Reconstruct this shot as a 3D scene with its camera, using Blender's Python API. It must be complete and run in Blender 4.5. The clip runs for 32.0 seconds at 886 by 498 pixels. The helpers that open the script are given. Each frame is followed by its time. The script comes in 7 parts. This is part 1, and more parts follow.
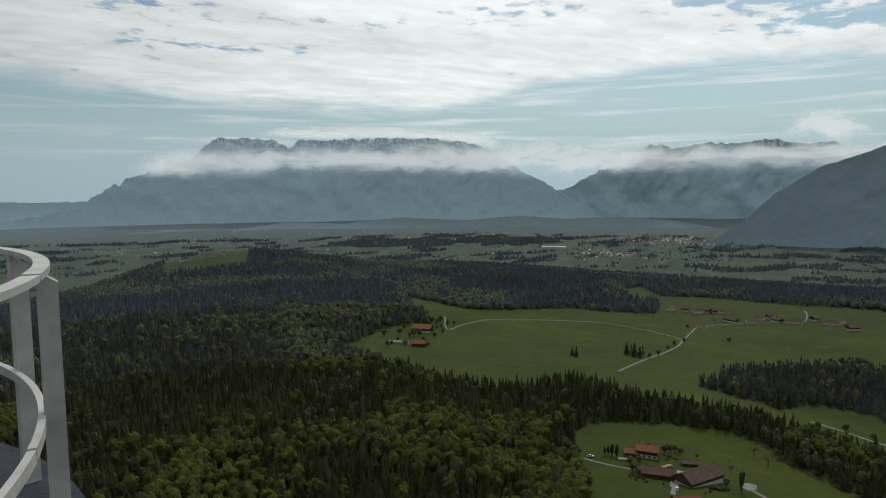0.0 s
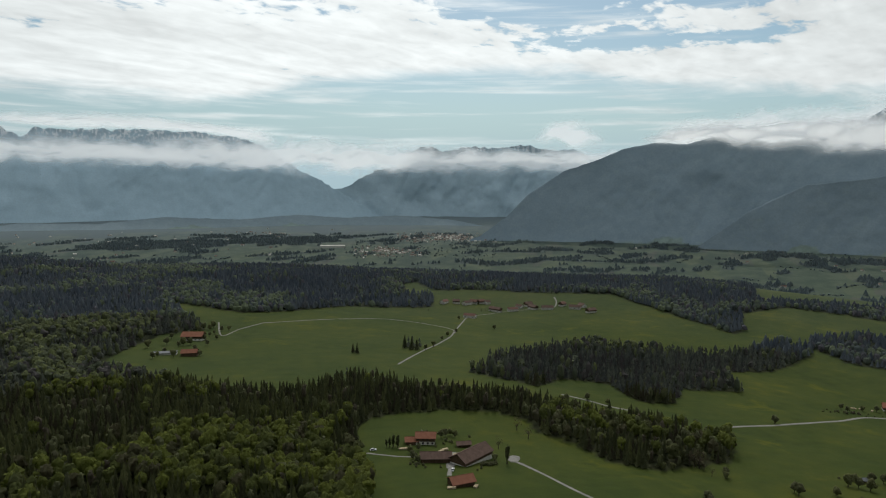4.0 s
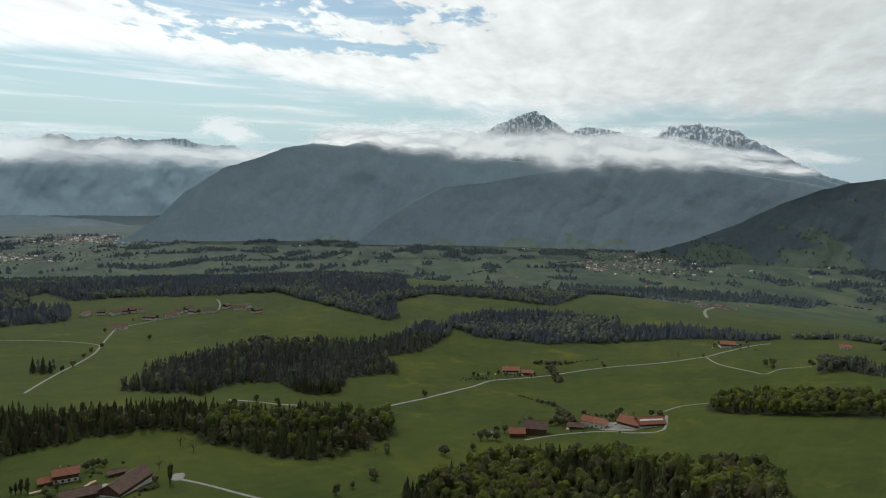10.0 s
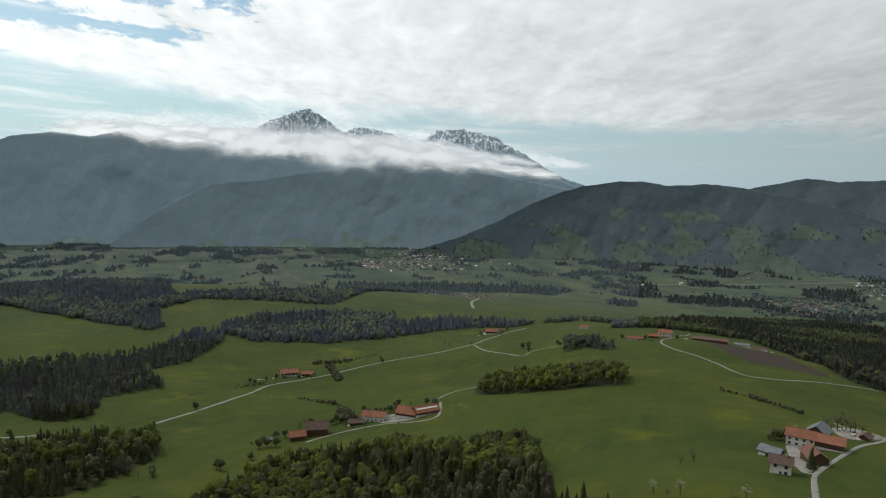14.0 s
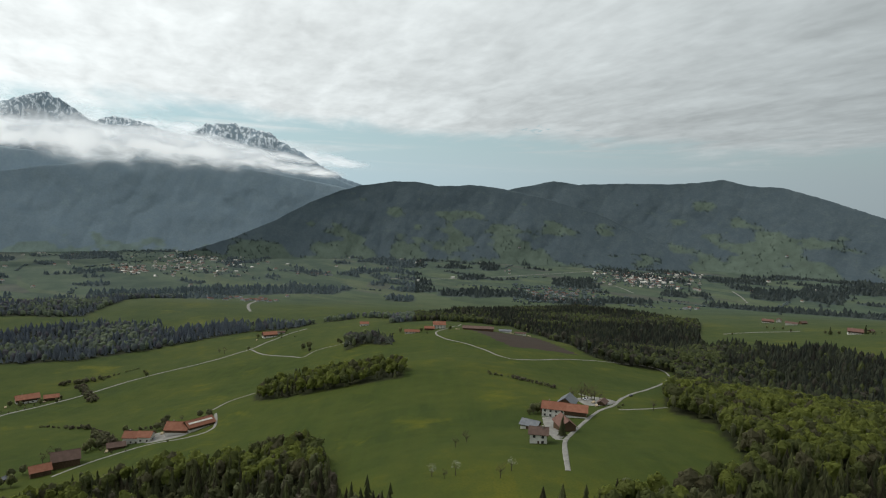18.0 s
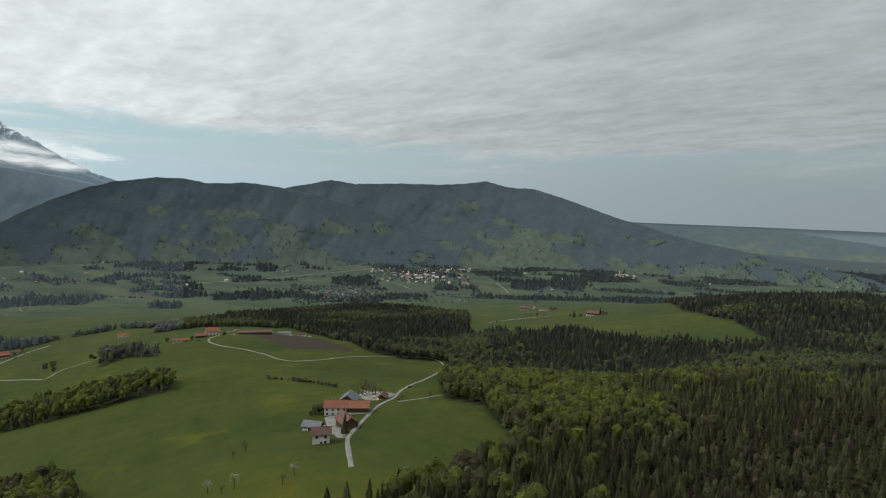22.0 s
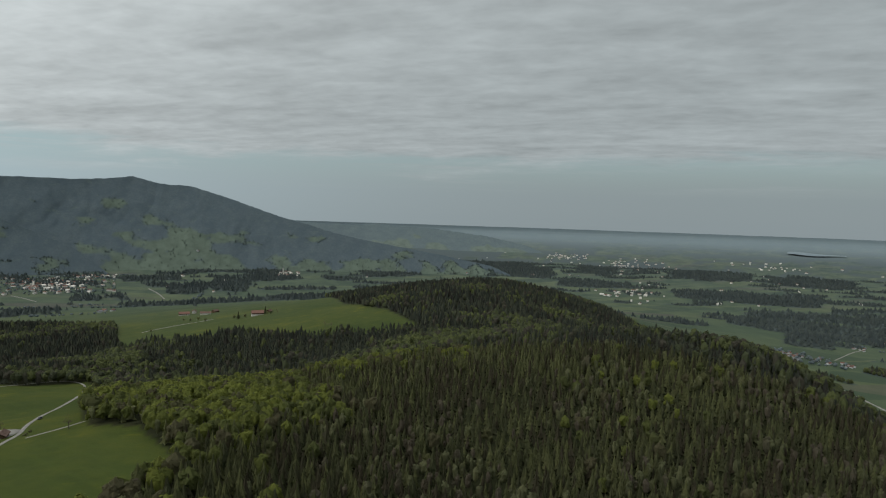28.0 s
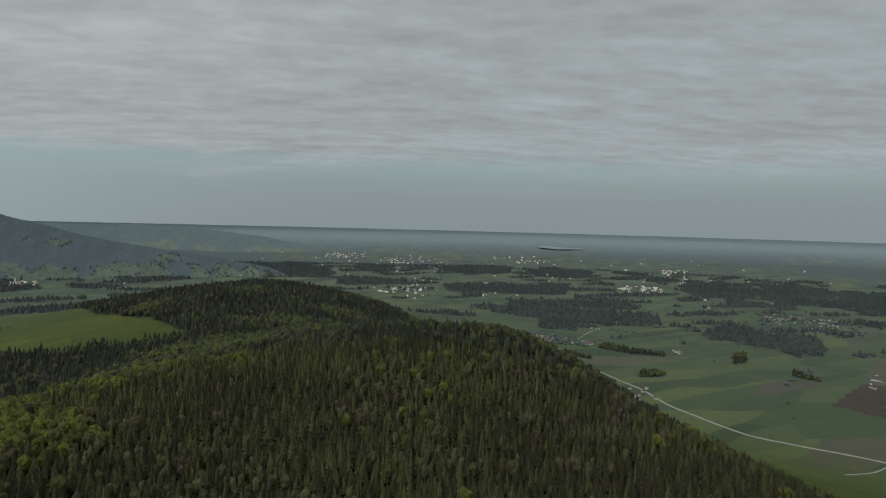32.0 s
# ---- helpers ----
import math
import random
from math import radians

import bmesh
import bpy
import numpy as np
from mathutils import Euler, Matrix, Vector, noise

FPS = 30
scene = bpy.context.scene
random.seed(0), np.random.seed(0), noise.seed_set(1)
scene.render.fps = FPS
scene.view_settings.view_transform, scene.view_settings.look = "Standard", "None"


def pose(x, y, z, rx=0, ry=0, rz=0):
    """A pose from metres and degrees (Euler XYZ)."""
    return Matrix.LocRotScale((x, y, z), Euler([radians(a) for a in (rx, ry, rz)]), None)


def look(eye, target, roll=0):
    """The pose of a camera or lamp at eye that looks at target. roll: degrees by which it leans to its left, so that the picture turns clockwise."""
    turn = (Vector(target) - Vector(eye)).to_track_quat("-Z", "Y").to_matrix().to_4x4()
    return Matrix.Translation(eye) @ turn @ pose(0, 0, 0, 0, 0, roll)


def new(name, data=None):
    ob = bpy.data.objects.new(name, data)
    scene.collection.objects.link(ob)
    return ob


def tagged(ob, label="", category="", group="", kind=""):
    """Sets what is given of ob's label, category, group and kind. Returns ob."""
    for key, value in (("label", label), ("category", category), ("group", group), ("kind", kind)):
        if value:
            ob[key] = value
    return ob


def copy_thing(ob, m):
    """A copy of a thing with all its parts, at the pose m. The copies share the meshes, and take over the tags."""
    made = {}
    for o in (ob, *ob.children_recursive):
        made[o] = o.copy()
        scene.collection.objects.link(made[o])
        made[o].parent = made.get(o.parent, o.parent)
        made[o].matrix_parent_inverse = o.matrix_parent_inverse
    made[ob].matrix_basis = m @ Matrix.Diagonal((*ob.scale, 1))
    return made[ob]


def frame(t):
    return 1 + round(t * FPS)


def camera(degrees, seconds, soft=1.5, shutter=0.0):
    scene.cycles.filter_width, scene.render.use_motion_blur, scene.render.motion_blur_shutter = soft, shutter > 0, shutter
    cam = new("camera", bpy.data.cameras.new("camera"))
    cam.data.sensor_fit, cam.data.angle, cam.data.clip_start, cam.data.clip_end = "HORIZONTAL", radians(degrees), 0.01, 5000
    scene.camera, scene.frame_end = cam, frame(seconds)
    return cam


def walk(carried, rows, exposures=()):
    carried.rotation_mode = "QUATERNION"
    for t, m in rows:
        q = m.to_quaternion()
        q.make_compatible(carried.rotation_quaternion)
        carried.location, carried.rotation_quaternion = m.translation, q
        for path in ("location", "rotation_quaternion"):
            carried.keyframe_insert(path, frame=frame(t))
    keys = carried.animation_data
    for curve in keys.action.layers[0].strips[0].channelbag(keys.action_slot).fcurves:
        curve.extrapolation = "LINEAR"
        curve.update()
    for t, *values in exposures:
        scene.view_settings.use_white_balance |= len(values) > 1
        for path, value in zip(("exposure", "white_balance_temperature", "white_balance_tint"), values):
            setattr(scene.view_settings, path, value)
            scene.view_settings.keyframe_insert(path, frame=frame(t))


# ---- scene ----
cam = camera(70.5, 32.0, soft=1.15)
walk(cam, [
    (0, pose(0, 0, 350, 84.89, 0.43, 0.02)),
    (1, pose(0, 0, 350, 84.84, 0.29, -5.00)),
    (2, pose(0, 0, 350, 84.79, 0.14, -9.98)),
    (3, pose(0, 0, 350, 84.76, -0.00, -15.00)),
    (6, pose(0, 0, 350, 84.74, -0.45, -30.01)),
    (7, pose(0, 0, 350, 84.76, -0.60, -35.01)),
    (8, pose(0, 0, 350, 84.79, -0.75, -40.00)),
    (9, pose(0, 0, 350, 84.84, -0.89, -45.01)),
    (10, pose(0, 0, 350, 84.89, -1.03, -50.04)),
    (11, pose(0, 0, 350, 84.96, -1.16, -55.09)),
    (12, pose(0, 0, 350, 85.05, -1.29, -60.16)),
    (13, pose(0, 0, 350, 85.14, -1.41, -65.20)),
    (14, pose(0, 0, 350, 85.24, -1.52, -70.24)),
    (17, pose(0, 0, 350, 85.60, -1.80, -85.28)),
    (18, pose(0, 0, 350, 85.73, -1.86, -90.28)),
    (19, pose(0, 0, 350, 85.87, -1.92, -95.31)),
    (20, pose(0, 0, 350, 86.02, -1.96, -100.32)),
    (21, pose(0, 0, 350, 86.16, -2.00, -105.34)),
    (22, pose(0, 0, 350, 86.31, -2.02, -110.35)),
    (23, pose(0, 0, 350, 86.46, -2.02, -115.39)),
    (24, pose(0, 0, 350, 86.61, -2.01, -120.42)),
    (25, pose(0, 0, 350, 86.76, -1.99, -125.43)),
    (28, pose(0, 0, 350, 87.19, -1.85, -140.51)),
    (29, pose(0, 0, 350, 87.33, -1.78, -145.54)),
    (30, pose(0, 0, 350, 87.45, -1.70, -150.58)),
    (31, pose(0, 0, 350, 87.57, -1.61, -155.58)),
    (32, pose(0, 0, 350, 87.68, -1.50, -160.62)),
], exposures=[(0.0, -0.52), (3.0, -0.44), (7.0, -0.36), (10.0, -0.22), (14.0, -0.10), (19.0, -0.04), (24.0, -0.04), (32.0, -0.18)])
EYE_Z = 350.0

# ---------------- sky and sun ----------------
SUN_AZ, SUN_EL = radians(22), radians(47)
sun_dir = Vector((math.sin(SUN_AZ) * math.cos(SUN_EL), math.cos(SUN_AZ) * math.cos(SUN_EL), math.sin(SUN_EL)))
sun = new("sun", bpy.data.lights.new("sun", "SUN"))
sun.data.energy, sun.data.angle, sun.data.color = 1.5, radians(2.5), (1.0, 0.95, 0.87)
sun.matrix_world = look(sun_dir * 100, (0, 0, 0))


class Nodes:
    """Short hand for building node trees."""

    def __init__(self, tree):
        self.tree = tree
        tree.nodes.clear()

    def add(self, kind, ins=(), **props):
        n = self.tree.nodes.new(kind)
        for k, v in props.items():
            setattr(n, k, v)
        for key, v in dict(ins).items():
            sock = n.inputs[key]
            if isinstance(v, bpy.types.NodeSocket):
                self.tree.links.new(v, sock)
            else:
                sock.default_value = v
        return n

    def link(self, a, b):
        self.tree.links.new(a, b)

    def math(self, op, a, b=0.0, c=0.0, clamp=False):
        return self.add("ShaderNodeMath", {0: a, 1: b, 2: c}, operation=op, use_clamp=clamp).outputs[0]

    def vec(self, op, a, b=(0, 0, 0)):
        n = self.add("ShaderNodeVectorMath", {0: a, 1: b}, operation=op)
        return n.outputs["Value" if op in ("DOT_PRODUCT", "LENGTH") else "Vector"]

    def step(self, v, lo, hi, out_lo=0.0, out_hi=1.0):
        return self.add("ShaderNodeMapRange", {0: v, 1: lo, 2: hi, 3: out_lo, 4: out_hi},
                        interpolation_type="SMOOTHSTEP").outputs[0]

    def noise(self, co, scale, detail=4.0, rough=0.55, dist=0.0):
        return self.add("ShaderNodeTexNoise", {"Vector": co, "Scale": scale, "Detail": detail, "Roughness": rough,
                                               "Distortion": dist}).outputs[0]

    def mix(self, fac, a, b, blend="MIX"):
        n = self.add("ShaderNodeMix", {0: fac, 6: a, 7: b}, data_type="RGBA", blend_type=blend)
        return n.outputs[2]

    def ramp(self, fac, stops):
        n = self.add("ShaderNodeValToRGB", {0: fac})
        el = n.color_ramp.elements
        while len(el) < len(stops):
            el.new(0.5)
        for e, (p, c) in zip(el, stops):
            e.position, e.color = p, (*c, 1)
        return n.outputs[0]


world = bpy.data.worlds.new("sky")
scene.world = world
world.use_nodes = True
W = Nodes(world.node_tree)
way = W.vec("NORMALIZE", W.add("ShaderNodeTexCoord").outputs["Generated"])
xyz = W.add("ShaderNodeSeparateXYZ", {0: way})
up = xyz.outputs[2]
sky = W.add("ShaderNodeTexSky", sky_type="NISHITA", sun_disc=False, sun_elevation=SUN_EL, sun_rotation=SUN_AZ,
            altitude=800, air_density=1.3, dust_density=2.0, ozone_density=1.5).outputs[0]
clear = W.vec("SCALE", W.vec("MULTIPLY", sky, (0.88, 1.0, 0.98)))
clear.node.inputs["Scale"].default_value = 0.100
# the deck of clouds, a plane seen in perspective
lift = W.math("MAXIMUM", W.math("ADD", up, 0.10), 0.03)
deck = W.add("ShaderNodeCombineXYZ", {0: W.math("DIVIDE", xyz.outputs[0], lift), 1: W.math("DIVIDE", xyz.outputs[1], lift), 2: 0.0}).outputs[0]
sunward = W.vec("DOT_PRODUCT", way, tuple(sun_dir))
turned_deg = W.math("MULTIPLY", W.math("ARCTAN2", xyz.outputs[0], xyz.outputs[1]), 180 / math.pi)
bearing = W.math("WRAP", turned_deg, 300.0, -60.0)
rise_deg = W.math("MULTIPLY", W.math("ARCSINE", up), 180 / math.pi)
glow = W.step(sunward, -0.5, 0.95)
# cloud streets run towards one bearing and close up there
STREET = radians(66)
along = W.vec("DOT_PRODUCT", deck, (math.sin(STREET), math.cos(STREET), 0))
across = W.vec("DOT_PRODUCT", deck, (math.cos(STREET), -math.sin(STREET), 0))


def streets(stretch, shift=0.0):
    return W.add("ShaderNodeCombineXYZ", {0: W.math("MULTIPLY", along, stretch), 1: across, 2: shift}).outputs[0]


broad = W.noise(streets(0.60), 0.50, 3.0, 0.5, 0.3)
puffs = W.noise(streets(0.75, 3.0), 2.2, 6.0, 0.60, 0.4)
bands = W.noise(streets(0.40, 7.0), 2.6, 4.0, 0.5, 0.5)
waves_fine = W.noise(streets(0.48, 11.0), 6.5, 3.0, 0.5, 0.4)
flecks = W.noise(streets(0.8, 5.0), 11.0, 3.0, 0.55, 0.3)
# the deck's lower edge, in degrees over the horizon, by bearing
EDGE = [(-60, 6.5), (-33, 8.6), (-20, 8.0), (0, 7.4), (12, 9.4), (22, 10.6), (31, 10.2), (36, 8.8), (46, 7.9), (60, 7.6), (72, 7.2), (84, 6.4), (96, 5.4), (110, 4.7), (125, 4.9), (150, 5.2), (200, 5.0), (300, 6.5)]
level = W.math("MULTIPLY", W.ramp(W.math("DIVIDE", W.math("ADD", bearing, 60.0), 360.0), [((a + 60) / 360, (e / 20,) * 3) for a, e in EDGE]), 20.0)
ragged = W.math("ADD", W.math("MULTIPLY", W.math("SUBTRACT", broad, 0.5), 3.4), W.math("MULTIPLY", W.math("SUBTRACT", puffs, 0.5), 3.0))
edge = W.step(W.math("SUBTRACT", W.math("ADD", rise_deg, ragged), level), -0.7, 1.0)
# holes in the deck: bearing, rise, half width, half height, strength
HOLES = [(31, 16.2, 9, 2.6, 0.42), (22, 17.5, 6, 2.5, 0.26), (34.5, 12.6, 7, 1.0, 0.34), (44, 15.5, 3.5, 1.0, 0.30), (46, 12.4, 5, 0.9, 0.22), (-28, 16.5, 10, 2.2, 0.26), (-8, 15.0, 7, 1.2, 0.16), (8, 15.2, 7, 1.4, 0.18), (52, 15.2, 3.5, 1.2, 0.22),
         (30, 19.5, 12, 2.0, 0.22), (78, 8.6, 14, 0.6, 0.20), (100, 6.6, 8, 0.6, 0.20), (118, 17.2, 4, 0.8, 0.16), (-20, 12.2, 8, 0.8, 0.12)]
gaps = None
for a, e, w, h, strength in HOLES:
    dx = W.math("DIVIDE", W.math("SUBTRACT", bearing, float(a)), float(w))
    dy = W.math("DIVIDE", W.math("SUBTRACT", rise_deg, float(e)), float(h))
    q = W.math("MULTIPLY", W.math("POWER", 2.718, W.math("MULTIPLY", W.math("ADD", W.math("MULTIPLY", dx, dx), W.math("MULTIPLY", dy, dy)), -1.0)), float(strength))
    gaps = q if gaps is None else W.math("ADD", gaps, q)
mass = W.math("ADD", W.math("MULTIPLY", broad, 0.45), W.math("MULTIPLY", puffs, 0.55))
mass = W.math("ADD", mass, W.math("MULTIPLY", W.math("SUBTRACT", flecks, 0.1), 0.55))
mass = W.math("SUBTRACT", W.math("ADD", mass, W.step(bearing, 44.0, 75.0, 0.0, 0.14)), gaps)
cover = W.math("MULTIPLY", W.step(mass, 0.47, 0.58), edge)
# thin streaks below the deck
streak = W.noise(W.add("ShaderNodeMapping", {0: way, 3: (2.2, 2.2, 40.0)}).outputs[0], 1.6, 5.0, 0.55, 0.4)
cover = W.math("MAXIMUM", cover, W.math("MULTIPLY", W.step(streak, 0.47, 0.72), W.math("MULTIPLY", W.step(up, 0.035, 0.085), 0.62)))
aside = W.math("DIVIDE", W.math("SUBTRACT", bearing, 8.0), 34.0)
forward = W.math("POWER", 2.718, W.math("MULTIPLY", W.math("MULTIPLY", aside, aside), -1.0))
tone = W.math("ADD", W.math("ADD", 0.43, W.math("MULTIPLY", W.math("POWER", glow, 1.6), 0.60)), W.math("MULTIPLY", forward, 0.26))
relief = W.math("ADD", W.math("MULTIPLY", W.math("SUBTRACT", bands, 0.5), 0.34), W.math("MULTIPLY", W.math("SUBTRACT", waves_fine, 0.5), 0.44))
relief = W.math("ADD", W.math("ADD", relief, W.math("MULTIPLY", W.math("SUBTRACT", flecks, 0.5), 0.22)), W.math("ADD", W.math("MULTIPLY", W.math("SUBTRACT", broad, 0.5), 0.30), W.math("MULTIPLY", W.math("SUBTRACT", puffs, 0.5), 0.24)))
tone = W.math("MULTIPLY", tone, W.math("ADD", 1.0, relief))
white = W.vec("SCALE", W.mix(glow, (0.86, 0.965, 0.995, 1), (0.95, 1.0, 1.0, 1)))
W.link(tone, white.node.inputs["Scale"])
# haze low over the horizon, brighter towards the sun
low = W.step(up, 0.03, 0.19, 1.0, 0.0)
mist = W.vec("SCALE", W.mix(glow, (0.79, 0.94, 1.0, 1), (0.60, 0.84, 0.95, 1)))
W.link(W.math("ADD", 0.34, W.math("MULTIPLY", glow, 0.56)), mist.node.inputs["Scale"])
under = W.mix(W.math("MULTIPLY", low, 0.96), clear, mist)
total = W.mix(cover, under, white)
W.link(W.add("ShaderNodeBackground", {0: total, 1: 1.0}).outputs[0], W.add("ShaderNodeOutputWorld").inputs[0])

# ---------------- materials ----------------
def material(name, build, rough=0.9, leaf=0.0, **extra):
    """A Principled material; build(N, co) gives the base colour and, where wanted, a bump height with its depth."""
    m = bpy.data.materials.new(name)
    m.use_nodes = True
    N = Nodes(m.node_tree)
    co = N.add("ShaderNodeNewGeometry").outputs["Position"]
    got = build(N, co)
    col, bump, depth = got if isinstance(got, tuple) and len(got) == 3 else (got, None, 0)
    ins = {"Base Color": col, "Roughness": rough, "Specular IOR Level": 0.5 if rough < 0.6 else 0.08}
    ins.update(extra)
    bsdf = N.add("ShaderNodeBsdfPrincipled", ins)
    if bump is not None:
        N.link(N.add("ShaderNodeBump", {"Strength": 0.6, "Distance": depth, "Height": bump}).outputs[0], bsdf.inputs["Normal"])
    out = bsdf.outputs[0]
    if leaf:
        out = N.add("ShaderNodeMixShader", {0: leaf, 1: out, 2: N.add("ShaderNodeBsdfTranslucent", {0: col}).outputs[0]}).outputs[0]
    N.link(out, N.add("ShaderNodeOutputMaterial").inputs[0])
    return m


def c4(r, g, b):
    return (r, g, b, 1)


def build_ground(N, co):
    flat = N.vec("MULTIPLY", co, (1, 1, 0))
    big, mid, small = N.noise(flat, 0.006, 4, 0.6), N.noise(flat, 0.05, 4, 0.6), N.noise(flat, 0.9, 4, 0.7)
    grass = N.ramp(N.math("ADD", N.math("MULTIPLY", big, 0.6), N.math("MULTIPLY", mid, 0.4)),
                   [(0.3, (0.023, 0.038, 0.009)), (0.44, (0.038, 0.053, 0.011)), (0.55, (0.054, 0.066, 0.013)), (0.66, (0.086, 0.088, 0.012))])
    lanes = N.noise(N.add("ShaderNodeMapping", {0: flat, 2: (0, 0, 0.5), 3: (0.012, 0.16, 0)}).outputs[0], 1.0, 3, 0.6, 0.4)
    grass = N.mix(N.step(lanes, 0.42, 0.68, 0, 0.45), grass, c4(0.052, 0.070, 0.013))
    bloom = N.math("MULTIPLY", N.step(N.noise(flat, 0.014, 5, 0.7, 0.5), 0.56, 0.72), N.step(small, 0.3, 0.6))
    grass = N.mix(N.math("MULTIPLY", bloom, 0.7), grass, c4(0.135, 0.130, 0.010))
    grass = N.mix(N.step(small, 0.35, 0.75, 0, 0.5), grass, c4(0.022, 0.038, 0.008))
    # parcels of the wide valley, with a little haze blue in their greens
    warp = N.vec("ADD", flat, N.vec("SCALE", N.add("ShaderNodeTexNoise", {"Vector": flat, "Scale": 0.003}).outputs[1]))
    warp.node.inputs[1].links[0].from_node.inputs["Scale"].default_value = 120
    cell = N.add("ShaderNodeTexVoronoi", {"Vector": N.vec("MULTIPLY", N.add("ShaderNodeVectorRotate", {"Vector": warp, "Angle": radians(38)}, rotation_type="Z_AXIS").outputs[0], (1.0, 0.26, 0)), "Scale": 0.014}).outputs["Color"]
    pick = N.add("ShaderNodeSeparateColor", {0: cell}).outputs[0]
    parcel = N.ramp(pick, [(0.0, (0.034, 0.051, 0.029)), (0.3, (0.046, 0.068, 0.035)), (0.6, (0.058, 0.080, 0.040)), (0.88, (0.080, 0.098, 0.042)), (0.97, (0.070, 0.066, 0.050))])
    parcel = N.mix(N.step(N.noise(flat, 0.03, 5, 0.7), 0.35, 0.7, 0.0, 0.35), parcel, c4(0.046, 0.066, 0.036))
    cover = N.add("ShaderNodeAttribute", attribute_name="cover")
    parts = N.add("ShaderNodeSeparateColor", {0: cover.outputs["Color"]})
    wood, fields, tilled = parts.outputs
    col = N.mix(fields, grass, parcel)
    col = N.mix(N.step(tilled, 0.3, 0.7), col, N.mix(small, c4(0.036, 0.028, 0.022), c4(0.056, 0.043, 0.034)))
    floor = N.mix(mid, c4(0.016, 0.022, 0.009), c4(0.034, 0.034, 0.016))
    floor = N.mix(fields, floor, c4(0.040, 0.052, 0.046))
    # distance haze mixed into the base colour, by the alpha of cover
    haze_tint = N.mix(N.step(N.noise(flat, 0.011, 6, 0.70, 0.3), 0.40, 0.62), c4(0.068, 0.091, 0.100), c4(0.128, 0.152, 0.136))
    col = N.mix(N.math("MULTIPLY", cover.outputs["Alpha"], 0.80), col, haze_tint)
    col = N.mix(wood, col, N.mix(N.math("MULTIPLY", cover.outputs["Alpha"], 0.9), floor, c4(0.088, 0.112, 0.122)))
    # thicker haze towards the horizon, also put into the colour
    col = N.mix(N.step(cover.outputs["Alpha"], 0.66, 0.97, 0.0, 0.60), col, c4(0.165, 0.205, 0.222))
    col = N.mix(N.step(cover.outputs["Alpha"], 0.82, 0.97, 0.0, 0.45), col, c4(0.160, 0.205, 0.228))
    return col, N.math("ADD", N.math("MULTIPLY", small, 0.3), mid), 0.8


def build_leaf(base, tip, dark, bud=None):
    def build(N, co):
        t = N.add("ShaderNodeAttribute", attribute_name="tint").outputs["Fac"]
        n = N.noise(co, 0.55, 3, 0.7)
        col = N.mix(t, c4(*base), c4(*tip)) if bud is None else N.ramp(t, [(0.0, bud), (0.22, base), (0.5, [(p + q) / 2 for p, q in zip(base, tip)]), (0.75, tip)])
        col = N.mix(N.step(n, 0.35, 0.65, 0.3, 0.0), col, c4(*dark))
        return col, N.noise(co, 1.6, 3, 0.7), 0.7
    return build


def build_rock(dark, pale, stone, grass):
    """A mountain side: woods of two tones, bare rock, snow in the gullies and pastures low down."""
    def build(N, co):
        big, mid = N.noise(co, 0.004, 6, 0.65), N.noise(co, 0.02, 6, 0.7)
        cover = N.add("ShaderNodeAttribute", attribute_name="cover")
        snow, alp, low = N.add("ShaderNodeSeparateColor", {0: cover.outputs["Color"]}).outputs
        woods = N.mix(N.step(N.noise(co, 0.016, 7, 0.74), 0.36, 0.66), c4(*dark), c4(*pale))
        thin = N.noise(N.vec("MULTIPLY", co, (1, 1, 2.4)), 0.017, 6, 0.72, 0.3)
        woods = N.mix(N.step(thin, 0.55, 0.70, 0.0, 0.42), woods, c4(*[p * 0.35 + g * 0.75 for p, g in zip(pale, grass)]))
        speck = N.noise(co, 0.10, 4, 0.7)
        woods = N.mix(N.step(speck, 0.38, 0.66, 0.0, 0.40), woods, c4(*[v * 0.80 for v in dark]))
        col = N.mix(alp, woods, N.mix(N.step(mid, 0.4, 0.6), c4(*pale), c4(*stone)))
        streaks = N.noise(N.vec("MULTIPLY", co, (1, 1, 0.28)), 0.055, 6, 0.70)
        col = N.mix(N.math("MULTIPLY", N.step(streaks, 0.505, 0.545), snow), col, c4(0.78, 0.82, 0.86))
        turf = N.mix(N.step(N.noise(co, 0.02, 5, 0.7), 0.35, 0.68), c4(*grass), c4(*[v * 0.74 for v in grass]))
        col = N.mix(low, col, turf)
        return col, N.math("ADD", big, N.math("MULTIPLY", mid, 0.3)), 3.0
    return build


def build_spread(a, b, scale, low=0.35, high=0.65, depth=0.02):
    def build(N, co):
        n = N.noise(co, scale, 5, 0.65)
        return N.mix(N.step(n, low, high), c4(*a), c4(*b)), N.noise(co, scale * 6, 3, 0.7), depth
    return build


MAT_GROUND = material("meadow_and_fields", build_ground, 0.95)
# mountain colours carry the distance haze: bluer and paler the farther off
MAT_MASSIF = material("haze_blue_massif", build_rock((0.395, 0.525, 0.615), (0.425, 0.558, 0.646), (0.395, 0.490, 0.560), (0.400, 0.515, 0.560)), 0.95)
MAT_FAR_RANGE = material("haze_pale_far_range", build_rock((0.395, 0.510, 0.590), (0.425, 0.548, 0.620), (0.390, 0.485, 0.550), (0.390, 0.500, 0.545)), 0.95)
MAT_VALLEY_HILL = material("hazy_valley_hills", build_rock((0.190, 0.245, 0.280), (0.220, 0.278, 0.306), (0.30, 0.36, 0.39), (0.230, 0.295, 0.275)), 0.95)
MAT_PEAK = material("hazy_limestone_peaks", build_rock((0.209, 0.269, 0.319), (0.242, 0.308, 0.359), (0.264, 0.319, 0.359), (0.220, 0.280, 0.285)), 0.95)
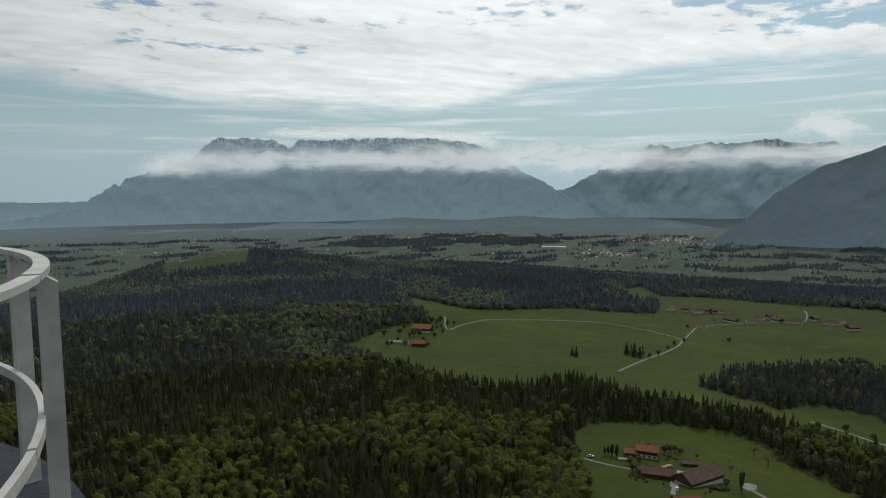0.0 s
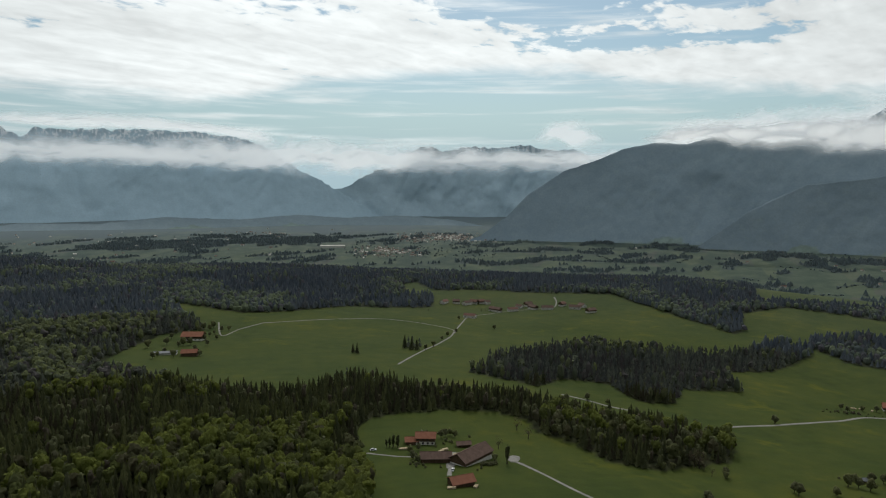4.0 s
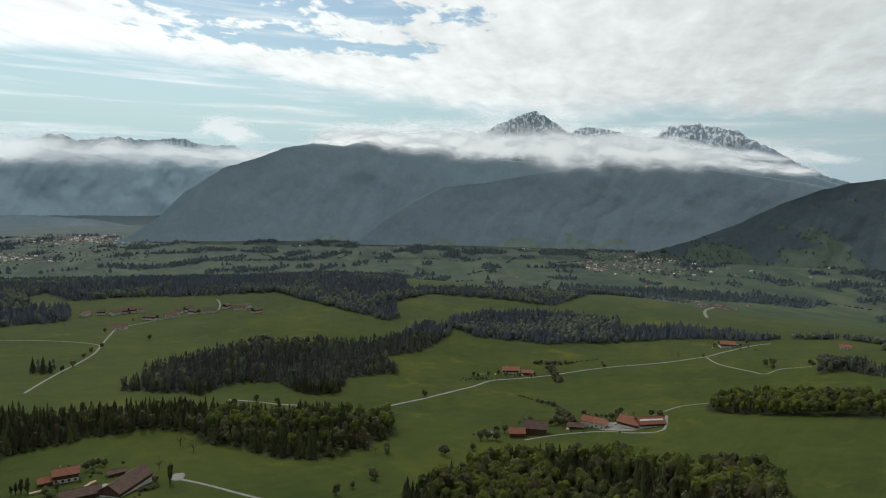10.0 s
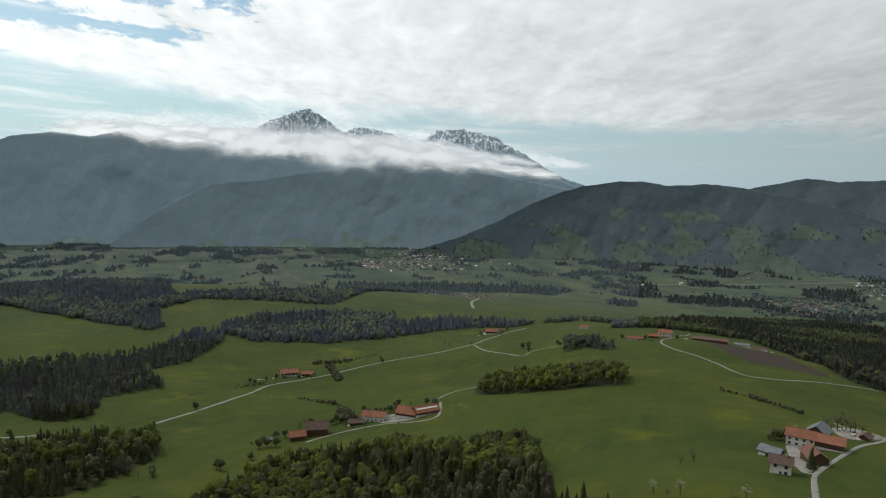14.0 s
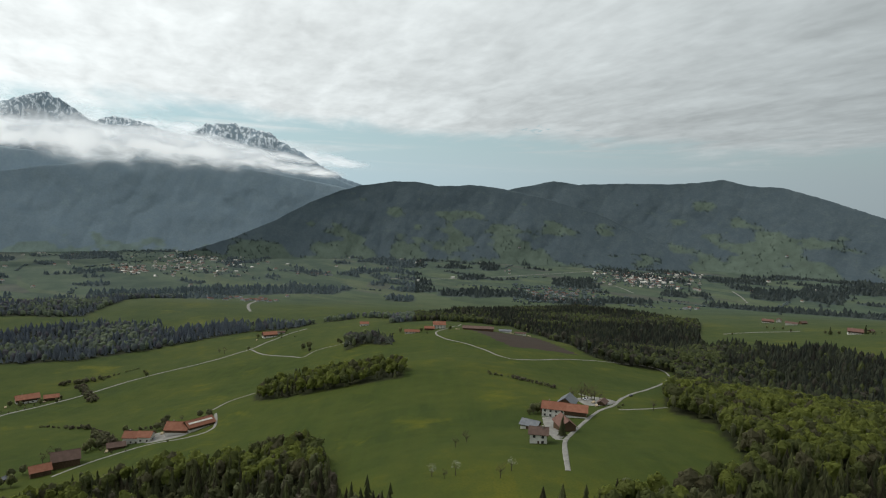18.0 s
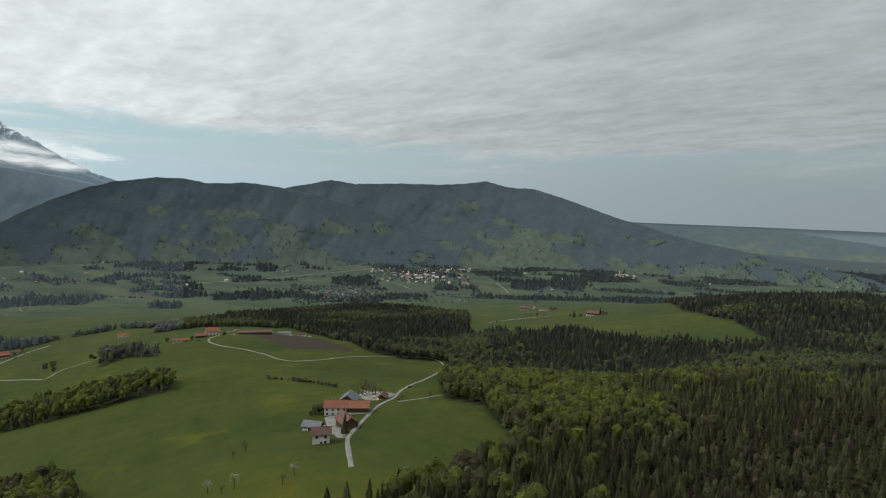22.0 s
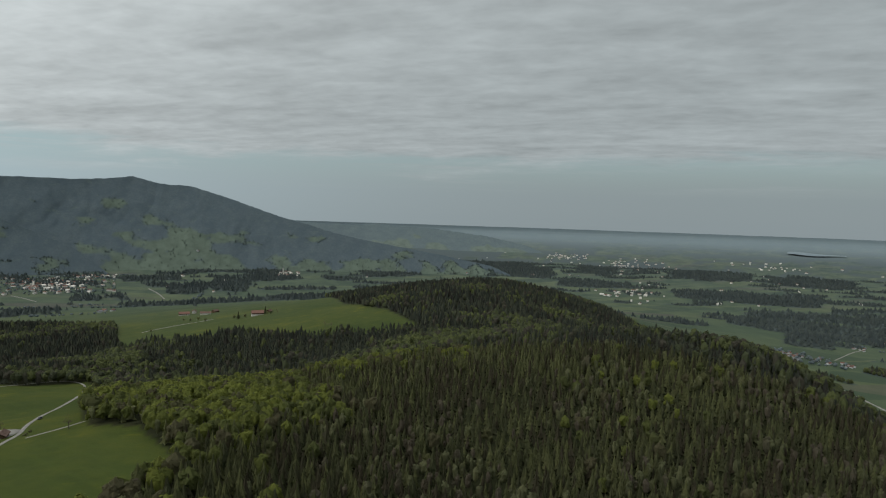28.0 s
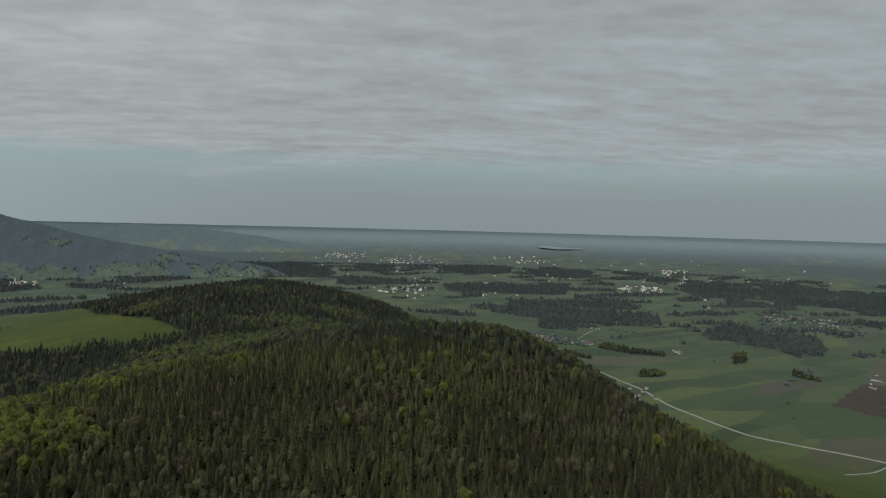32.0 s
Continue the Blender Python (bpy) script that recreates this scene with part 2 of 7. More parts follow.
MAT_RIDGE = material("hazy_wooded_ridge", build_rock((0.225, 0.292, 0.343), (0.255, 0.322, 0.368), (0.310, 0.378, 0.420), (0.245, 0.312, 0.290)), 0.95)
MAT_SPUR = material("hazy_spur_woods", build_rock((0.196, 0.253, 0.296), (0.226, 0.283, 0.318), (0.25, 0.30, 0.33), (0.225, 0.285, 0.255)), 0.95)
MAT_FOOTHILL = material("hazy_wooded_foothills", build_rock((0.064, 0.086, 0.100), (0.080, 0.103, 0.113), (0.14, 0.16, 0.16), (0.100, 0.130, 0.104)), 0.95)
MAT_LOW_RISE = material("hazy_low_hills", build_rock((0.090, 0.117, 0.128), (0.108, 0.137, 0.142), (0.13, 0.15, 0.15), (0.12, 0.15, 0.130)), 0.95)
# leaf colours of the distant woods, with haze mixed in by distance
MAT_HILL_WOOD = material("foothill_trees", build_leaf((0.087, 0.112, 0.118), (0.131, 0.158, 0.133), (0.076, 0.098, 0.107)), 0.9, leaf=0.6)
MAT_VALLEY_WOOD = material("hazy_valley_woods", build_leaf((0.161, 0.200, 0.222), (0.228, 0.268, 0.256), (0.129, 0.163, 0.188)), 0.85, leaf=0.6)
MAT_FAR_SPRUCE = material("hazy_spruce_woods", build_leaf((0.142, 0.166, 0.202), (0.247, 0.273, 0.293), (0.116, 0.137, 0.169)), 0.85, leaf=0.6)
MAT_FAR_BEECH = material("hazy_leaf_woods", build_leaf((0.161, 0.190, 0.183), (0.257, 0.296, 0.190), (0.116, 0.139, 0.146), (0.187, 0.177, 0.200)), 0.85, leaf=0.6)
MAT_MID_SPRUCE = material("mid_haze_spruce_woods", build_leaf((0.118, 0.129, 0.121), (0.211, 0.226, 0.183), (0.081, 0.092, 0.092), (0.121, 0.108, 0.108)), 0.85, leaf=0.6)
MAT_MID_BEECH = material("mid_haze_leaf_woods", build_leaf((0.141, 0.160, 0.119), (0.246, 0.272, 0.127), (0.093, 0.106, 0.086), (0.160, 0.146, 0.145)), 0.85, leaf=0.6)
MAT_SPRUCE = material("spruce_needles", build_leaf((0.090, 0.099, 0.052), (0.180, 0.191, 0.086), (0.056, 0.062, 0.037), (0.092, 0.081, 0.054)), 0.8, leaf=0.6)
MAT_BEECH = material("fresh_beech_leaves", build_leaf((0.120, 0.137, 0.052), (0.208, 0.235, 0.055), (0.084, 0.099, 0.039), (0.132, 0.121, 0.071)), 0.75, leaf=0.6)
MAT_BIRCH = material("pale_birch_leaves", build_leaf((0.150, 0.160, 0.086), (0.215, 0.225, 0.118), (0.095, 0.100, 0.056), (0.150, 0.128, 0.096)), 0.75, leaf=0.6)
# the same trees where front-lit: colours set darker, with less haze in them
MAT_NORTH_SPRUCE = material("thin_haze_spruce_woods", build_leaf((0.064, 0.075, 0.062), (0.120, 0.132, 0.090), (0.048, 0.057, 0.050), (0.066, 0.062, 0.052)), 0.85, leaf=0.6)
MAT_NORTH_BEECH = material("thin_haze_leaf_woods", build_leaf((0.094, 0.110, 0.066), (0.156, 0.178, 0.070), (0.066, 0.078, 0.052), (0.108, 0.100, 0.078)), 0.85, leaf=0.6)
MAT_NORTH_VALLEY = material("thin_haze_plain_woods", build_leaf((0.078, 0.097, 0.099), (0.108, 0.130, 0.116), (0.064, 0.081, 0.085)), 0.85, leaf=0.5)
MAT_BARK = material("bark", build_spread((0.05, 0.04, 0.03), (0.10, 0.085, 0.07), 3.0), 0.9)
MAT_ROAD = material("pale_gravel_asphalt", build_spread((0.17, 0.165, 0.15), (0.24, 0.23, 0.21), 0.3), 0.9)
MAT_STEEL = material("painted_steel", build_spread((0.42, 0.41, 0.40), (0.54, 0.53, 0.51), 5.0, depth=0.002), 0.45)

# ---------------- the land ----------------
# Heights above the valley floor at (azimuth in degrees, distance from the tower, height).
SOUTH = [(-40, 60, 285), (-40, 150, 240), (-40, 300, 188), (-40, 700, 168), (-40, 1200, 146), (-40, 1900, 50), (-31, 1000, 168), (-31, 1500, 140), (-31, 1950, 70), (-40, 2600, 10), (-40, 4000, 0),
         (-11, 300, 185), (-11, 700, 170), (-11, 1200, 165), (-11, 1750, 172), (-11, 2300, 60), (-11, 3000, 0), (-2, 880, 157), (-21, 1500, 166), (-21, 1820, 184), (6, 1005, 150), (3, 1700, 150),
         (22, 60, 285), (22, 250, 205), (22, 400, 178), (22, 590, 160), (22, 1250, 116), (22, 1700, 122), (22, 2400, 10), (22, 3000, 0)]
WEST = [(41, 400, 172), (41, 700, 140), (41, 1100, 122), (41, 1700, 122), (41, 2400, 10), (63, 300, 185), (63, 540, 153), (60, 830, 112),
        (63, 1200, 110), (63, 1600, 104), (63, 2300, 5), (63, 4000, 0), (75, 1050, 119), (82, 500, 190), (82, 700, 165), (91, 60, 288), (91, 300, 225),
        (91, 600, 195), (91, 950, 158), (91, 1300, 110), (91, 2000, 20), (101, 390, 215), (101, 600, 190), (101, 850, 160), (101, 1200, 100)]
NORTH = [(101, 1900, 40), (101, 2600, 0), (118, 300, 230), (118, 500, 205), (118, 800, 150), (118, 1350, 110), (118, 1900, 70), (118, 2600, 0), (127, 600, 188),
         (147, 100, 262), (147, 300, 197), (147, 600, 217), (147, 900, 185), (147, 1500, 194), (147, 2200, 60), (147, 3000, 0), (168, 800, 198),
         (175, 250, 205), (175, 500, 185), (180, 520, 180), (178, 800, 130), (175, 1150, 20), (175, 1600, 0)]
EAST = [(195, 250, 200), (195, 450, 165), (195, 700, 80), (195, 1000, 5), (195, 1500, 0), (230, 80, 280), (230, 300, 180), (230, 700, 60), (230, 1200, 0),
        (280, 300, 185), (280, 800, 100), (280, 1500, 40), (280, 2500, 0)]
KNOTS = np.array(SOUTH + WEST + NORTH + EAST, float)
K_AZ, K_LN, K_Z = np.radians(KNOTS[:, 0]), np.log(KNOTS[:, 1]), KNOTS[:, 2]


def spread(az, ln):
    d2 = (ln[:, None] - K_LN) ** 2 + (2 * np.sin((az[:, None] - K_AZ) / 2)) ** 2
    return np.sqrt(d2 + 0.02)


K_W = np.linalg.solve(spread(K_AZ, K_LN) + 0.004 * np.eye(len(K_Z)), K_Z)


def waves(x, y, size, seed, octaves=4):
    """Smooth noise from a lattice of random values, about -1 to 1."""
    total, amp = np.zeros_like(x), 1.0
    for o in range(octaves):
        rng = np.random.default_rng(seed + 17 * o)
        lat = rng.uniform(-1, 1, (256, 256))
        u, v = x / size + 91.3 + seed, y / size + 47.7
        i, j = np.floor(u).astype(int), np.floor(v).astype(int)
        fu, fv = u - i, v - j
        fu, fv = fu * fu * (3 - 2 * fu), fv * fv * (3 - 2 * fv)
        i0, i1, j0, j1 = i % 256, (i + 1) % 256, j % 256, (j + 1) % 256
        total += amp * ((lat[i0, j0] * (1 - fu) + lat[i1, j0] * fu) * (1 - fv) + (lat[i0, j1] * (1 - fu) + lat[i1, j1] * fu) * fv)
        amp, size = amp * 0.5, size * 0.5
    return total / 1.5


def height(x, y):
    """The ground's height at plan points, in metres over the valley floor."""
    x, y = np.atleast_1d(np.asarray(x, float)), np.atleast_1d(np.asarray(y, float))
    shape = x.shape
    x, y = x.ravel(), y.ravel()
    r = np.maximum(np.hypot(x, y), 30.0)
    z = np.empty_like(x)
    for s in range(0, len(x), 20000):
        z[s:s + 20000] = spread(np.arctan2(x[s:s + 20000], y[s:s + 20000]), np.log(r[s:s + 20000])) @ K_W
    fade = np.clip((r - 2600) / 1600, 0, 1)
    z = np.maximum(z, -6) * (1 - fade)
    z += waves(x, y, 160, 3) * 2.2 * np.clip((r - 120) / 300, 0, 1)
    z += waves(x, y, 1500, 5, 3) * 14 * np.clip((r - 2500) / 3000, 0, 1)
    return z.reshape(shape)


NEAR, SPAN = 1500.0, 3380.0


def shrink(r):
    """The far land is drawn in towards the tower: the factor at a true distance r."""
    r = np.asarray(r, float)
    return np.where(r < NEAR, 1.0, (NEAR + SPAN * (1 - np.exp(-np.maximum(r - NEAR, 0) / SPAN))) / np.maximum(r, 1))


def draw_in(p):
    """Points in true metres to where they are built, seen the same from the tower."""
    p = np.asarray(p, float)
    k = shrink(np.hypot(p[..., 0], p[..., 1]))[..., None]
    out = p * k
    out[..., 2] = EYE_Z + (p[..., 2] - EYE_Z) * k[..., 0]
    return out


def inside(poly, x, y):
    """Which plan points lie in a polygon."""
    hit = np.zeros(x.shape, bool)
    px, py = np.array(poly, float).T
    j = len(px) - 1
    for i in range(len(px)):
        cross = ((py[i] > y) != (py[j] > y)) & (x < (px[j] - px[i]) * (y - py[i]) / (py[j] - py[i] + 1e-9) + px[i])
        hit ^= cross
        j = i
    return hit


def polar(pairs):
    """Plan points from (azimuth in degrees, distance)."""
    return [(d * math.sin(radians(a)), d * math.cos(radians(a))) for a, d in pairs]
FORESTS = {}
FORESTS['hill'] = polar([(-44.5, 494), (-43.9, 977), (-44.0, 2000.0), (-36.0, 2100.0), (-30.0, 2100.0), (-24.0, 2000.0), (-24.3, 1573), (-22.6, 1565), (-17.5, 1592), (-17.0, 2050.0), (-11.0, 2050.0), (-7.0, 2000.0), (-3.0, 1950.0), (-3.5, 1110), (-2.7, 1026), (-0.8, 927), (-4.5, 898), (-6.6, 839), (-9.8, 733), (-2.5, 623), (2.3, 578), (6.3, 563), (11.2, 621), (15.7, 602), (15.6, 564), (18.4, 517), (22.5, 544), (25.2, 539), (28.9, 497), (32.6, 487), (35.8, 482), (41.6, 517), (44.6, 515), (45.4, 558), (45.5, 466), (39.6, 412), (35.4, 416), (28.9, 484), (25.7, 513), (20.4, 511), (14.3, 497), (11.8, 461), (12.2, 387), (13.2, 332), (12.5, 240.0), (10.0, 130.0), (-44.0, 130.0)])
FORESTS['belt'] = polar([(12.8, 480), (15.6, 501), (19.5, 510), (23.5, 514), (27.6, 501), (28.7, 469), (32.9, 442), (36.1, 418), (38.8, 424), (41.4, 444), (45.6, 473), (45.8, 500), (44.5, 522), (39.8, 545), (36.1, 535), (30.8, 545), (27.6, 567), (20.5, 575), (15.7, 600), (11.1, 650)])
FORESTS['rise_back'] = polar([(91.3, 1448), (96, 1300), (99.5, 1190), (106.9, 1250), (110, 1260), (113.2, 1280), (113, 1600), (108, 1800), (103, 2050), (98, 1900), (94, 1760), (91.5, 1700)])
FORESTS['right_back'] = polar([(50.6, 1085), (53.2, 1030), (60, 1010), (66, 1060), (66.3, 1240), (60, 1260), (55, 1220), (51, 1150)])
FORESTS['wood_gap'] = polar([(15.6, 1420), (17.5, 1480), (19.2, 1400), (21.5, 1430), (22.5, 1800), (18.5, 1870), (15.5, 1800)])
FORESTS['midwood'] = polar([(22.5, 677), (25.7, 646), (28.9, 621), (31.0, 668), (35.2, 675), (37.9, 610), (40.8, 629), (41.5, 707), (46.3, 749), (44.5, 848), (48.4, 904), (51.2, 1039), (51.1, 1077), (48.7, 1093), (44.4, 942), (40.4, 930), (33.6, 945), (29.4, 880), (25.2, 783), (23.1, 694)])
FORESTS['hamletcopse'] = polar([(16.1, 811), (17.9, 833), (18.0, 818), (16.3, 817)])
FORESTS['backleft'] = polar([(-2.9, 1135), (1.8, 1042), (6.1, 1065), (11.6, 1162), (19.2, 1241), (19.0, 1346), (16.5, 1351), (16.0, 1800.0), (12.0, 1900.0), (7.0, 1900.0), (2.0, 1900.0), (-6.0, 1750.0), (-7.7, 1348)])
FORESTS['backwood'] = polar([(20.0, 1404), (23.1, 1423), (35.1, 1395), (39.3, 1249), (45.4, 1105), (46.1, 1137), (45.8, 1263), (49.1, 1368), (47.2, 1410), (46.0, 1750.0), (41.0, 1850.0), (35.0, 1900.0), (28.0, 1900.0), (22.0, 1850.0)])
FORESTS['farwood'] = polar([(48.4, 1368), (53.8, 1355), (60.5, 1334), (64.2, 1616), (69.9, 2381), (75.9, 2306), (82.0, 2434), (82.0, 2525), (69.9, 2499), (60.5, 1546), (47.9, 1431)])
FORESTS['rightwood'] = polar([(53.2, 1030), (60.0, 1010), (63.5, 1047), (69.5, 1100), (73.2, 1128), (77.2, 1120), (82.2, 1228), (86.4, 1165), (84.5, 1254), (81.2, 1167), (76.7, 1170), (71.5, 1219), (66.3, 1171), (61.0, 1169), (57.9, 1154), (53.3, 1025)])
FORESTS['behind6'] = polar([(85.6, 1078), (90.7, 1179), (98.1, 1310), (99.7, 1211), (103.7, 822), (107.0, 782), (111.3, 818), (115.7, 1239), (114.2, 1206), (110.9, 1279), (106.9, 1362), (101.7, 1366), (96.5, 1432), (91.2, 1441), (86.1, 1196)])
FORESTS['wood5'] = polar([(73.7, 582), (77.0, 559), (82.0, 541), (87.0, 535), (87.2, 575), (84.5, 605), (81.8, 622), (77.4, 655), (73.9, 625)])
FORESTS['bottom'] = polar([(46.9, 344)] + [(51.5, 389), (56.8, 420), (61.2, 436), (67.0, 423), (71.0, 393), (75.0, 389), (78.8, 384), (79.7, 332)] + [(82.3, 254), (86.9, 232), (86.5, 240.0), (86.0, 140.0), (47.0, 140.0)])
FORESTS['copse6'] = polar([(81.7, 894), (84.1, 884), (86.1, 830), (86.1, 791), (83.3, 834), (81.7, 800)])
FORESTS['north'] = polar([(99.3, 171), (101.8, 201), (104.9, 223), (109.9, 246), (114.8, 276), (118.2, 323), (114.7, 421), (111.0, 449), (110.6, 534), (112.0, 725), (111.1, 812), (115.7, 1239), (117.3, 1174), (122.3, 1194), (126.0, 1053), (129.5, 982), (132.6, 986), (115.0, 1274), (120.3, 1129), (127.0, 1060), (134.3, 957), (139.3, 989), (135.6, 1170), (131.8, 1302), (130.0, 1700.0), (139.0, 1950.0), (147.0, 1950.0), (153.0, 1700.0), (158.0, 1400.0), (164.0, 1150.0), (170.0, 1000.0), (178.0, 900.0), (184.0, 800.0), (192.0, 720.0), (201.3, 1041), (201.5, 689), (195.0, 130.0), (112.0, 130.0)])
FORESTS['plain_c'] = polar([(183.6, 2393), (185.7, 2563), (188.2, 2538), (191.8, 2492), (192.6, 2208), (190.7, 2039), (188.9, 2182), (185.8, 2247), (184.0, 2206)])
FORESTS['plain_e'] = polar([(174.8, 1865), (177.7, 1844), (180.5, 1850), (180.5, 1903), (177.7, 1918), (175.6, 1935)])
FORESTS['plain_f'] = polar([(178.3, 1609), (180.6, 1626), (180.6, 1591), (178.5, 1569)])
FORESTS['plain_g'] = polar([(185.8, 1961), (186.8, 2016), (186.9, 1880), (186.0, 1833)])
FORESTS['plain_h'] = polar([(190.2, 1808), (192.2, 1777), (192.1, 1736), (190.2, 1770)])
FORESTS['plain_i'] = polar([(169.2, 2199), (172.9, 2231), (173.0, 2127), (169.6, 2084)])


def mesh_from(name, verts, loops, sizes, mats, mat_index=None, attrs=(), smooth=False):
    """A mesh from numpy arrays: flat loop indices and the corner count of each face."""
    me = bpy.data.meshes.new(name)
    me.vertices.add(len(verts))
    me.vertices.foreach_set("co", np.ascontiguousarray(verts, np.float32).ravel())
    me.loops.add(len(loops))
    me.loops.foreach_set("vertex_index", np.ascontiguousarray(loops, np.int32))
    me.polygons.add(len(sizes))
    starts = np.concatenate([[0], np.cumsum(sizes)[:-1]]).astype(np.int32)
    me.polygons.foreach_set("loop_start", starts)
    me.polygons.foreach_set("loop_total", np.ascontiguousarray(sizes, np.int32))
    if mat_index is not None:
        me.polygons.foreach_set("material_index", np.ascontiguousarray(mat_index, np.int32))
    me.polygons.foreach_set("use_smooth", np.full(len(sizes), smooth))
    for m in mats:
        me.materials.append(m)
    for key, kind, values in attrs:
        a = me.attributes.new(key, kind, "POINT")
        a.data.foreach_set("color" if kind == "FLOAT_COLOR" else "value", np.ascontiguousarray(values, np.float32).ravel())
    me.update(calc_edges=True)
    return me


def grid_mesh(name, pts, mats, attrs=(), wrap=False, smooth=True):
    """A mesh of quads over a grid of points (rows, columns, 3)."""
    nr, nc = pts.shape[:2]
    idx = np.arange(nr * nc).reshape(nr, nc)
    if wrap:
        idx = np.concatenate([idx, idx[:, :1]], 1)
    quads = np.stack([idx[:-1, :-1], idx[:-1, 1:], idx[1:, 1:], idx[1:, :-1]], -1).reshape(-1, 4)
    return mesh_from(name, pts.reshape(-1, 3), quads.ravel(), np.full(len(quads), 4), mats, None, attrs, smooth)


# woods of the valley and the plain: bearings and distances of their edges
VALLEY_WOODS = [(-31.7, -22.3, 6500, 7010), (-31.8, -25.8, 5130, 5420), (-17.3, -11.5, 5620, 6270), (-11.5, 0, 5760, 6800), (-9.5, 0.8, 4120, 4750), (0.8, 11, 4300, 4720), (6.2, 11, 5540, 6100), (27.9, 31.8, 3730, 3900),
                (32.2, 35.3, 3620, 3785), (11.5, 17.3, 5490, 6180), (52, 55.9, 3650, 3930), (58.8, 62.2, 3690, 3950), (30.7, 38.5, 3226, 3290), (57.6, 61.5, 3047, 3090), (23.6, 29.7, 3624, 3700)]
VALLEY_WOODS += [(83.7, 88.7, 3340, 4290), (78.9, 83.7, 3725, 4120), (69.9, 81.9, 2270, 2580), (61, 71.4, 2390, 2530), (86.1, 90.1, 2414, 2516), (85.3, 88, 2100, 2270), (90.1, 92.7, 2300, 2544), (92.7, 96.3, 2275, 2544),
                 (93.8, 95.7, 3316, 3666), (94.2, 97.8, 2938, 2978), (100.5, 104.1, 2775, 3117), (109.6, 112, 2700, 2878), (113.4, 118, 3400, 3641), (116.9, 120.2, 2860, 3270), (120.2, 123.5, 2905, 3518)]
VALLEY_WOODS += [(91.2, 98, 2300, 2550), (101.5, 105.5, 3733, 3989), (118.4, 121, 3800, 4035), (123.9, 127.9, 3526, 3733), (124, 131, 2985, 3075), (114, 131, 2322, 2560), (129.6, 133.7, 3408, 3591), (133.1, 138.2, 3690, 4185),
                 (121.3, 126.4, 3794, 4311), (121.3, 124.4, 3316, 3510), (127.4, 130, 4390, 4777), (141.5, 145.3, 4660, 5428), (143.9, 150.2, 3900, 4876), (138.6, 146.1, 5567, 7857), (151.1, 155.6, 3502, 3953)]
VALLEY_WOODS += [(151.8, 154.6, 6666, 8112), (154.3, 157.8, 5035, 5541), (149.6, 154.6, 9303, 11503), (142.5, 149.3, 4854, 5760), (145.4, 150.8, 3872, 4691), (151.8, 157.4, 3575, 3872), (152.8, 156.4, 4533, 5391),
                 (155.9, 160.5, 5163, 6127), (160.7, 167, 4380, 5491), (168.2, 174.2, 4360, 5058), (160.8, 172.3, 3256, 3725), (166.3, 178.7, 2813, 3054), (165, 181, 2376, 2788), (172.6, 175.8, 3132, 3256)]
VALLEY_WOODS += [(182.3, 187.4, 3526, 4543), (187.5, 192.9, 3471, 4627), (193, 200, 3384, 4512), (181.8, 183.6, 3733, 4616), (185, 187.6, 2453, 2539), (183.3, 185.9, 2254, 2344), (185.9, 190, 2169, 2365),
                 (189.3, 192.4, 2091, 2371), (178.4, 180.3, 1616, 1641), (171.5, 174.5, 1691, 1716), (178.6, 181.3, 4400, 4734), (189.8, 200, 5988, 7524), (180.9, 187, 5139, 5541), (161.5, 171.7, 7768, 8928),
                 (174.2, 189.7, 7541, 10741), (188.4, 190, 2381, 2574)]


def far_wood(x, y):
    """Whether the far land is wooded: the woods above with rough edges, and small copses between."""
    r = np.hypot(x, y)
    a = np.degrees(np.arctan2(x, y))
    a = np.where(a < -60, a + 360, a)
    rough = waves(x, y, 150, 11, 4)
    hit = np.zeros(np.shape(x), bool)
    for a0, a1, d0, d1 in VALLEY_WOODS:
        u = (2 * a - a0 - a1) / (a1 - a0)
        v = (2 * np.log(r) - math.log(d0) - math.log(d1)) / math.log(d1 / d0)
        hit |= u ** 4 + v ** 4 + 0.75 * rough < 0.95
    copse = waves(x * 0.8 + y * 0.6, 1.9 * (y * 0.8 - x * 0.6), 210, 14, 4)
    hit |= (copse > np.where(r > 6500, 0.06, np.where(r < 3000, 0.40, 0.30))) & (r > 2050)
    return hit & (r > 1500)


def wooded(x, y):
    hit = np.zeros(np.shape(x), bool)
    for poly in FORESTS.values():
        hit |= inside(poly, x, y)
    return hit | far_wood(x, y) | (np.hypot(x, y) < 150)


# the ground: one sheet round the tower, out to the horizon
azs = np.concatenate([np.arange(-42, 204, 0.42), np.arange(204, 318, 3.0)])
rad = [-0.5]
while rad[-1] < 42000:
    r0 = rad[-1]
    rad.append(r0 + (12 if r0 < 150 else 8.0 if r0 < 1250 else 0.010 * r0 if r0 < 5000 else 0.06 * r0))
AZ, RD = np.meshgrid(np.radians(azs), np.array(rad))
GX, GY = RD * np.sin(AZ), RD * np.cos(AZ)
GZ = height(GX, GY)
GZ = GZ - np.clip((RD - 9000) / 33000, 0, 1) * 120
woods = wooded(GX, GY).astype(float)
turned = np.degrees(AZ)
fields = np.where(turned > 158, np.clip((RD - 950) / 300, 0, 1), np.clip((RD - 1500) / 900, 0, 1))
fields = np.maximum(fields, 0.12 * np.clip((34 - turned) / 5, 0, 1) * np.clip((RD - 540) / 120, 0, 1))
tilled = np.zeros_like(woods)
PLOUGHED = [polar([(93.0, 940), (99.5, 925), (103.2, 800), (97.0, 775)]), polar([(193.0, 1500), (206.0, 1350), (206.0, 1900), (195.0, 1800)])]
for poly in PLOUGHED:
    tilled += inside(poly, GX, GY)
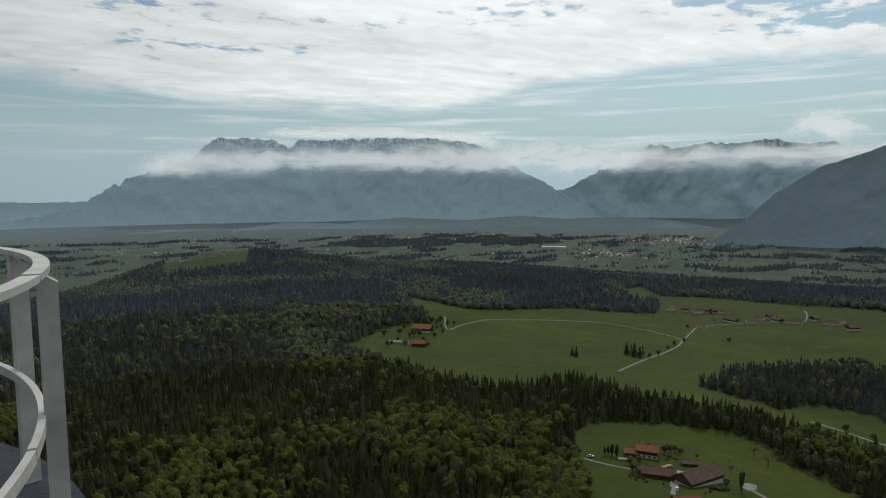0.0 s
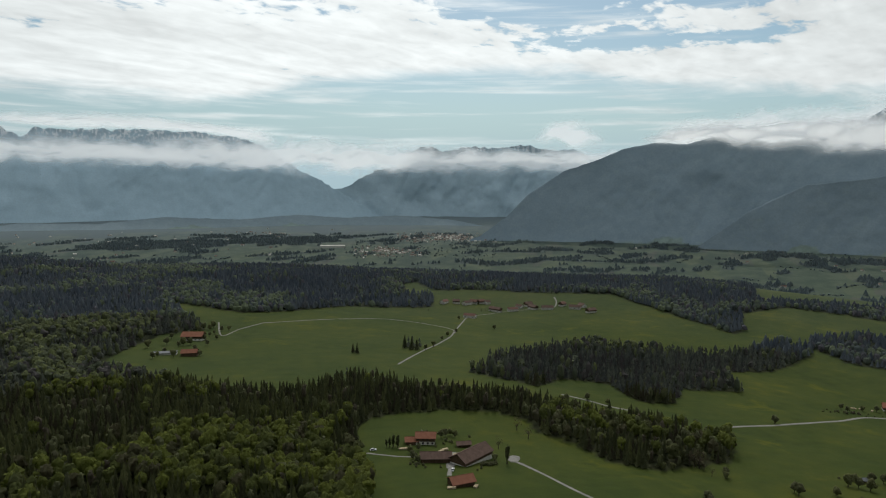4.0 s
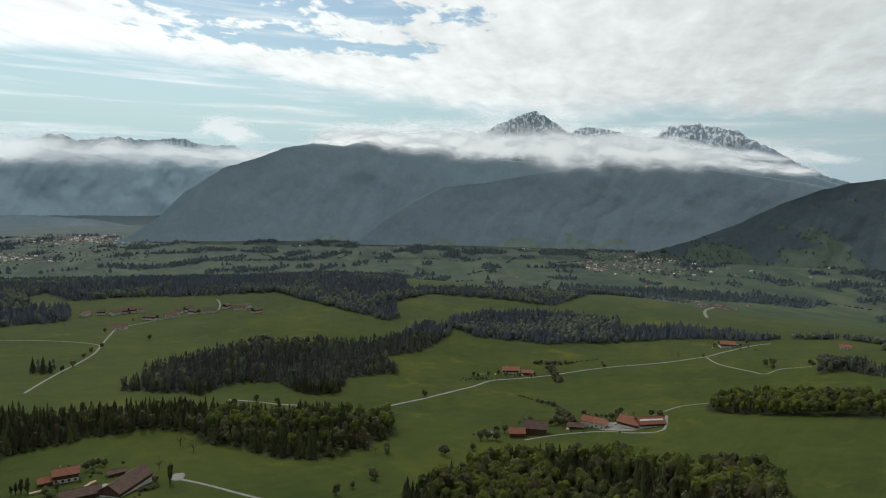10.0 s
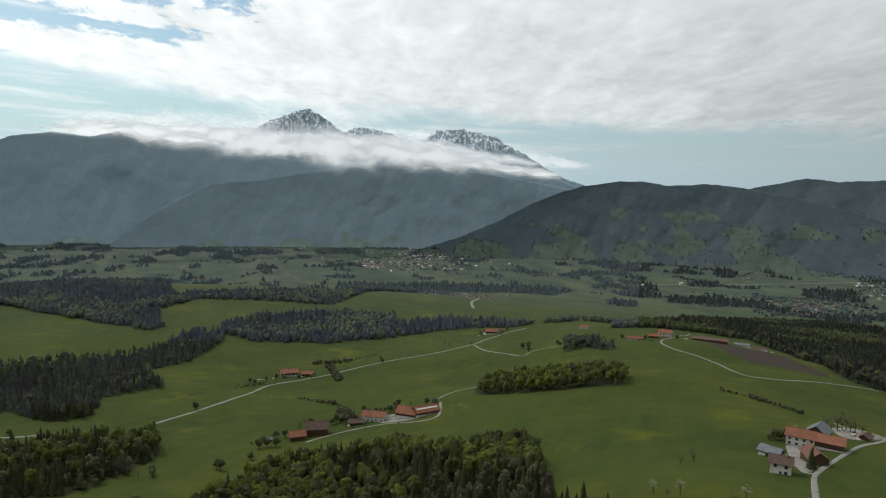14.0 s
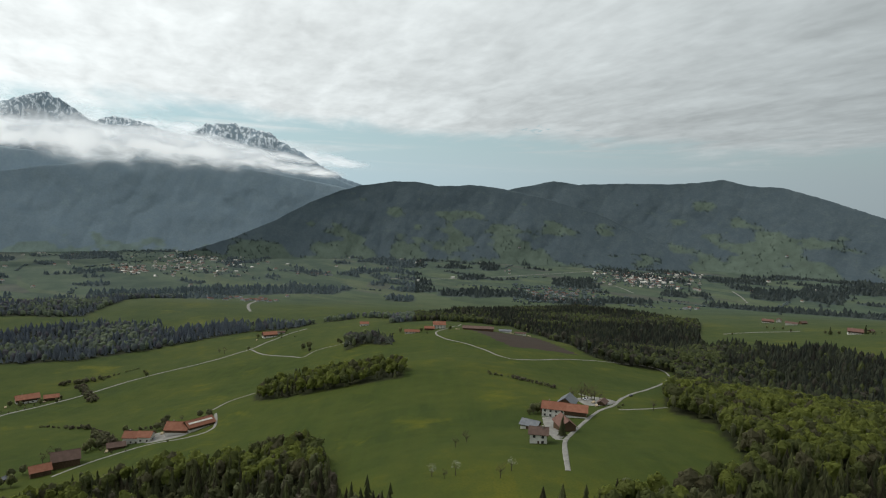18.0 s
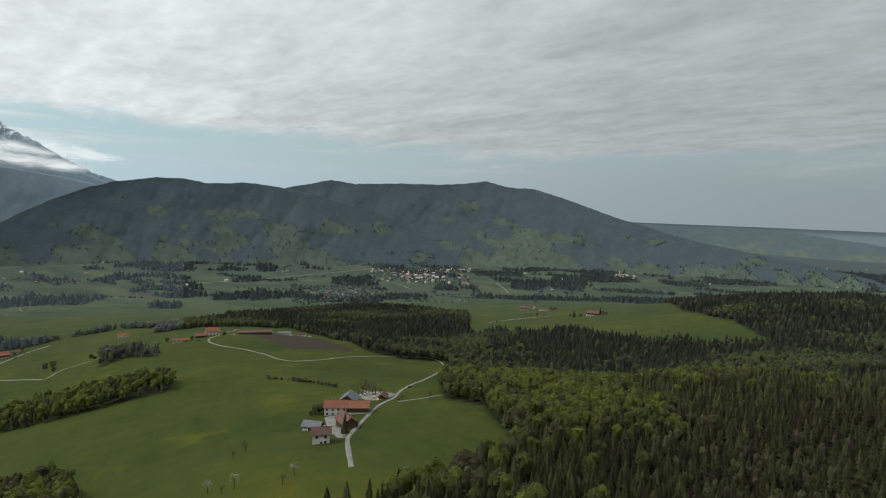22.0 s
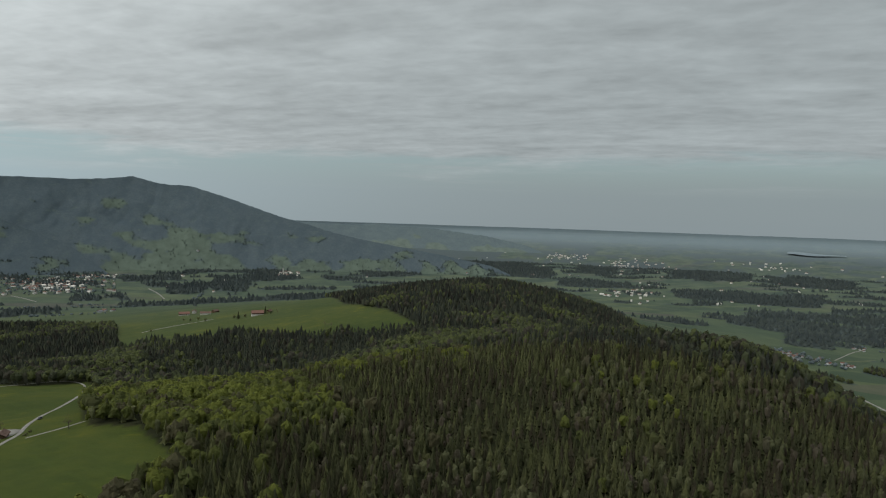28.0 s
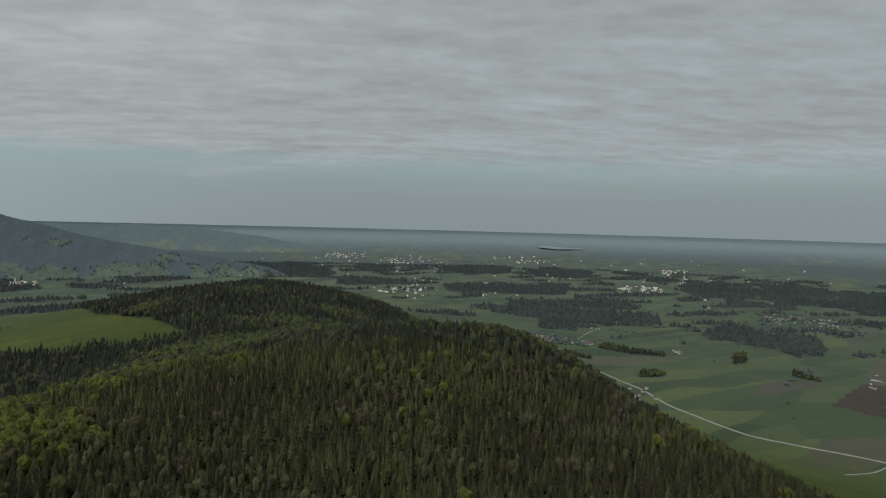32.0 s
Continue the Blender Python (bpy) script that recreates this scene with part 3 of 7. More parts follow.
# amount of haze by distance and bearing, for the ground's colours
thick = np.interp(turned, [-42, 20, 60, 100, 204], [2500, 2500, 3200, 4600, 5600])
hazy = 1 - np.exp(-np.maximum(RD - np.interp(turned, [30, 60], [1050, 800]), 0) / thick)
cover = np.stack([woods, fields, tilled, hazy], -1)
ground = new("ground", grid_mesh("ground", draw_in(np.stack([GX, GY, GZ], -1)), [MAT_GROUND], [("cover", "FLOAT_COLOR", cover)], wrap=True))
tagged(ground, "rolling spring-green meadows and valley fields", "ground", kind="structure")

# ---------------- mountains ----------------
FLANKS = {}


def mountain(name, label, crest, foot, depth, snow_from, alp_from, pasture=0.0, seed=1, rough=1.0, mat=None, lean=0.62):
    """A range whose crest runs through (azimuth, elevation) at the distance depth; its flank comes down to the foot."""
    az = np.arange(crest[0][0], crest[-1][0] + 1e-6, 0.12)
    el = np.interp(az, [c[0] for c in crest], [c[1] for c in crest])
    top = EYE_Z + depth * np.tan(np.radians(el))
    rows = np.linspace(0, 1, 60)
    A, S = np.meshgrid(np.radians(az), rows)
    T = np.broadcast_to(top, A.shape)
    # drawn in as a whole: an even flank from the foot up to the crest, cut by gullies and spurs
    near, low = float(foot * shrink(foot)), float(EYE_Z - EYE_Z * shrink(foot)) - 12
    slope = np.tan(np.radians(np.broadcast_to(el, A.shape)))
    far = (near + lean * (EYE_Z - low)) / (1 - lean * slope)
    high = EYE_Z + far * slope
    tall = np.abs(high - low)
    Z = low + (high - low) * S
    arc = A * near
    spurs = waves(arc + 0.5 * Z, Z * 0.6, 330, seed, 2)
    gully = 1 - 2 * np.abs(waves(arc - 0.3 * Z, Z * 0.55, 190, seed + 4, 4))
    folds = waves(arc, Z, 110, seed + 2, 4)
    shape = (spurs * 0.17 + gully * 0.07 + folds * 0.06) * rough * np.sin(np.pi * np.clip(0.10 + 0.90 * S, 0, 1)) ** 0.6
    R = near + (far - near) * S ** 0.9 + shape * tall
    Z = Z + waves(arc * 3, R * 3, far * 0.02, seed + 9, 5) * far * 0.0022 * S ** 3 * (1.4 if snow_from < 3000 else 0.4)
    X, Y = R * np.sin(A), R * np.cos(A)
    base = np.where(S < 0.01, low - 30, Z)
    back = np.stack([X[-1] * 1.012, Y[-1] * 1.012, np.full(X.shape[1], low - 60.0)], -1)[None]
    rim = np.stack([X[-1], Y[-1], base[-1]], -1)[None]
    pts = np.concatenate([np.stack([X, Y, base], -1), rim, back], 0)
    full = np.concatenate([T * S, T[-1:], T[-1:]], 0)
    snow = np.clip((full - snow_from) / 150, 0, 1)
    alp = np.clip((full - alp_from) / 250, 0, 1)
    # meadows in patches along the slope, thinning out up to the share of the height given by pasture
    patch = waves(arc + 0.35 * Z, Z * 1.9, 130, seed + 40, 6) + 0.25 * waves(arc, Z, 600, seed + 43, 2)
    past = np.clip((patch + 0.42 - 1.00 * S / max(pasture, 0.01)) * 6, 0, 1) * (pasture > 0)
    FLANKS[name] = (np.stack([X, Y, Z], -1), past, S, patch, float(shrink(foot)))
    past = np.concatenate([past, past[-1:] * 0, past[-1:] * 0], 0)
    attr = np.stack([snow, alp, past, np.ones_like(snow)], -1)
    ob = new(name, grid_mesh(name, pts, [mat], [("cover", "FLOAT_COLOR", attr)]))
    return tagged(ob, label, "mountain", kind="structure")


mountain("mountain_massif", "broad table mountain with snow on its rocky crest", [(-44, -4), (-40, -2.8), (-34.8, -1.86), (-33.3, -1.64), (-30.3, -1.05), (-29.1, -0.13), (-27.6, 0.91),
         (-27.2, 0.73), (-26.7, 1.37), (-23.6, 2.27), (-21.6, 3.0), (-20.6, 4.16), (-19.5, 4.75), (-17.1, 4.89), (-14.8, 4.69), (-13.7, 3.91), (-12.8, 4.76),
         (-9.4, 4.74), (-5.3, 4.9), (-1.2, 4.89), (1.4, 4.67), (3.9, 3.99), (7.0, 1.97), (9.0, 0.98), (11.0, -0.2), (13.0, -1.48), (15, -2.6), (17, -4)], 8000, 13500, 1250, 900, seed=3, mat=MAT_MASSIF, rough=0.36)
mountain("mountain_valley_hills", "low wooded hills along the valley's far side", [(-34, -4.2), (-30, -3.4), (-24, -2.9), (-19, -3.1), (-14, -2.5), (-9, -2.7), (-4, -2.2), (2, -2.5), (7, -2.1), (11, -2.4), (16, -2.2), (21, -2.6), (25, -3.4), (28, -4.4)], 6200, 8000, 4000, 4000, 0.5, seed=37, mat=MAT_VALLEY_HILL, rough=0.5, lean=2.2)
# added strip in haze colour that hides the ground sheet's dark rim
mountain("mountain_haze_hills", "added low strip of haze-coloured hills along the eastern horizon", [(-64, -2.4), (-58, -0.5), (-50, -0.35), (-44, -0.55), (-38, -0.4), (-33, -0.5), (-28, -0.45), (-23, -1.5)], 9000, 16000, 4000, 4000, seed=31, mat=MAT_FAR_RANGE, rough=0.3)
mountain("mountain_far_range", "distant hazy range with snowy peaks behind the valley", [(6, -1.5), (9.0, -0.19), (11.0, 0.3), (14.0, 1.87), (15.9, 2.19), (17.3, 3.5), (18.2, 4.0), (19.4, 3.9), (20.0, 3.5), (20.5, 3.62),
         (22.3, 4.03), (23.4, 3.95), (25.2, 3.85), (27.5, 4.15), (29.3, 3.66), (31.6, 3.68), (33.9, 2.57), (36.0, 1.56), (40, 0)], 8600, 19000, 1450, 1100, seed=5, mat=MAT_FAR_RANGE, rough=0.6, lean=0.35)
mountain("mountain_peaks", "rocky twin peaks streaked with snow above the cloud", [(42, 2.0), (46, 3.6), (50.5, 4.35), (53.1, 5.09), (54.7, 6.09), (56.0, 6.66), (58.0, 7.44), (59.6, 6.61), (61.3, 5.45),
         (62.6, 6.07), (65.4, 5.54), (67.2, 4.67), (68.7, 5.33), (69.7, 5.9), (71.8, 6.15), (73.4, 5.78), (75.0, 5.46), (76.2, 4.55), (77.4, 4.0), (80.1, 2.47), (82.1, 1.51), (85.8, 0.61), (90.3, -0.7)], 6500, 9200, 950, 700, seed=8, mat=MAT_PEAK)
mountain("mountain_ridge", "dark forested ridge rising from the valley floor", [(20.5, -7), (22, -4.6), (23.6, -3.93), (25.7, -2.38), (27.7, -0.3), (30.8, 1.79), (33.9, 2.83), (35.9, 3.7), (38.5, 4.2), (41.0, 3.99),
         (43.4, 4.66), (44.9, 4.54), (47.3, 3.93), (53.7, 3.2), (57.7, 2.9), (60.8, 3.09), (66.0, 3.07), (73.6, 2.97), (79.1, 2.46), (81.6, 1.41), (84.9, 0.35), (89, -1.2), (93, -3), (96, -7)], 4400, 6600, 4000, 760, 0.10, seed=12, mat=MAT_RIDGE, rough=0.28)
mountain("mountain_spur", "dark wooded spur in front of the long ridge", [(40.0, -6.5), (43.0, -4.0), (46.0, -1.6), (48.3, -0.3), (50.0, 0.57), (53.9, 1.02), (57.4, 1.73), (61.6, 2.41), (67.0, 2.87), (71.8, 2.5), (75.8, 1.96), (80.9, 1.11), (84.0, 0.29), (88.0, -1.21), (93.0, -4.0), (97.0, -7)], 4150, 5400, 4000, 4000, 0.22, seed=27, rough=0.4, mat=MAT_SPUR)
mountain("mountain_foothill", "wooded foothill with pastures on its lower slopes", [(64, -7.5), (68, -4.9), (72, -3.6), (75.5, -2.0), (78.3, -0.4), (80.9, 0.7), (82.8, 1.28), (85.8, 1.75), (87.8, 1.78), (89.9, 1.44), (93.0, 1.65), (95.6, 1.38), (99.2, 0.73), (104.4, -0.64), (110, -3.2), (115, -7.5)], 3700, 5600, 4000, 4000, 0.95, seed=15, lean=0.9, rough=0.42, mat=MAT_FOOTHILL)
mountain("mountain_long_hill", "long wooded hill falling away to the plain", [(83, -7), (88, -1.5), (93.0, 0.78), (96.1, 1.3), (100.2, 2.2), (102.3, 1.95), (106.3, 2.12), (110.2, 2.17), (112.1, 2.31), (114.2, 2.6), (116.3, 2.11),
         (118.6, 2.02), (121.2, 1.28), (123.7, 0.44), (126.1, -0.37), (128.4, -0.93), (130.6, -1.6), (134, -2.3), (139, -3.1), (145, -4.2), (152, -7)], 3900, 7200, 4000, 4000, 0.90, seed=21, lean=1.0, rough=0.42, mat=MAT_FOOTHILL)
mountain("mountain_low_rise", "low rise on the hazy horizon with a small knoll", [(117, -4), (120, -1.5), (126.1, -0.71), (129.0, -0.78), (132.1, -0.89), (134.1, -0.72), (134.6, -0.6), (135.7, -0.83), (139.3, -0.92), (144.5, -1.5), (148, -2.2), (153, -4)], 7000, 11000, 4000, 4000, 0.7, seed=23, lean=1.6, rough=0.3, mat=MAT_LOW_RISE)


# ---------------- woods ----------------
def cards(rng, places, leaf):
    """Small bent quads at (point, normal, size): vertices and triangles."""
    v, f = [], []
    for p, nrm, s in places:
        t1 = nrm.orthogonal().normalized()
        t2 = nrm.cross(t1)
        q = rng.uniform(0, 6.28)
        u, w = t1 * math.cos(q) + t2 * math.sin(q), t2 * math.cos(q) - t1 * math.sin(q)
        s = s * leaf * rng.uniform(0.7, 1.35)
        n = len(v)
        v += [tuple(p + u * s), tuple(p + w * s * 0.8 + nrm * s * 0.25), tuple(p - u * s * 0.9), tuple(p - w * s * 0.8 - nrm * s * 0.2)]
        f += [(n, n + 1, n + 2), (n, n + 2, n + 3)]
    return v, f


def spruce_shape(rng, tiers, spikes, height_m=19.5, width=2.5):
    """A narrow spire: drooping tiers of boughs, each a ragged skirt, up to a thin tip."""
    v, f = [], []
    for k in range(tiers):
        s = k / tiers
        z_low = height_m * (0.06 + 0.80 * s)
        z_top = height_m * min(1.0, 0.06 + 0.80 * s + 0.20 + 0.36 / tiers)
        w = width * (1 - s) ** 0.95 * rng.uniform(0.86, 1.10) + 0.14
        off = Vector((rng.normal(0, 0.10), rng.normal(0, 0.10), 0))
        n, a0 = len(v), rng.uniform(0, 6.28)
        v.append((off.x, off.y, z_top))
        for i in range(spikes * 2):
            a = a0 + 6.2832 * i / (spikes * 2)
            q = w * (rng.uniform(0.9, 1.25) if i % 2 else rng.uniform(0.48, 0.70))
            v.append((off.x + q * math.cos(a), off.y + q * math.sin(a), z_low + height_m * (rng.uniform(-0.035, 0.01) if i % 2 else rng.uniform(0.03, 0.07))))
        m = spikes * 2
        f += [(n, n + 1 + i, n + 1 + (i + 1) % m) for i in range(m)]
    return np.array(v), np.array(f)


def needle_tree(rng, tufts, leaf, height_m, width):
    """A spruce standing alone: skirts of boughs with loose tufts at their ends."""
    v, f = spruce_shape(rng, 7, 7, height_m, width)
    places = []
    for i in range(tufts):
        s = 1 - math.sqrt(1 - (i + 0.5) / tufts * 0.985)
        a = i * 2.39996 + rng.uniform(-0.5, 0.5)
        w = width * (1 - s) ** 0.85 * rng.uniform(0.72, 1.05) + 0.06
        nrm = (Vector((math.cos(a), math.sin(a), 0.75)) + Vector(rng.normal(size=3)) * 0.2).normalized()
        places.append((Vector((w * math.cos(a), w * math.sin(a), height_m * (0.08 + 0.88 * s))), nrm, 0.55 + 0.75 * (1 - s)))
    cv, cf = cards(rng, places, leaf)
    return np.concatenate([v, np.array(cv)]), np.concatenate([f, np.array(cf) + len(v)])


def beech_shape(rng, leaves, leaf, height_m=20.0, width=4.6, core=True, lumps_n=8):
    """A domed crown: rounded leafy lumps, with small clumps of leaves standing out of them."""
    lumps = [(Vector((0, 0, height_m * 0.60)), width * 0.80, height_m * 0.34)]
    for k in range(lumps_n):
        a, s = 6.283 * k / lumps_n * 1.9 + rng.uniform(-0.3, 0.3), rng.uniform(0.30, 0.66)
        z = rng.uniform(0.36, 0.84)
        s *= 1.15 - 0.7 * max(0, z - 0.5)
        lumps.append((Vector((width * s * math.cos(a), width * s * math.sin(a), height_m * z)), width * rng.uniform(0.34, 0.50), height_m * rng.uniform(0.11, 0.17)))
    places = []
    for i in range(leaves):
        c, w, h = lumps[0] if i % 4 == 0 else lumps[1 + i % lumps_n]
        d = Vector(rng.normal(size=3)).normalized()
        if d.z < -0.35:
            d.z = -d.z
        p = c + Vector((d.x * w, d.y * w, d.z * h)) * rng.uniform(0.88, 1.05)
        places.append((p, (d + Vector(rng.normal(size=3)) * 0.16).normalized(), 1.0))
    v, f = cards(rng, places, leaf)
    v, f = np.array(v), np.array(f)
    if core:
        for c, w, h in lumps:
            cv, cf = blob_shape(rng, w * 0.97, 2.0, 0.0)
            cv = (cv - (0, 0, 1.0)) * (1, 1, h * 0.97) + tuple(c)
            f = np.concatenate([f, cf + len(v)])
            v = np.concatenate([v, cv])
    return v, f


def blob_shape(rng, width, height_m, low=0.1):
    """A coarse uneven crown for trees far off."""
    bm = bmesh.new()
    bmesh.ops.create_icosphere(bm, subdivisions=1, radius=1.0)
    v = np.array([tuple(x.co) for x in bm.verts])
    f = np.array([[x.index for x in p.verts] for p in bm.faces])
    bm.free()
    v = v * rng.uniform(0.76, 1.16, (len(v), 1))
    v = v * (width, width, height_m * (0.5 - low / 2)) + (0, 0, height_m * (0.5 + low / 2))
    return v, f


def crown_shape(rng, width, height_m):
    """A leafy crown in an edge of the woods, down to its hanging twigs: a dome with a rough outline."""
    v, f = blob_shape(rng, 1.0, 1.0, 0.0)
    z = np.clip((v[:, 2]) / max(v[:, 2].max(), 0.1), 0, 1)
    wide = width * (0.80 + 0.35 * np.sin(np.pi * np.clip(z + 0.12, 0, 1)))
    v = np.stack([v[:, 0] * wide, v[:, 1] * wide, (z * rng.uniform(0.9, 1.08, len(z))) * height_m - 0.4], -1)
    return v, f


def cone_shape(rng, width, height_m, sides=6):
    v = [(0, 0, height_m)]
    for k in range(sides * 2):
        a = 6.283 * k / (sides * 2)
        w = width * (1.1 if k % 2 else 0.62) * rng.uniform(0.85, 1.1)
        v.append((w * math.cos(a), w * math.sin(a), height_m * (0.08 if k % 2 else 0.2)))
    n = sides * 2
    return np.array(v), np.array([(0, 1 + k, 1 + (k + 1) % n) for k in range(n)])


def plant(name, label, shapes, pos, size, tints, mat, scale_far=None, category="forest"):
    """One mesh of many trees: each takes one of the shapes, a turn, a size and a tint."""
    rng = np.random.default_rng(len(pos))
    which = rng.integers(0, len(shapes), len(pos))
    turn = rng.uniform(0, 6.283, len(pos))
    V, F, C, base = [], [], [], 0
    for k, (sv, sf) in enumerate(shapes):
        sel = np.nonzero(which == k)[0]
        if not len(sel):
            continue
        c, s = np.cos(turn[sel])[:, None], np.sin(turn[sel])[:, None]
        wide = (size[sel] * rng.uniform(0.85, 1.15, len(sel)))[:, None]
        x = (sv[:, 0] * c - sv[:, 1] * s) * wide
        y = (sv[:, 0] * s + sv[:, 1] * c) * wide
        z = sv[:, 2] * size[sel][:, None]
        p = np.stack([x, y, z], -1)
        p *= scale_far[sel][:, None, None] if scale_far is not None else 1.0
        p += pos[sel][:, None, :]
        V.append(p.reshape(-1, 3))
        F.append((sf[None] + (base + np.arange(len(sel)) * len(sv))[:, None, None]).reshape(-1, 3))
        C.append(np.repeat(tints[sel], len(sv)))
        base += len(sel) * len(sv)
    V, F, C = np.concatenate(V), np.concatenate(F), np.concatenate(C)
    me = mesh_from(name, V, F.ravel(), np.full(len(F), 3), [mat], None, [("tint", "FLOAT", C)])
    return tagged(new(name, me), label, category, kind="stuff")


def scatter(r0, r1, step, az0=-43, az1=203, seed=1):
    """Jittered points over a ring sector of the plan."""
    rng = np.random.default_rng(seed)
    out = []
    g = np.arange(-r1, r1, step)
    X, Y = np.meshgrid(g, g)
    X, Y = X + rng.uniform(-0.5, 0.5, X.shape) * step, Y + rng.uniform(-0.5, 0.5, X.shape) * step
    X, Y = X.ravel(), Y.ravel()
    r, a = np.hypot(X, Y), np.degrees(np.arctan2(X, Y))
    a = np.where(a < -60, a + 360, a)
    keep = (r >= r0) & (r < r1) & (a > az0) & (a < az1) & (rng.random(len(r)) > 0.07)
    return X[keep], Y[keep]


def leafy(x, y):
    """The share of fresh leaf trees in the woods."""
    a = np.degrees(np.arctan2(x, y))
    a = np.where(a < -60, a + 360, a)
    r = np.hypot(x, y)
    n = 0.90 * waves(x, y, 100, 31, 4) + 0.6 * waves(x, y, 260, 33, 2)
    bias = 0.04 + 0.88 * np.exp(-((a - 116) / 14) ** 2) * np.exp(-((r - 500) / 300) ** 2) + 0.28 * np.exp(-((a - 137) / 10) ** 2) * np.exp(-((r - 680) / 130) ** 2) + 0.20 * np.exp(-((a - 70) / 16) ** 2) * (r < 420)
    bias = bias + 0.13 * ((a > 8) & (a < 100) & (r > 420) & (r < 1500)) + 0.42 * np.exp(-((a - 108) / 14) ** 2) * (r < 300)
    bias = bias - 0.35 * ((a > 72) & (a < 78) & (r > 500) & (r < 680)) + 0.15 * ((a > 78) & (a < 88) & (r > 500) & (r < 680))
    bias = bias - 0.30 * ((a > 10) & (a < 46) & (r > 400) & (r < 680)) - 0.10 * ((a > 46) & (a < 88) & (r < 445))
    return bias + n + 0.03 * (a < 28) * (r < 900) - 0.24 * (a > 126) * (r < 700) + 0.10 * (a > 130) * (r > 800)


def seen_woods(r0, r1, step, seed):
    x, y = scatter(r0, r1, step, seed=seed)
    hit = wooded(x, y)
    x, y = x[hit], y[hit]
    return x, y, leafy(x, y)


R = np.random.default_rng(7)
RINGS = [(72, 190, 7.5, 6), (190, 385, 4.7, 1), (385, 640, 5.0, 2), (640, 1000, 6.6, 3), (1000, 2050, 8.2, 5), (2050, 5200, 18.0, 4)]
SHAPES = {
    1: ([spruce_shape(R, 5, 5, 13.5, 3.1) for _ in range(7)], [beech_shape(R, 150, 0.62, 15.0, 4.6) for _ in range(6)], [beech_shape(R, 44, 0.62, 12.5, 2.1, True, 2) for _ in range(4)]),
    2: ([spruce_shape(R, 4, 4, 14.0, 3.1) for _ in range(6)], [beech_shape(R, 34, 1.05, 15.5, 4.6, True, 5) for _ in range(5)], [beech_shape(R, 12, 0.9, 13, 2.2, True, 2) for _ in range(4)]),
    3: ([spruce_shape(R, 2, 4, 16, 3.3) for _ in range(5)], [beech_shape(R, 8, 1.8, 16, 5.0, True, 3) for _ in range(5)], [crown_shape(R, 3.0, 15) for _ in range(4)]),
    5: ([cone_shape(R, 3.7, 13.5, 4) for _ in range(5)], [crown_shape(R, 4.8, 12.5) for _ in range(6)], [crown_shape(R, 3.6, 13) for _ in range(4)]),
    4: ([cone_shape(R, 7.5, 17, 3) for _ in range(4)], [cone_shape(R, 9, 12, 3) for _ in range(4)], [cone_shape(R, 8, 12, 3) for _ in range(2)]),
    6: ([cone_shape(R, 4.5, 20) for _ in range(5)], [blob_shape(R, 5.0, 18) for _ in range(5)], [blob_shape(R, 3.0, 15) for _ in range(3)]),
}
# farther rings take the leaf colours that hold more haze
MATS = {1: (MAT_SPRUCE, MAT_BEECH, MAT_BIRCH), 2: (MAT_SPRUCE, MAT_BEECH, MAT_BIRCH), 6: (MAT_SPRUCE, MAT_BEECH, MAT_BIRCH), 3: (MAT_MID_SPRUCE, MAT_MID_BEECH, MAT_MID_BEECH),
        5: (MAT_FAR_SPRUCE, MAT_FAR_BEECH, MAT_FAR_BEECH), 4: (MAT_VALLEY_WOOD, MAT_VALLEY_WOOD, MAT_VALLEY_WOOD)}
WOOD_LABELS = ("dense dark green spruce forest on the hillside", "fresh yellow-green leaf trees in the spring forest", "slim pale young birches and larches among the spruces")
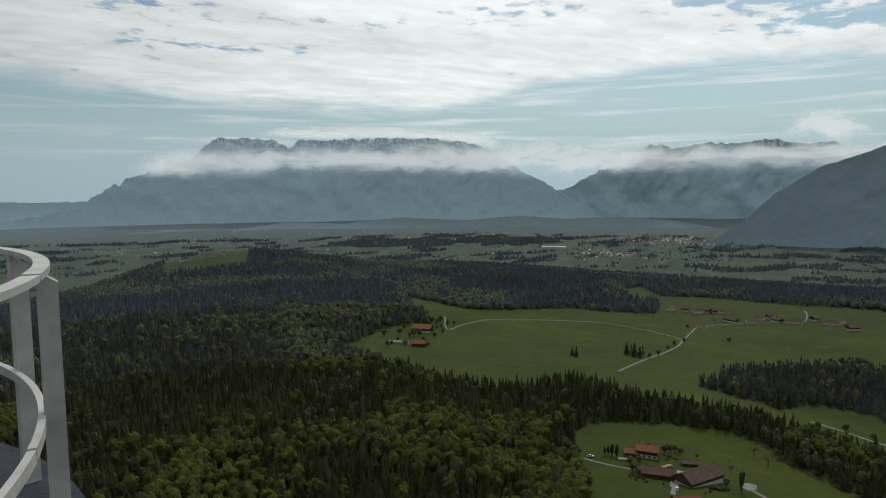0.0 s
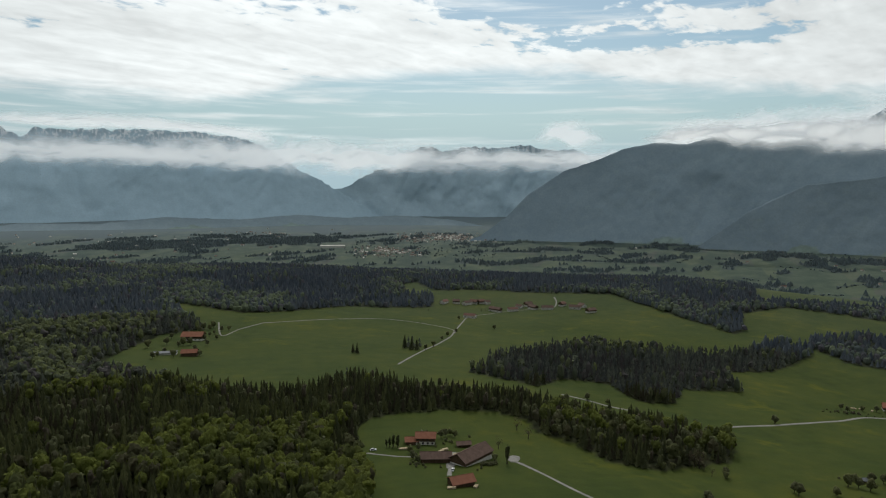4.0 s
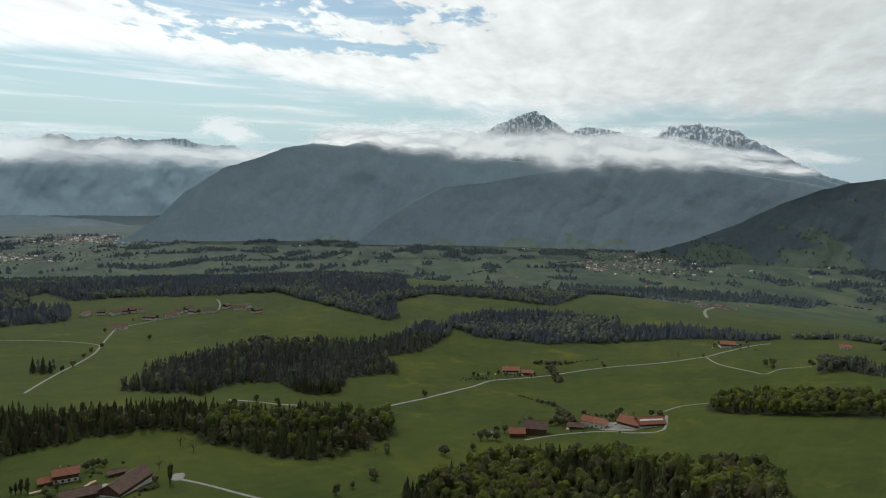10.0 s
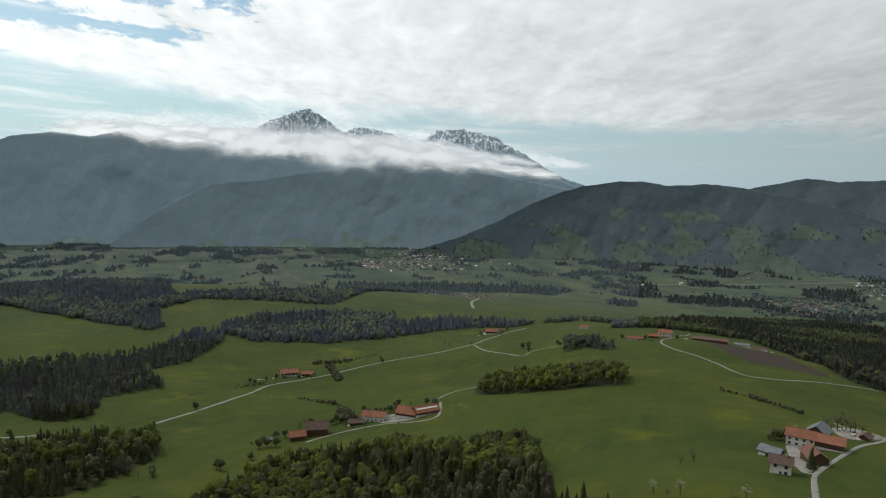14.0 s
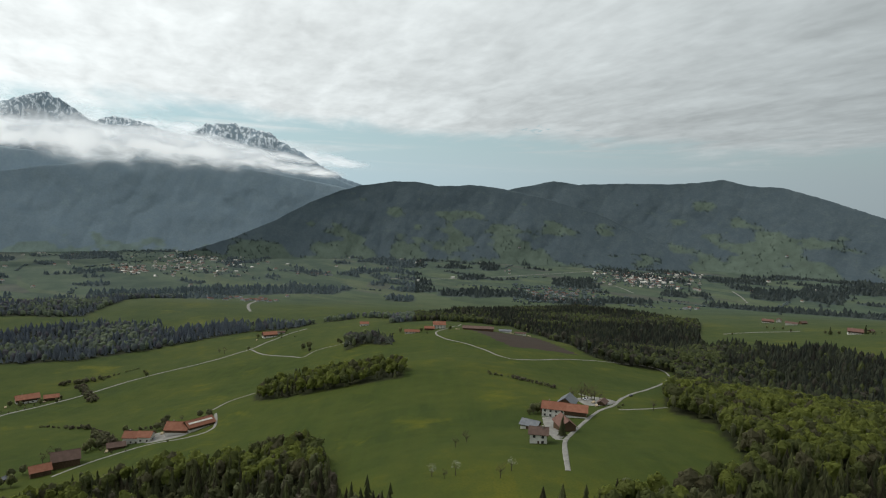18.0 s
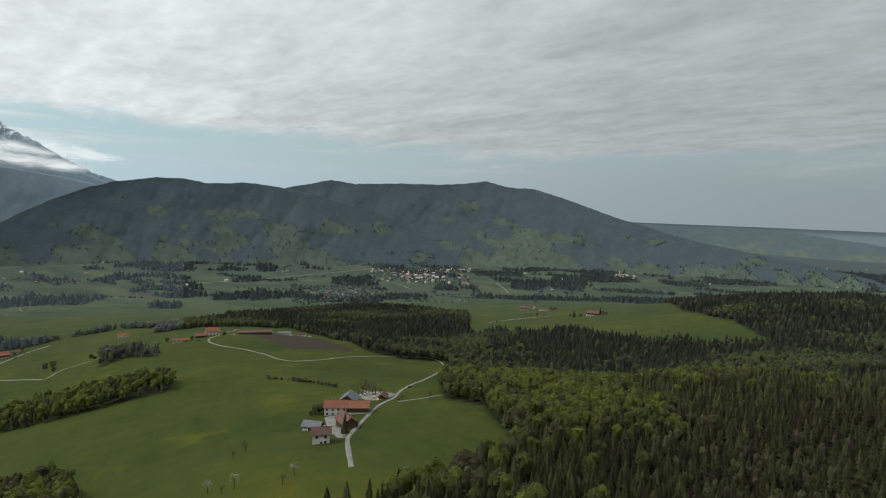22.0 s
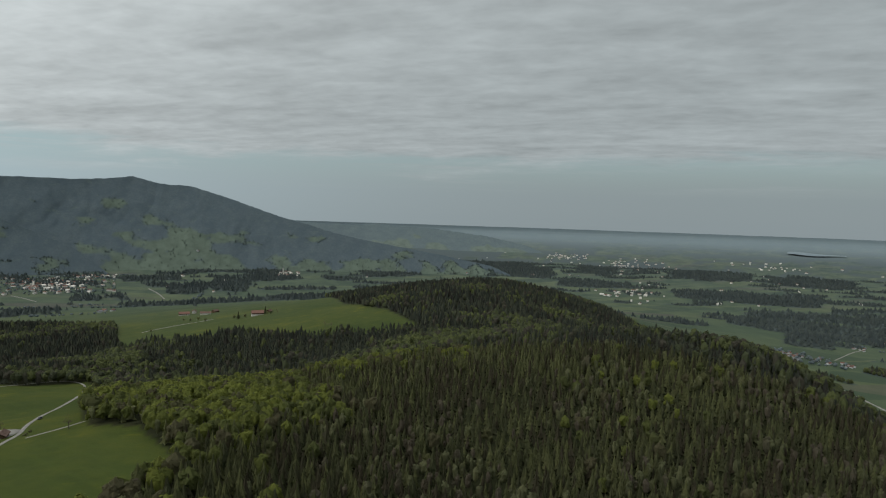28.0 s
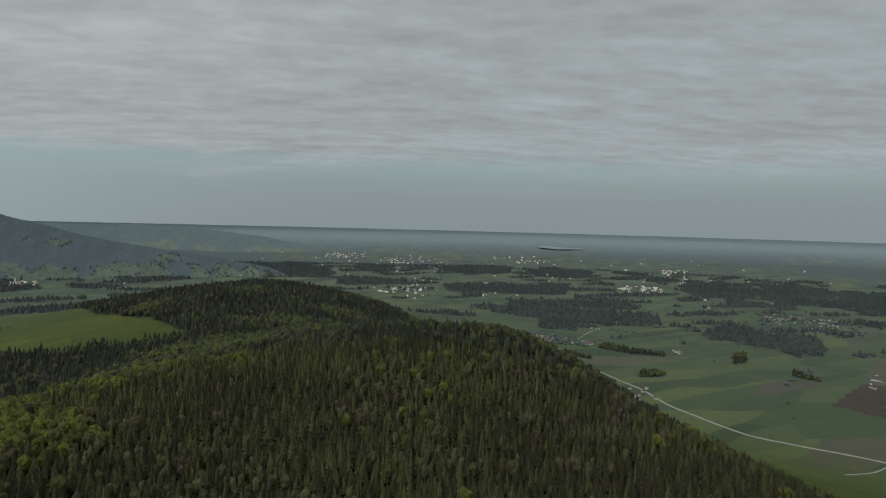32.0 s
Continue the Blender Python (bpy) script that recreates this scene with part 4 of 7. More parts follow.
for r0, r1, step, key in RINGS:
    x, y, leaf = seen_woods(r0, r1, step, key)
    pick = np.random.default_rng(key + 50)
    soft = leaf + np.where(pick.random(len(x)) < 0.22, pick.uniform(-0.9, 0.7, len(x)), pick.uniform(-0.15, 0.15, len(x))) > 0.32
    stay = ~soft | (pick.random(len(x)) < (0.66 if key in (1, 2) else 0.75 if key == 3 else 1.0))
    x, y, leaf, soft = x[stay], y[stay], leaf[stay], soft[stay]
    z = height(x, y)
    p = np.stack([x, y, z], -1)
    k = shrink(np.hypot(x, y))
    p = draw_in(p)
    size = np.clip(pick.normal(0.90, 0.19, len(x)) + 0.26 * waves(x, y, 90, 61, 3), 0.45, 1.4)
    size = np.where(soft, 0.55 * size + 0.40, size)
    # leaf trees to the south get a lighter tint, offsetting their backlight
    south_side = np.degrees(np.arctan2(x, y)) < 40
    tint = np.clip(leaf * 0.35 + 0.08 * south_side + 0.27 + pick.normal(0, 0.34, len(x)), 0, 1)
    slim = pick.random(len(x)) < np.where(soft, 0.12, 0.03 + 0.34 * (waves(x, y, 75, 71, 3) > 0.28))
    for which, kind, sel in ((0, "spruce", ~soft & ~slim), (1, "beech", soft & ~slim), (2, "birch", slim)):
        nm = {1: "near_", 2: "slope_", 3: "middle_", 4: "valley_", 5: "far_", 6: "summit_"}[key] + kind + "_forest"
        shade = np.clip(0.44 + 0.25 * leaf[sel] + 0.30 * waves(x[sel], y[sel], 70, 63, 3) + pick.normal(0, 0.30, sel.sum()), 0, 1) if kind == "spruce" else tint[sel]
        # woods north of the tower swap to the darker, thin-haze colours
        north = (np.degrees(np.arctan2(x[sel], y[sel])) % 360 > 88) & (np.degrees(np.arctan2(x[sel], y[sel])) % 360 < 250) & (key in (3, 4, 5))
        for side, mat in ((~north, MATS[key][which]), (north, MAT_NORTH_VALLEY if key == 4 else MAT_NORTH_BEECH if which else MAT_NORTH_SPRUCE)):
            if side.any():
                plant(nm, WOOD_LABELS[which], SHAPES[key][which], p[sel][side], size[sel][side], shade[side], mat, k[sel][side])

# trees on the flanks of the mountains, where they are not meadow
for name, mat, keep, tall in (("mountain_foothill", MAT_HILL_WOOD, 0.10, 0.8), ("mountain_long_hill", MAT_HILL_WOOD, 0.10, 0.8)):
    pts, past, up_share, patch, scale = FLANKS[name]
    pick = np.random.default_rng(len(name))
    sel = (pick.random(past.shape) < keep * np.where(past < 0.02, 0.0, np.where(past < 0.6, 3.2, 0.5))) & (up_share > 0.01) & (up_share < 0.995)
    p = pts[sel] + pick.normal(0, 2.0, (sel.sum(), 3)) * (1, 1, 0) - (0, 0, 1.5)
    tone = np.clip(0.30 + 0.45 * patch[sel] + 0.25 * (up_share[sel] < 0.5) + pick.normal(0, 0.20, sel.sum()), 0, 1)
    plant(name.replace("mountain_", "") + "_trees", "dark trees and copses among the hillside meadows", [cone_shape(R, 5.2, 17, 2) for _ in range(3)] + [cone_shape(R, 6.0, 12, 2) for _ in range(2)],
          p, pick.uniform(0.6, 1.15, len(p)) * tall, tone, mat, np.full(len(p), scale))

# ---------------- roads ----------------
ROADS = {}
ROADS['farm_road_a'] = (2.3, polar([(26.49, 395.0), (28.92, 376.0), (32.72, 346.0), (36.51, 326.0), (37.7, 321.0), (42.02, 297.0)]))
ROADS['farm_drive_a'] = (1.87, polar([(12.88, 403.0), (15.69, 395.0), (17.77, 393.0), (20.67, 390.0)]))
ROADS['farm_yard_a'] = (2.88, polar([(21.1, 404.0), (20.83, 375.0), (20.67, 356.0)]))
ROADS['lane_b'] = (2.45, polar([(3.86, 967.0), (6.03, 980.0), (11.07, 1025.0), (13.96, 1051.0), (17.42, 1054.0), (20.73, 1004.0), (21.14, 964.0)]))
ROADS['lane_c'] = (2.59, polar([(15.86, 701.0), (17.39, 769.0), (19.43, 848.0), (20.72, 922.0), (21.19, 990.0), (21.87, 1092.0), (22.65, 1162.0), (25.68, 1222.0), (28.83, 1246.0), (30.15, 1257.0), (30.41, 1312.0), (30.19, 1358.0)]))
ROADS['lane_d'] = (2.3, polar([(3.86, 967.0), (1.74, 918.0), (0.3, 881.0), (0.07, 968.0)]))
ROADS['main_road'] = (3.31, polar([(45.13, 579.0), (48.36, 621.0), (52.85, 700.0), (55.4, 765.0), (61.14, 836.0), (64.83, 879.0), (69.57, 922.0), (73.21, 970.0), (74.74, 1018.0), (76.76, 1075.0), (78.26, 1104.0)]))
ROADS['main_road_west'] = (3.02, polar([(31.01, 596.0), (33.15, 587.0), (35.28, 576.0), (37.4, 573.0)]))
ROADS['branch_road'] = (2.45, polar([(73.47, 968.0), (74.52, 910.0), (76.84, 852.0), (77.96, 826.0), (79.1, 858.0), (81.79, 878.0), (84.16, 912.0)]))
ROADS['wood_lane'] = (2.16, polar([(70.24, 591.0), (71.8, 619.0), (73.87, 633.0)]))
ROADS['farm_lane_c'] = (2.3, polar([(58.08, 480.0), (61.25, 501.0), (64.97, 513.0), (68.17, 506.0), (70.29, 514.0), (70.51, 570.0)]))
ROADS['hill_road'] = (2.5, polar([(92.32, 1150.0), (91.28, 958.0), (90.04, 881.0), (90.78, 820.0), (93.43, 758.0), (96.1, 673.0), (98.74, 676.0), (103.96, 764.0), (108.05, 820.0), (110.06, 822.0), (110.82, 779.0), (110.61, 683.0), (109.16, 582.0), (107.18, 495.0), (106.45, 457.0), (105.19, 432.0), (103.94, 393.0), (102.94, 358.0), (102.3, 331.0), (102.34, 303.0), (102.67, 272.0)]))
ROADS['hill_road_spur'] = (1.87, polar([(106.83, 440.0), (108.74, 450.0), (110.92, 466.0)]))
ROADS['yard_lane'] = (2.3, polar([(102.45, 336.0), (101.56, 334.0), (100.79, 359.0)]))
ROADS['farm_drive_b'] = (2.3, polar([(106.69, 467.0), (105.25, 473.0), (104.1, 484.0), (103.31, 495.0)]))
ROADS['plain_road'] = (7.0, polar([(169.0, 1805.0), (171.59, 1683.0), (174.64, 1588.0), (178.09, 1473.0), (180.98, 1342.0), (183.29, 1280.0), (186.84, 1212.0), (190.57, 1197.0), (193.66, 1197.0), (196.84, 1194.0), (199.27, 1185.0)]))
ROADS['plain_lane'] = (2.88, polar([(196.85, 1182.0), (195.9, 1131.0), (194.11, 1085.0)]))
ROADS['plain_lane_b'] = (2.88, polar([(173.05, 1955.0), (174.03, 2124.0), (175.0, 2272.0)]))
ROADS['valley_road'] = (9.0, polar([(85.49, 2847.0), (91.15, 2900.0), (96.37, 3101.0), (103.61, 3533.0), (109.6, 4187.0)]))
ROADS['valley_lane_a'] = (6.0, polar([(105.96, 2953.0), (106.72, 2864.0), (107.59, 2752.0)]))
ROADS['valley_lane_b'] = (6.0, polar([(115.44, 3081.0), (116.16, 2888.0), (116.64, 2711.0)]))
ROADS['valley_lane_c'] = (3.6, polar([(114.95, 1405.0), (116.55, 1428.0), (120.54, 1443.0)]))
ROADS['valley_lane_d'] = (6.0, polar([(73.35, 1374.0), (73.17, 1525.0), (73.83, 1818.0)]))
ROADS['valley_lane_e'] = (7.0, polar([(45.78, 3720.0), (46.02, 4016.0), (47.43, 4163.0)]))

# lone trees: azimuth, distance, kind, height
SOLO_TREES = []
SOLO_TREES += [(92.29, 269, 'blossom', 5), (90.06, 272, 'blossom', 5), (97.49, 270, 'blossom', 5), (92.18, 317, 'bare', 5), (93.22, 328, 'bare', 5), (96.49, 261, 'bare', 5), (91.24, 267, 'bare', 5), (103.53, 468, 'bare', 13), (104.1, 476, 'bare', 13), (102.76, 466, 'bare', 13), (104.68, 470, 'bare', 13), (105.16, 467, 'bare', 13), (109.75, 448, 'bare', 11), (99.27, 412, 'leaf', 8), (99.67, 414, 'leaf', 8), (99.96, 417, 'leaf', 8), (101.96, 345, 'spruce', 9), (95.46, 517, 'shrub', 6), (95.98, 514, 'shrub', 6), (96.6, 510, 'shrub', 6), (97.22, 506, 'shrub', 6), (97.73, 506, 'shrub', 6), (98.34, 502, 'shrub', 6), (98.95, 501, 'shrub', 6)]
SOLO_TREES += [(99.65, 503, 'shrub', 6), (100.25, 504, 'shrub', 6), (100.95, 506, 'shrub', 6), (97.12, 505, 'leaf', 9), (97.38, 502, 'leaf', 9), (78.49, 881, 'leaf', 12), (77.96, 882, 'leaf', 12), (60.63, 761, 'leaf', 11), (60.95, 783, 'leaf', 11), (61.31, 815, 'leaf', 11), (78.5, 855, 'leaf', 11), (64.83, 904, 'leaf', 8), (64.15, 874, 'leaf', 8), (48.71, 634, 'leaf', 8), (45.21, 431, 'leaf', 8), (33.4, 590, 'leaf', 8), (35.17, 583, 'leaf', 8), (50.35, 431, 'leaf', 8), (53.29, 446, 'leaf', 8), (73.21, 970, 'leaf', 8), (42.64, 437, 'bare', 13), (43.1, 438, 'bare', 13), (42.28, 438, 'bare', 13), (59.44, 913, 'shrub', 6)]
SOLO_TREES += [(59.86, 906, 'shrub', 6), (60.28, 903, 'shrub', 6), (60.81, 903, 'shrub', 6), (61.44, 906, 'shrub', 6), (62.18, 915, 'shrub', 6), (62.92, 921, 'shrub', 6), (63.66, 927, 'shrub', 6), (59.65, 933, 'shrub', 6), (60.17, 940, 'shrub', 6), (24.79, 1027, 'leaf', 9), (48.64, 633, 'leaf', 9), (33.31, 588, 'leaf', 9), (60.93, 804, 'leaf', 9), (60.51, 785, 'leaf', 9), (61.26, 842, 'leaf', 9), (65.0, 881, 'leaf', 9), (43.82, 373, 'leaf', 9), (40.48, 343, 'leaf', 9), (50.67, 427, 'leaf', 9), (53.22, 447, 'leaf', 9), (57.85, 645, 'shrub', 6), (58.32, 639, 'shrub', 6), (58.83, 633, 'shrub', 6), (59.33, 627, 'shrub', 6)]
SOLO_TREES += [(59.83, 619, 'shrub', 6), (60.25, 605, 'shrub', 6), (60.66, 594, 'shrub', 6), (61.0, 574, 'shrub', 6), (61.34, 559, 'shrub', 6), (60.8, 614, 'shrub', 6), (61.32, 571, 'leaf', 8), (60.55, 622, 'leaf', 8), (40.37, 343, 'leaf', 7), (44.14, 370, 'leaf', 7), (45.18, 426, 'leaf', 7), (43.29, 438, 'leaf', 7), (40.08, 419, 'leaf', 7), (40.88, 422, 'leaf', 7), (41.98, 355, 'leaf', 7), (59.94, 899, 'leaf', 12), (60.43, 898, 'leaf', 12), (60.94, 897, 'leaf', 12), (61.53, 900, 'leaf', 12), (59.73, 908, 'leaf', 12), (62.11, 902, 'leaf', 12), (62.68, 913, 'leaf', 12), (11.72, 767, 'spruce', 10.5), (12.1, 760, 'spruce', 10.5)]
SOLO_TREES += [(17.14, 804, 'spruce', 10.5), (17.64, 804, 'spruce', 10.5), (16.49, 812, 'spruce', 10.5), (15.04, 416, 'cypress', 11), (15.39, 415, 'cypress', 11), (15.8, 414, 'cypress', 11), (14.74, 415, 'cypress', 11), (26.14, 386, 'cypress', 13), (23.99, 380, 'shrub', 6), (24.37, 379, 'shrub', 6), (24.74, 380, 'shrub', 6), (25.12, 382, 'shrub', 6), (23.08, 388, 'shrub', 6), (18.18, 376, 'shrub', 6), (17.76, 379, 'shrub', 6), (17.24, 382, 'shrub', 6), (20.95, 424, 'shrub', 6), (20.15, 421, 'shrub', 6), (25.28, 417, 'bare', 9), (26.99, 465, 'bare', 9), (28.07, 447, 'bare', 9), (55.44, 498, 'leaf', 8), (56.23, 503, 'leaf', 8), (54.39, 492, 'leaf', 8)]
SOLO_TREES += [(60.45, 592, 'leaf', 8), (60.99, 575, 'leaf', 8), (61.26, 556, 'leaf', 8), (60.17, 620, 'leaf', 8), (65.53, 540, 'leaf', 8), (66.33, 544, 'leaf', 8), (69.76, 544, 'leaf', 8), (61.8, 543, 'leaf', 8), (53.35, 490, 'shrub', 5.5), (58.06, 563, 'shrub', 5.5), (62.35, 514, 'shrub', 5.5), (63.42, 511, 'shrub', 5.5), (66.62, 508, 'shrub', 5.5), (53.19, 772, 'leaf', 8), (53.61, 765, 'leaf', 8), (54.59, 788, 'leaf', 8), (55.48, 803, 'leaf', 8), (58.84, 817, 'leaf', 8), (58.53, 802, 'leaf', 8), (57.47, 801, 'leaf', 8), (56.16, 798, 'leaf', 8), (74.01, 1068, 'leaf', 9), (76.0, 1070, 'leaf', 9), (76.47, 1095, 'leaf', 9)]
SOLO_TREES += [(86.72, 905, 'leaf', 9), (88.68, 891, 'leaf', 9), (91.29, 907, 'leaf', 9), (81.07, 890, 'leaf', 9), (81.32, 873, 'leaf', 9), (98.38, 1230, 'leaf', 9), (99.17, 1250, 'leaf', 9), (122.25, 1383, 'leaf', 9), (122.66, 1380, 'leaf', 9), (125.02, 1365, 'leaf', 9), (125.3, 1352, 'leaf', 9), (115.65, 1395, 'leaf', 9), (123.16, 1367, 'leaf', 9), (118.16, 1505, 'leaf', 9), (118.7, 1478, 'leaf', 9), (119.32, 1474, 'leaf', 9), (119.89, 1428, 'leaf', 9), (123.97, 1397, 'leaf', 9), (122.58, 1371, 'spruce', 10), (124.85, 1376, 'spruce', 10), (130.11, 1074, 'bare', 9), (130.39, 1074, 'bare', 9), (130.65, 1065, 'bare', 9), (125.49, 1350, 'bare', 9)]
SOLO_TREES += [(125.88, 1347, 'bare', 9), (-1.1, 855, 'leaf', 9), (-0.69, 880, 'leaf', 9), (-0.29, 891, 'leaf', 9), (-1.91, 795, 'leaf', 9), (-3.8, 778, 'leaf', 9), (-4.34, 787, 'leaf', 9), (-4.9, 770, 'leaf', 9), (-1.54, 764, 'leaf', 9), (-0.92, 820, 'leaf', 9), (-0.11, 856, 'leaf', 9), (0.31, 908, 'leaf', 9), (0.92, 912, 'leaf', 9), (-3.22, 820, 'leaf', 9), (21.51, 1118, 'leaf', 9), (22.13, 1160, 'leaf', 9), (20.47, 926, 'leaf', 9), (19.95, 885, 'leaf', 9), (19.17, 829, 'leaf', 9), (18.41, 804, 'leaf', 9), (24.63, 1235, 'leaf', 9), (25.68, 1243, 'leaf', 9), (26.73, 1207, 'leaf', 9), (28.04, 1233, 'leaf', 9)]
SOLO_TREES += [(29.36, 1261, 'leaf', 9), (30.94, 1241, 'leaf', 9), (32.52, 1223, 'leaf', 9), (29.61, 1343, 'leaf', 9), (29.88, 1326, 'leaf', 9), (33.57, 1207, 'leaf', 9), (23.59, 1225, 'leaf', 9), (21.24, 964, 'leaf', 9), (186.17, 1873, 'leaf', 9), (178.54, 1576, 'leaf', 9), (180.18, 1626, 'leaf', 9), (181.68, 2168, 'leaf', 9), (190.03, 1461, 'leaf', 9), (190.48, 1362, 'leaf', 9), (184.44, 1843, 'leaf', 9), (17.24, 390, 'leaf', 7), (17.66, 381, 'leaf', 7), (16.99, 401, 'leaf', 7), (20.31, 439, 'leaf', 7), (20.74, 442, 'leaf', 7), (21.16, 438, 'leaf', 7), (19.89, 434, 'leaf', 7), (18.41, 433, 'leaf', 7), (17.78, 407, 'leaf', 7)]
SOLO_TREES += [(24.96, 389, 'leaf', 7), (24.58, 396, 'leaf', 7), (16.98, 378, 'shrub', 5.5), (17.55, 373, 'shrub', 5.5), (18.39, 371, 'shrub', 5.5), (19.87, 372, 'shrub', 5.5), (21.37, 445, 'shrub', 5.5), (22.55, 440, 'shrub', 5.5), (19.36, 415, 'shrub', 5.5), (23.35, 368, 'shrub', 5.5), (23.72, 372, 'shrub', 5.5), (-3.35, 902, 'leaf', 12), (-3.74, 872, 'leaf', 12), (-4.13, 836, 'leaf', 12), (-2.84, 827, 'leaf', 12), (-1.54, 904, 'leaf', 12), (-1.14, 923, 'leaf', 12), (-0.67, 920, 'leaf', 12), (-0.35, 932, 'leaf', 12), (-5.26, 758, 'leaf', 12), (-5.58, 821, 'leaf', 12), (-3.63, 762, 'leaf', 12), (-2.27, 828, 'leaf', 12), (60.47, 534, 'leaf', 10)]
SOLO_TREES += [(60.84, 540, 'leaf', 10), (61.38, 539, 'leaf', 10), (62.06, 554, 'leaf', 10), (59.66, 560, 'leaf', 10), (66.31, 571, 'leaf', 10), (66.57, 580, 'leaf', 10), (69.22, 568, 'leaf', 10), (70.01, 552, 'leaf', 10), (65.79, 558, 'leaf', 10), (63.39, 574, 'leaf', 10), (58.6, 539, 'leaf', 10), (54.66, 477, 'leaf', 10), (53.98, 475, 'leaf', 10), (55.45, 476, 'leaf', 10), (56.42, 807, 'shrub', 5.5), (57.05, 800, 'shrub', 5.5), (57.68, 809, 'shrub', 5.5), (54.96, 777, 'shrub', 5.5), (54.07, 766, 'shrub', 5.5), (52.26, 755, 'shrub', 5.5), (52.78, 756, 'shrub', 5.5), (106.86, 449, 'shrub', 5.5), (107.18, 457, 'shrub', 5.5), (104.58, 469, 'shrub', 5.5)]
SOLO_TREES += [(17.52, 395, 'shrub', 7), (17.88, 390, 'shrub', 7), (17.16, 393, 'shrub', 7), (17.51, 378, 'shrub', 7), (24.19, 380, 'shrub', 7), (24.62, 383, 'shrub', 7), (25.05, 384, 'shrub', 7), (23.76, 378, 'shrub', 7), (20.34, 428, 'shrub', 7), (20.71, 426, 'shrub', 7), (95.2, 520, 'shrub', 5.5), (95.72, 515, 'shrub', 5.5), (96.29, 511, 'shrub', 5.5), (96.91, 506, 'shrub', 5.5), (97.48, 505, 'shrub', 5.5), (98.04, 503, 'shrub', 5.5), (98.65, 502, 'shrub', 5.5), (99.3, 500, 'shrub', 5.5), (99.95, 502, 'shrub', 5.5), (100.55, 503, 'shrub', 5.5), (96.29, 513, 'bare', 8), (97.63, 508, 'bare', 8), (97.22, 510, 'bare', 8), (102.67, 459, 'bare', 8)]
SOLO_TREES += [(103.15, 464, 'bare', 8), (103.81, 472, 'bare', 8), (104.39, 468, 'bare', 8), (98.87, 409, 'leaf', 6), (99.06, 415, 'leaf', 6), (99.46, 421, 'leaf', 6), (18.7, 1198, 'bare', 8), (19.36, 1195, 'bare', 8), (19.97, 1227, 'bare', 8), (21.1, 1243, 'bare', 8), (22.55, 1258, 'bare', 8), (23.17, 1231, 'bare', 8), (24.0, 1225, 'bare', 8), (25.15, 1249, 'bare', 8), (26.31, 1230, 'bare', 8), (27.52, 1258, 'bare', 8), (28.83, 1246, 'bare', 8), (30.41, 1238, 'bare', 8), (31.47, 1218, 'bare', 8), (32.94, 1195, 'bare', 8), (34.1, 1225, 'bare', 8), (22.03, 1187, 'bare', 8), (19.97, 1227, 'shrub', 7), (20.49, 1223, 'shrub', 7)]
SOLO_TREES += [(23.33, 1253, 'shrub', 7), (25.94, 1210, 'shrub', 7), (26.46, 1247, 'shrub', 7), (28.04, 1211, 'shrub', 7), (30.68, 1220, 'shrub', 7), (32.0, 1205, 'shrub', 7), (33.57, 1196, 'shrub', 7), (34.52, 1187, 'shrub', 7), (22.55, 1213, 'shrub', 7), (24.79, 1235, 'shrub', 7), (29.62, 1212, 'shrub', 7), (22.97, 1301, 'spruce', 9), (23.33, 1291, 'spruce', 9), (54.86, 760, 'shrub', 6), (55.38, 770, 'shrub', 6), (55.9, 780, 'shrub', 6), (56.42, 786, 'shrub', 6), (52.01, 740, 'shrub', 6), (52.52, 745, 'shrub', 6), (53.04, 753, 'shrub', 6), (57.47, 816, 'shrub', 6), (58.0, 816, 'shrub', 6), (65.0, 544, 'bare', 9), (65.95, 558, 'bare', 9)]
SOLO_TREES += [(66.47, 565, 'bare', 9), (67.74, 570, 'bare', 9), (61.81, 524, 'bare', 9), (62.34, 533, 'bare', 9), (62.88, 526, 'bare', 9), (61.26, 548, 'bare', 9), (60.72, 565, 'bare', 9), (58.08, 533, 'bare', 9), (57.55, 525, 'bare', 9), (60.44, 608, 'shrub', 7), (60.61, 591, 'shrub', 7), (60.83, 575, 'shrub', 7), (61.05, 559, 'shrub', 7), (61.27, 544, 'shrub', 7), (61.59, 530, 'shrub', 7), (58.56, 653, 'shrub', 7), (59.21, 639, 'shrub', 7), (59.74, 626, 'shrub', 7), (58.03, 668, 'shrub', 7), (76.05, 1047, 'shrub', 7), (76.61, 1070, 'shrub', 7), (77.18, 1038, 'shrub', 7), (98.13, 1183, 'shrub', 7), (98.75, 1230, 'shrub', 7)]
SOLO_TREES += [(86.11, 901, 'shrub', 7), (88.17, 884, 'shrub', 7), (89.21, 875, 'shrub', 7), (43.02, 437, 'bare', 9), (43.45, 435, 'bare', 9), (44.1, 425, 'bare', 9), (70.77, 975, 'bare', 9), (71.21, 967, 'bare', 9)]


def part(name, bm, mat, parent, label=""):
    """Links a bmesh as one mesh object under a thing or part."""
    me = bpy.data.meshes.new(name)
    bm.to_mesh(me)
    bm.free()
    for m in mat if isinstance(mat, (list, tuple)) else [mat]:
        me.materials.append(m)
    ob = new(name, me)
    ob.parent = parent
    if label:
        ob["label"] = label
    return ob


def box(bm, x0, x1, y0, y1, z0, z1):
    v = [bm.verts.new(p) for p in ((x0, y0, z0), (x1, y0, z0), (x1, y1, z0), (x0, y1, z0), (x0, y0, z1), (x1, y0, z1), (x1, y1, z1), (x0, y1, z1))]
    for f in ((3, 2, 1, 0), (4, 5, 6, 7), (0, 1, 5, 4), (1, 2, 6, 5), (2, 3, 7, 6), (3, 0, 4, 7)):
        bm.faces.new([v[i] for i in f])


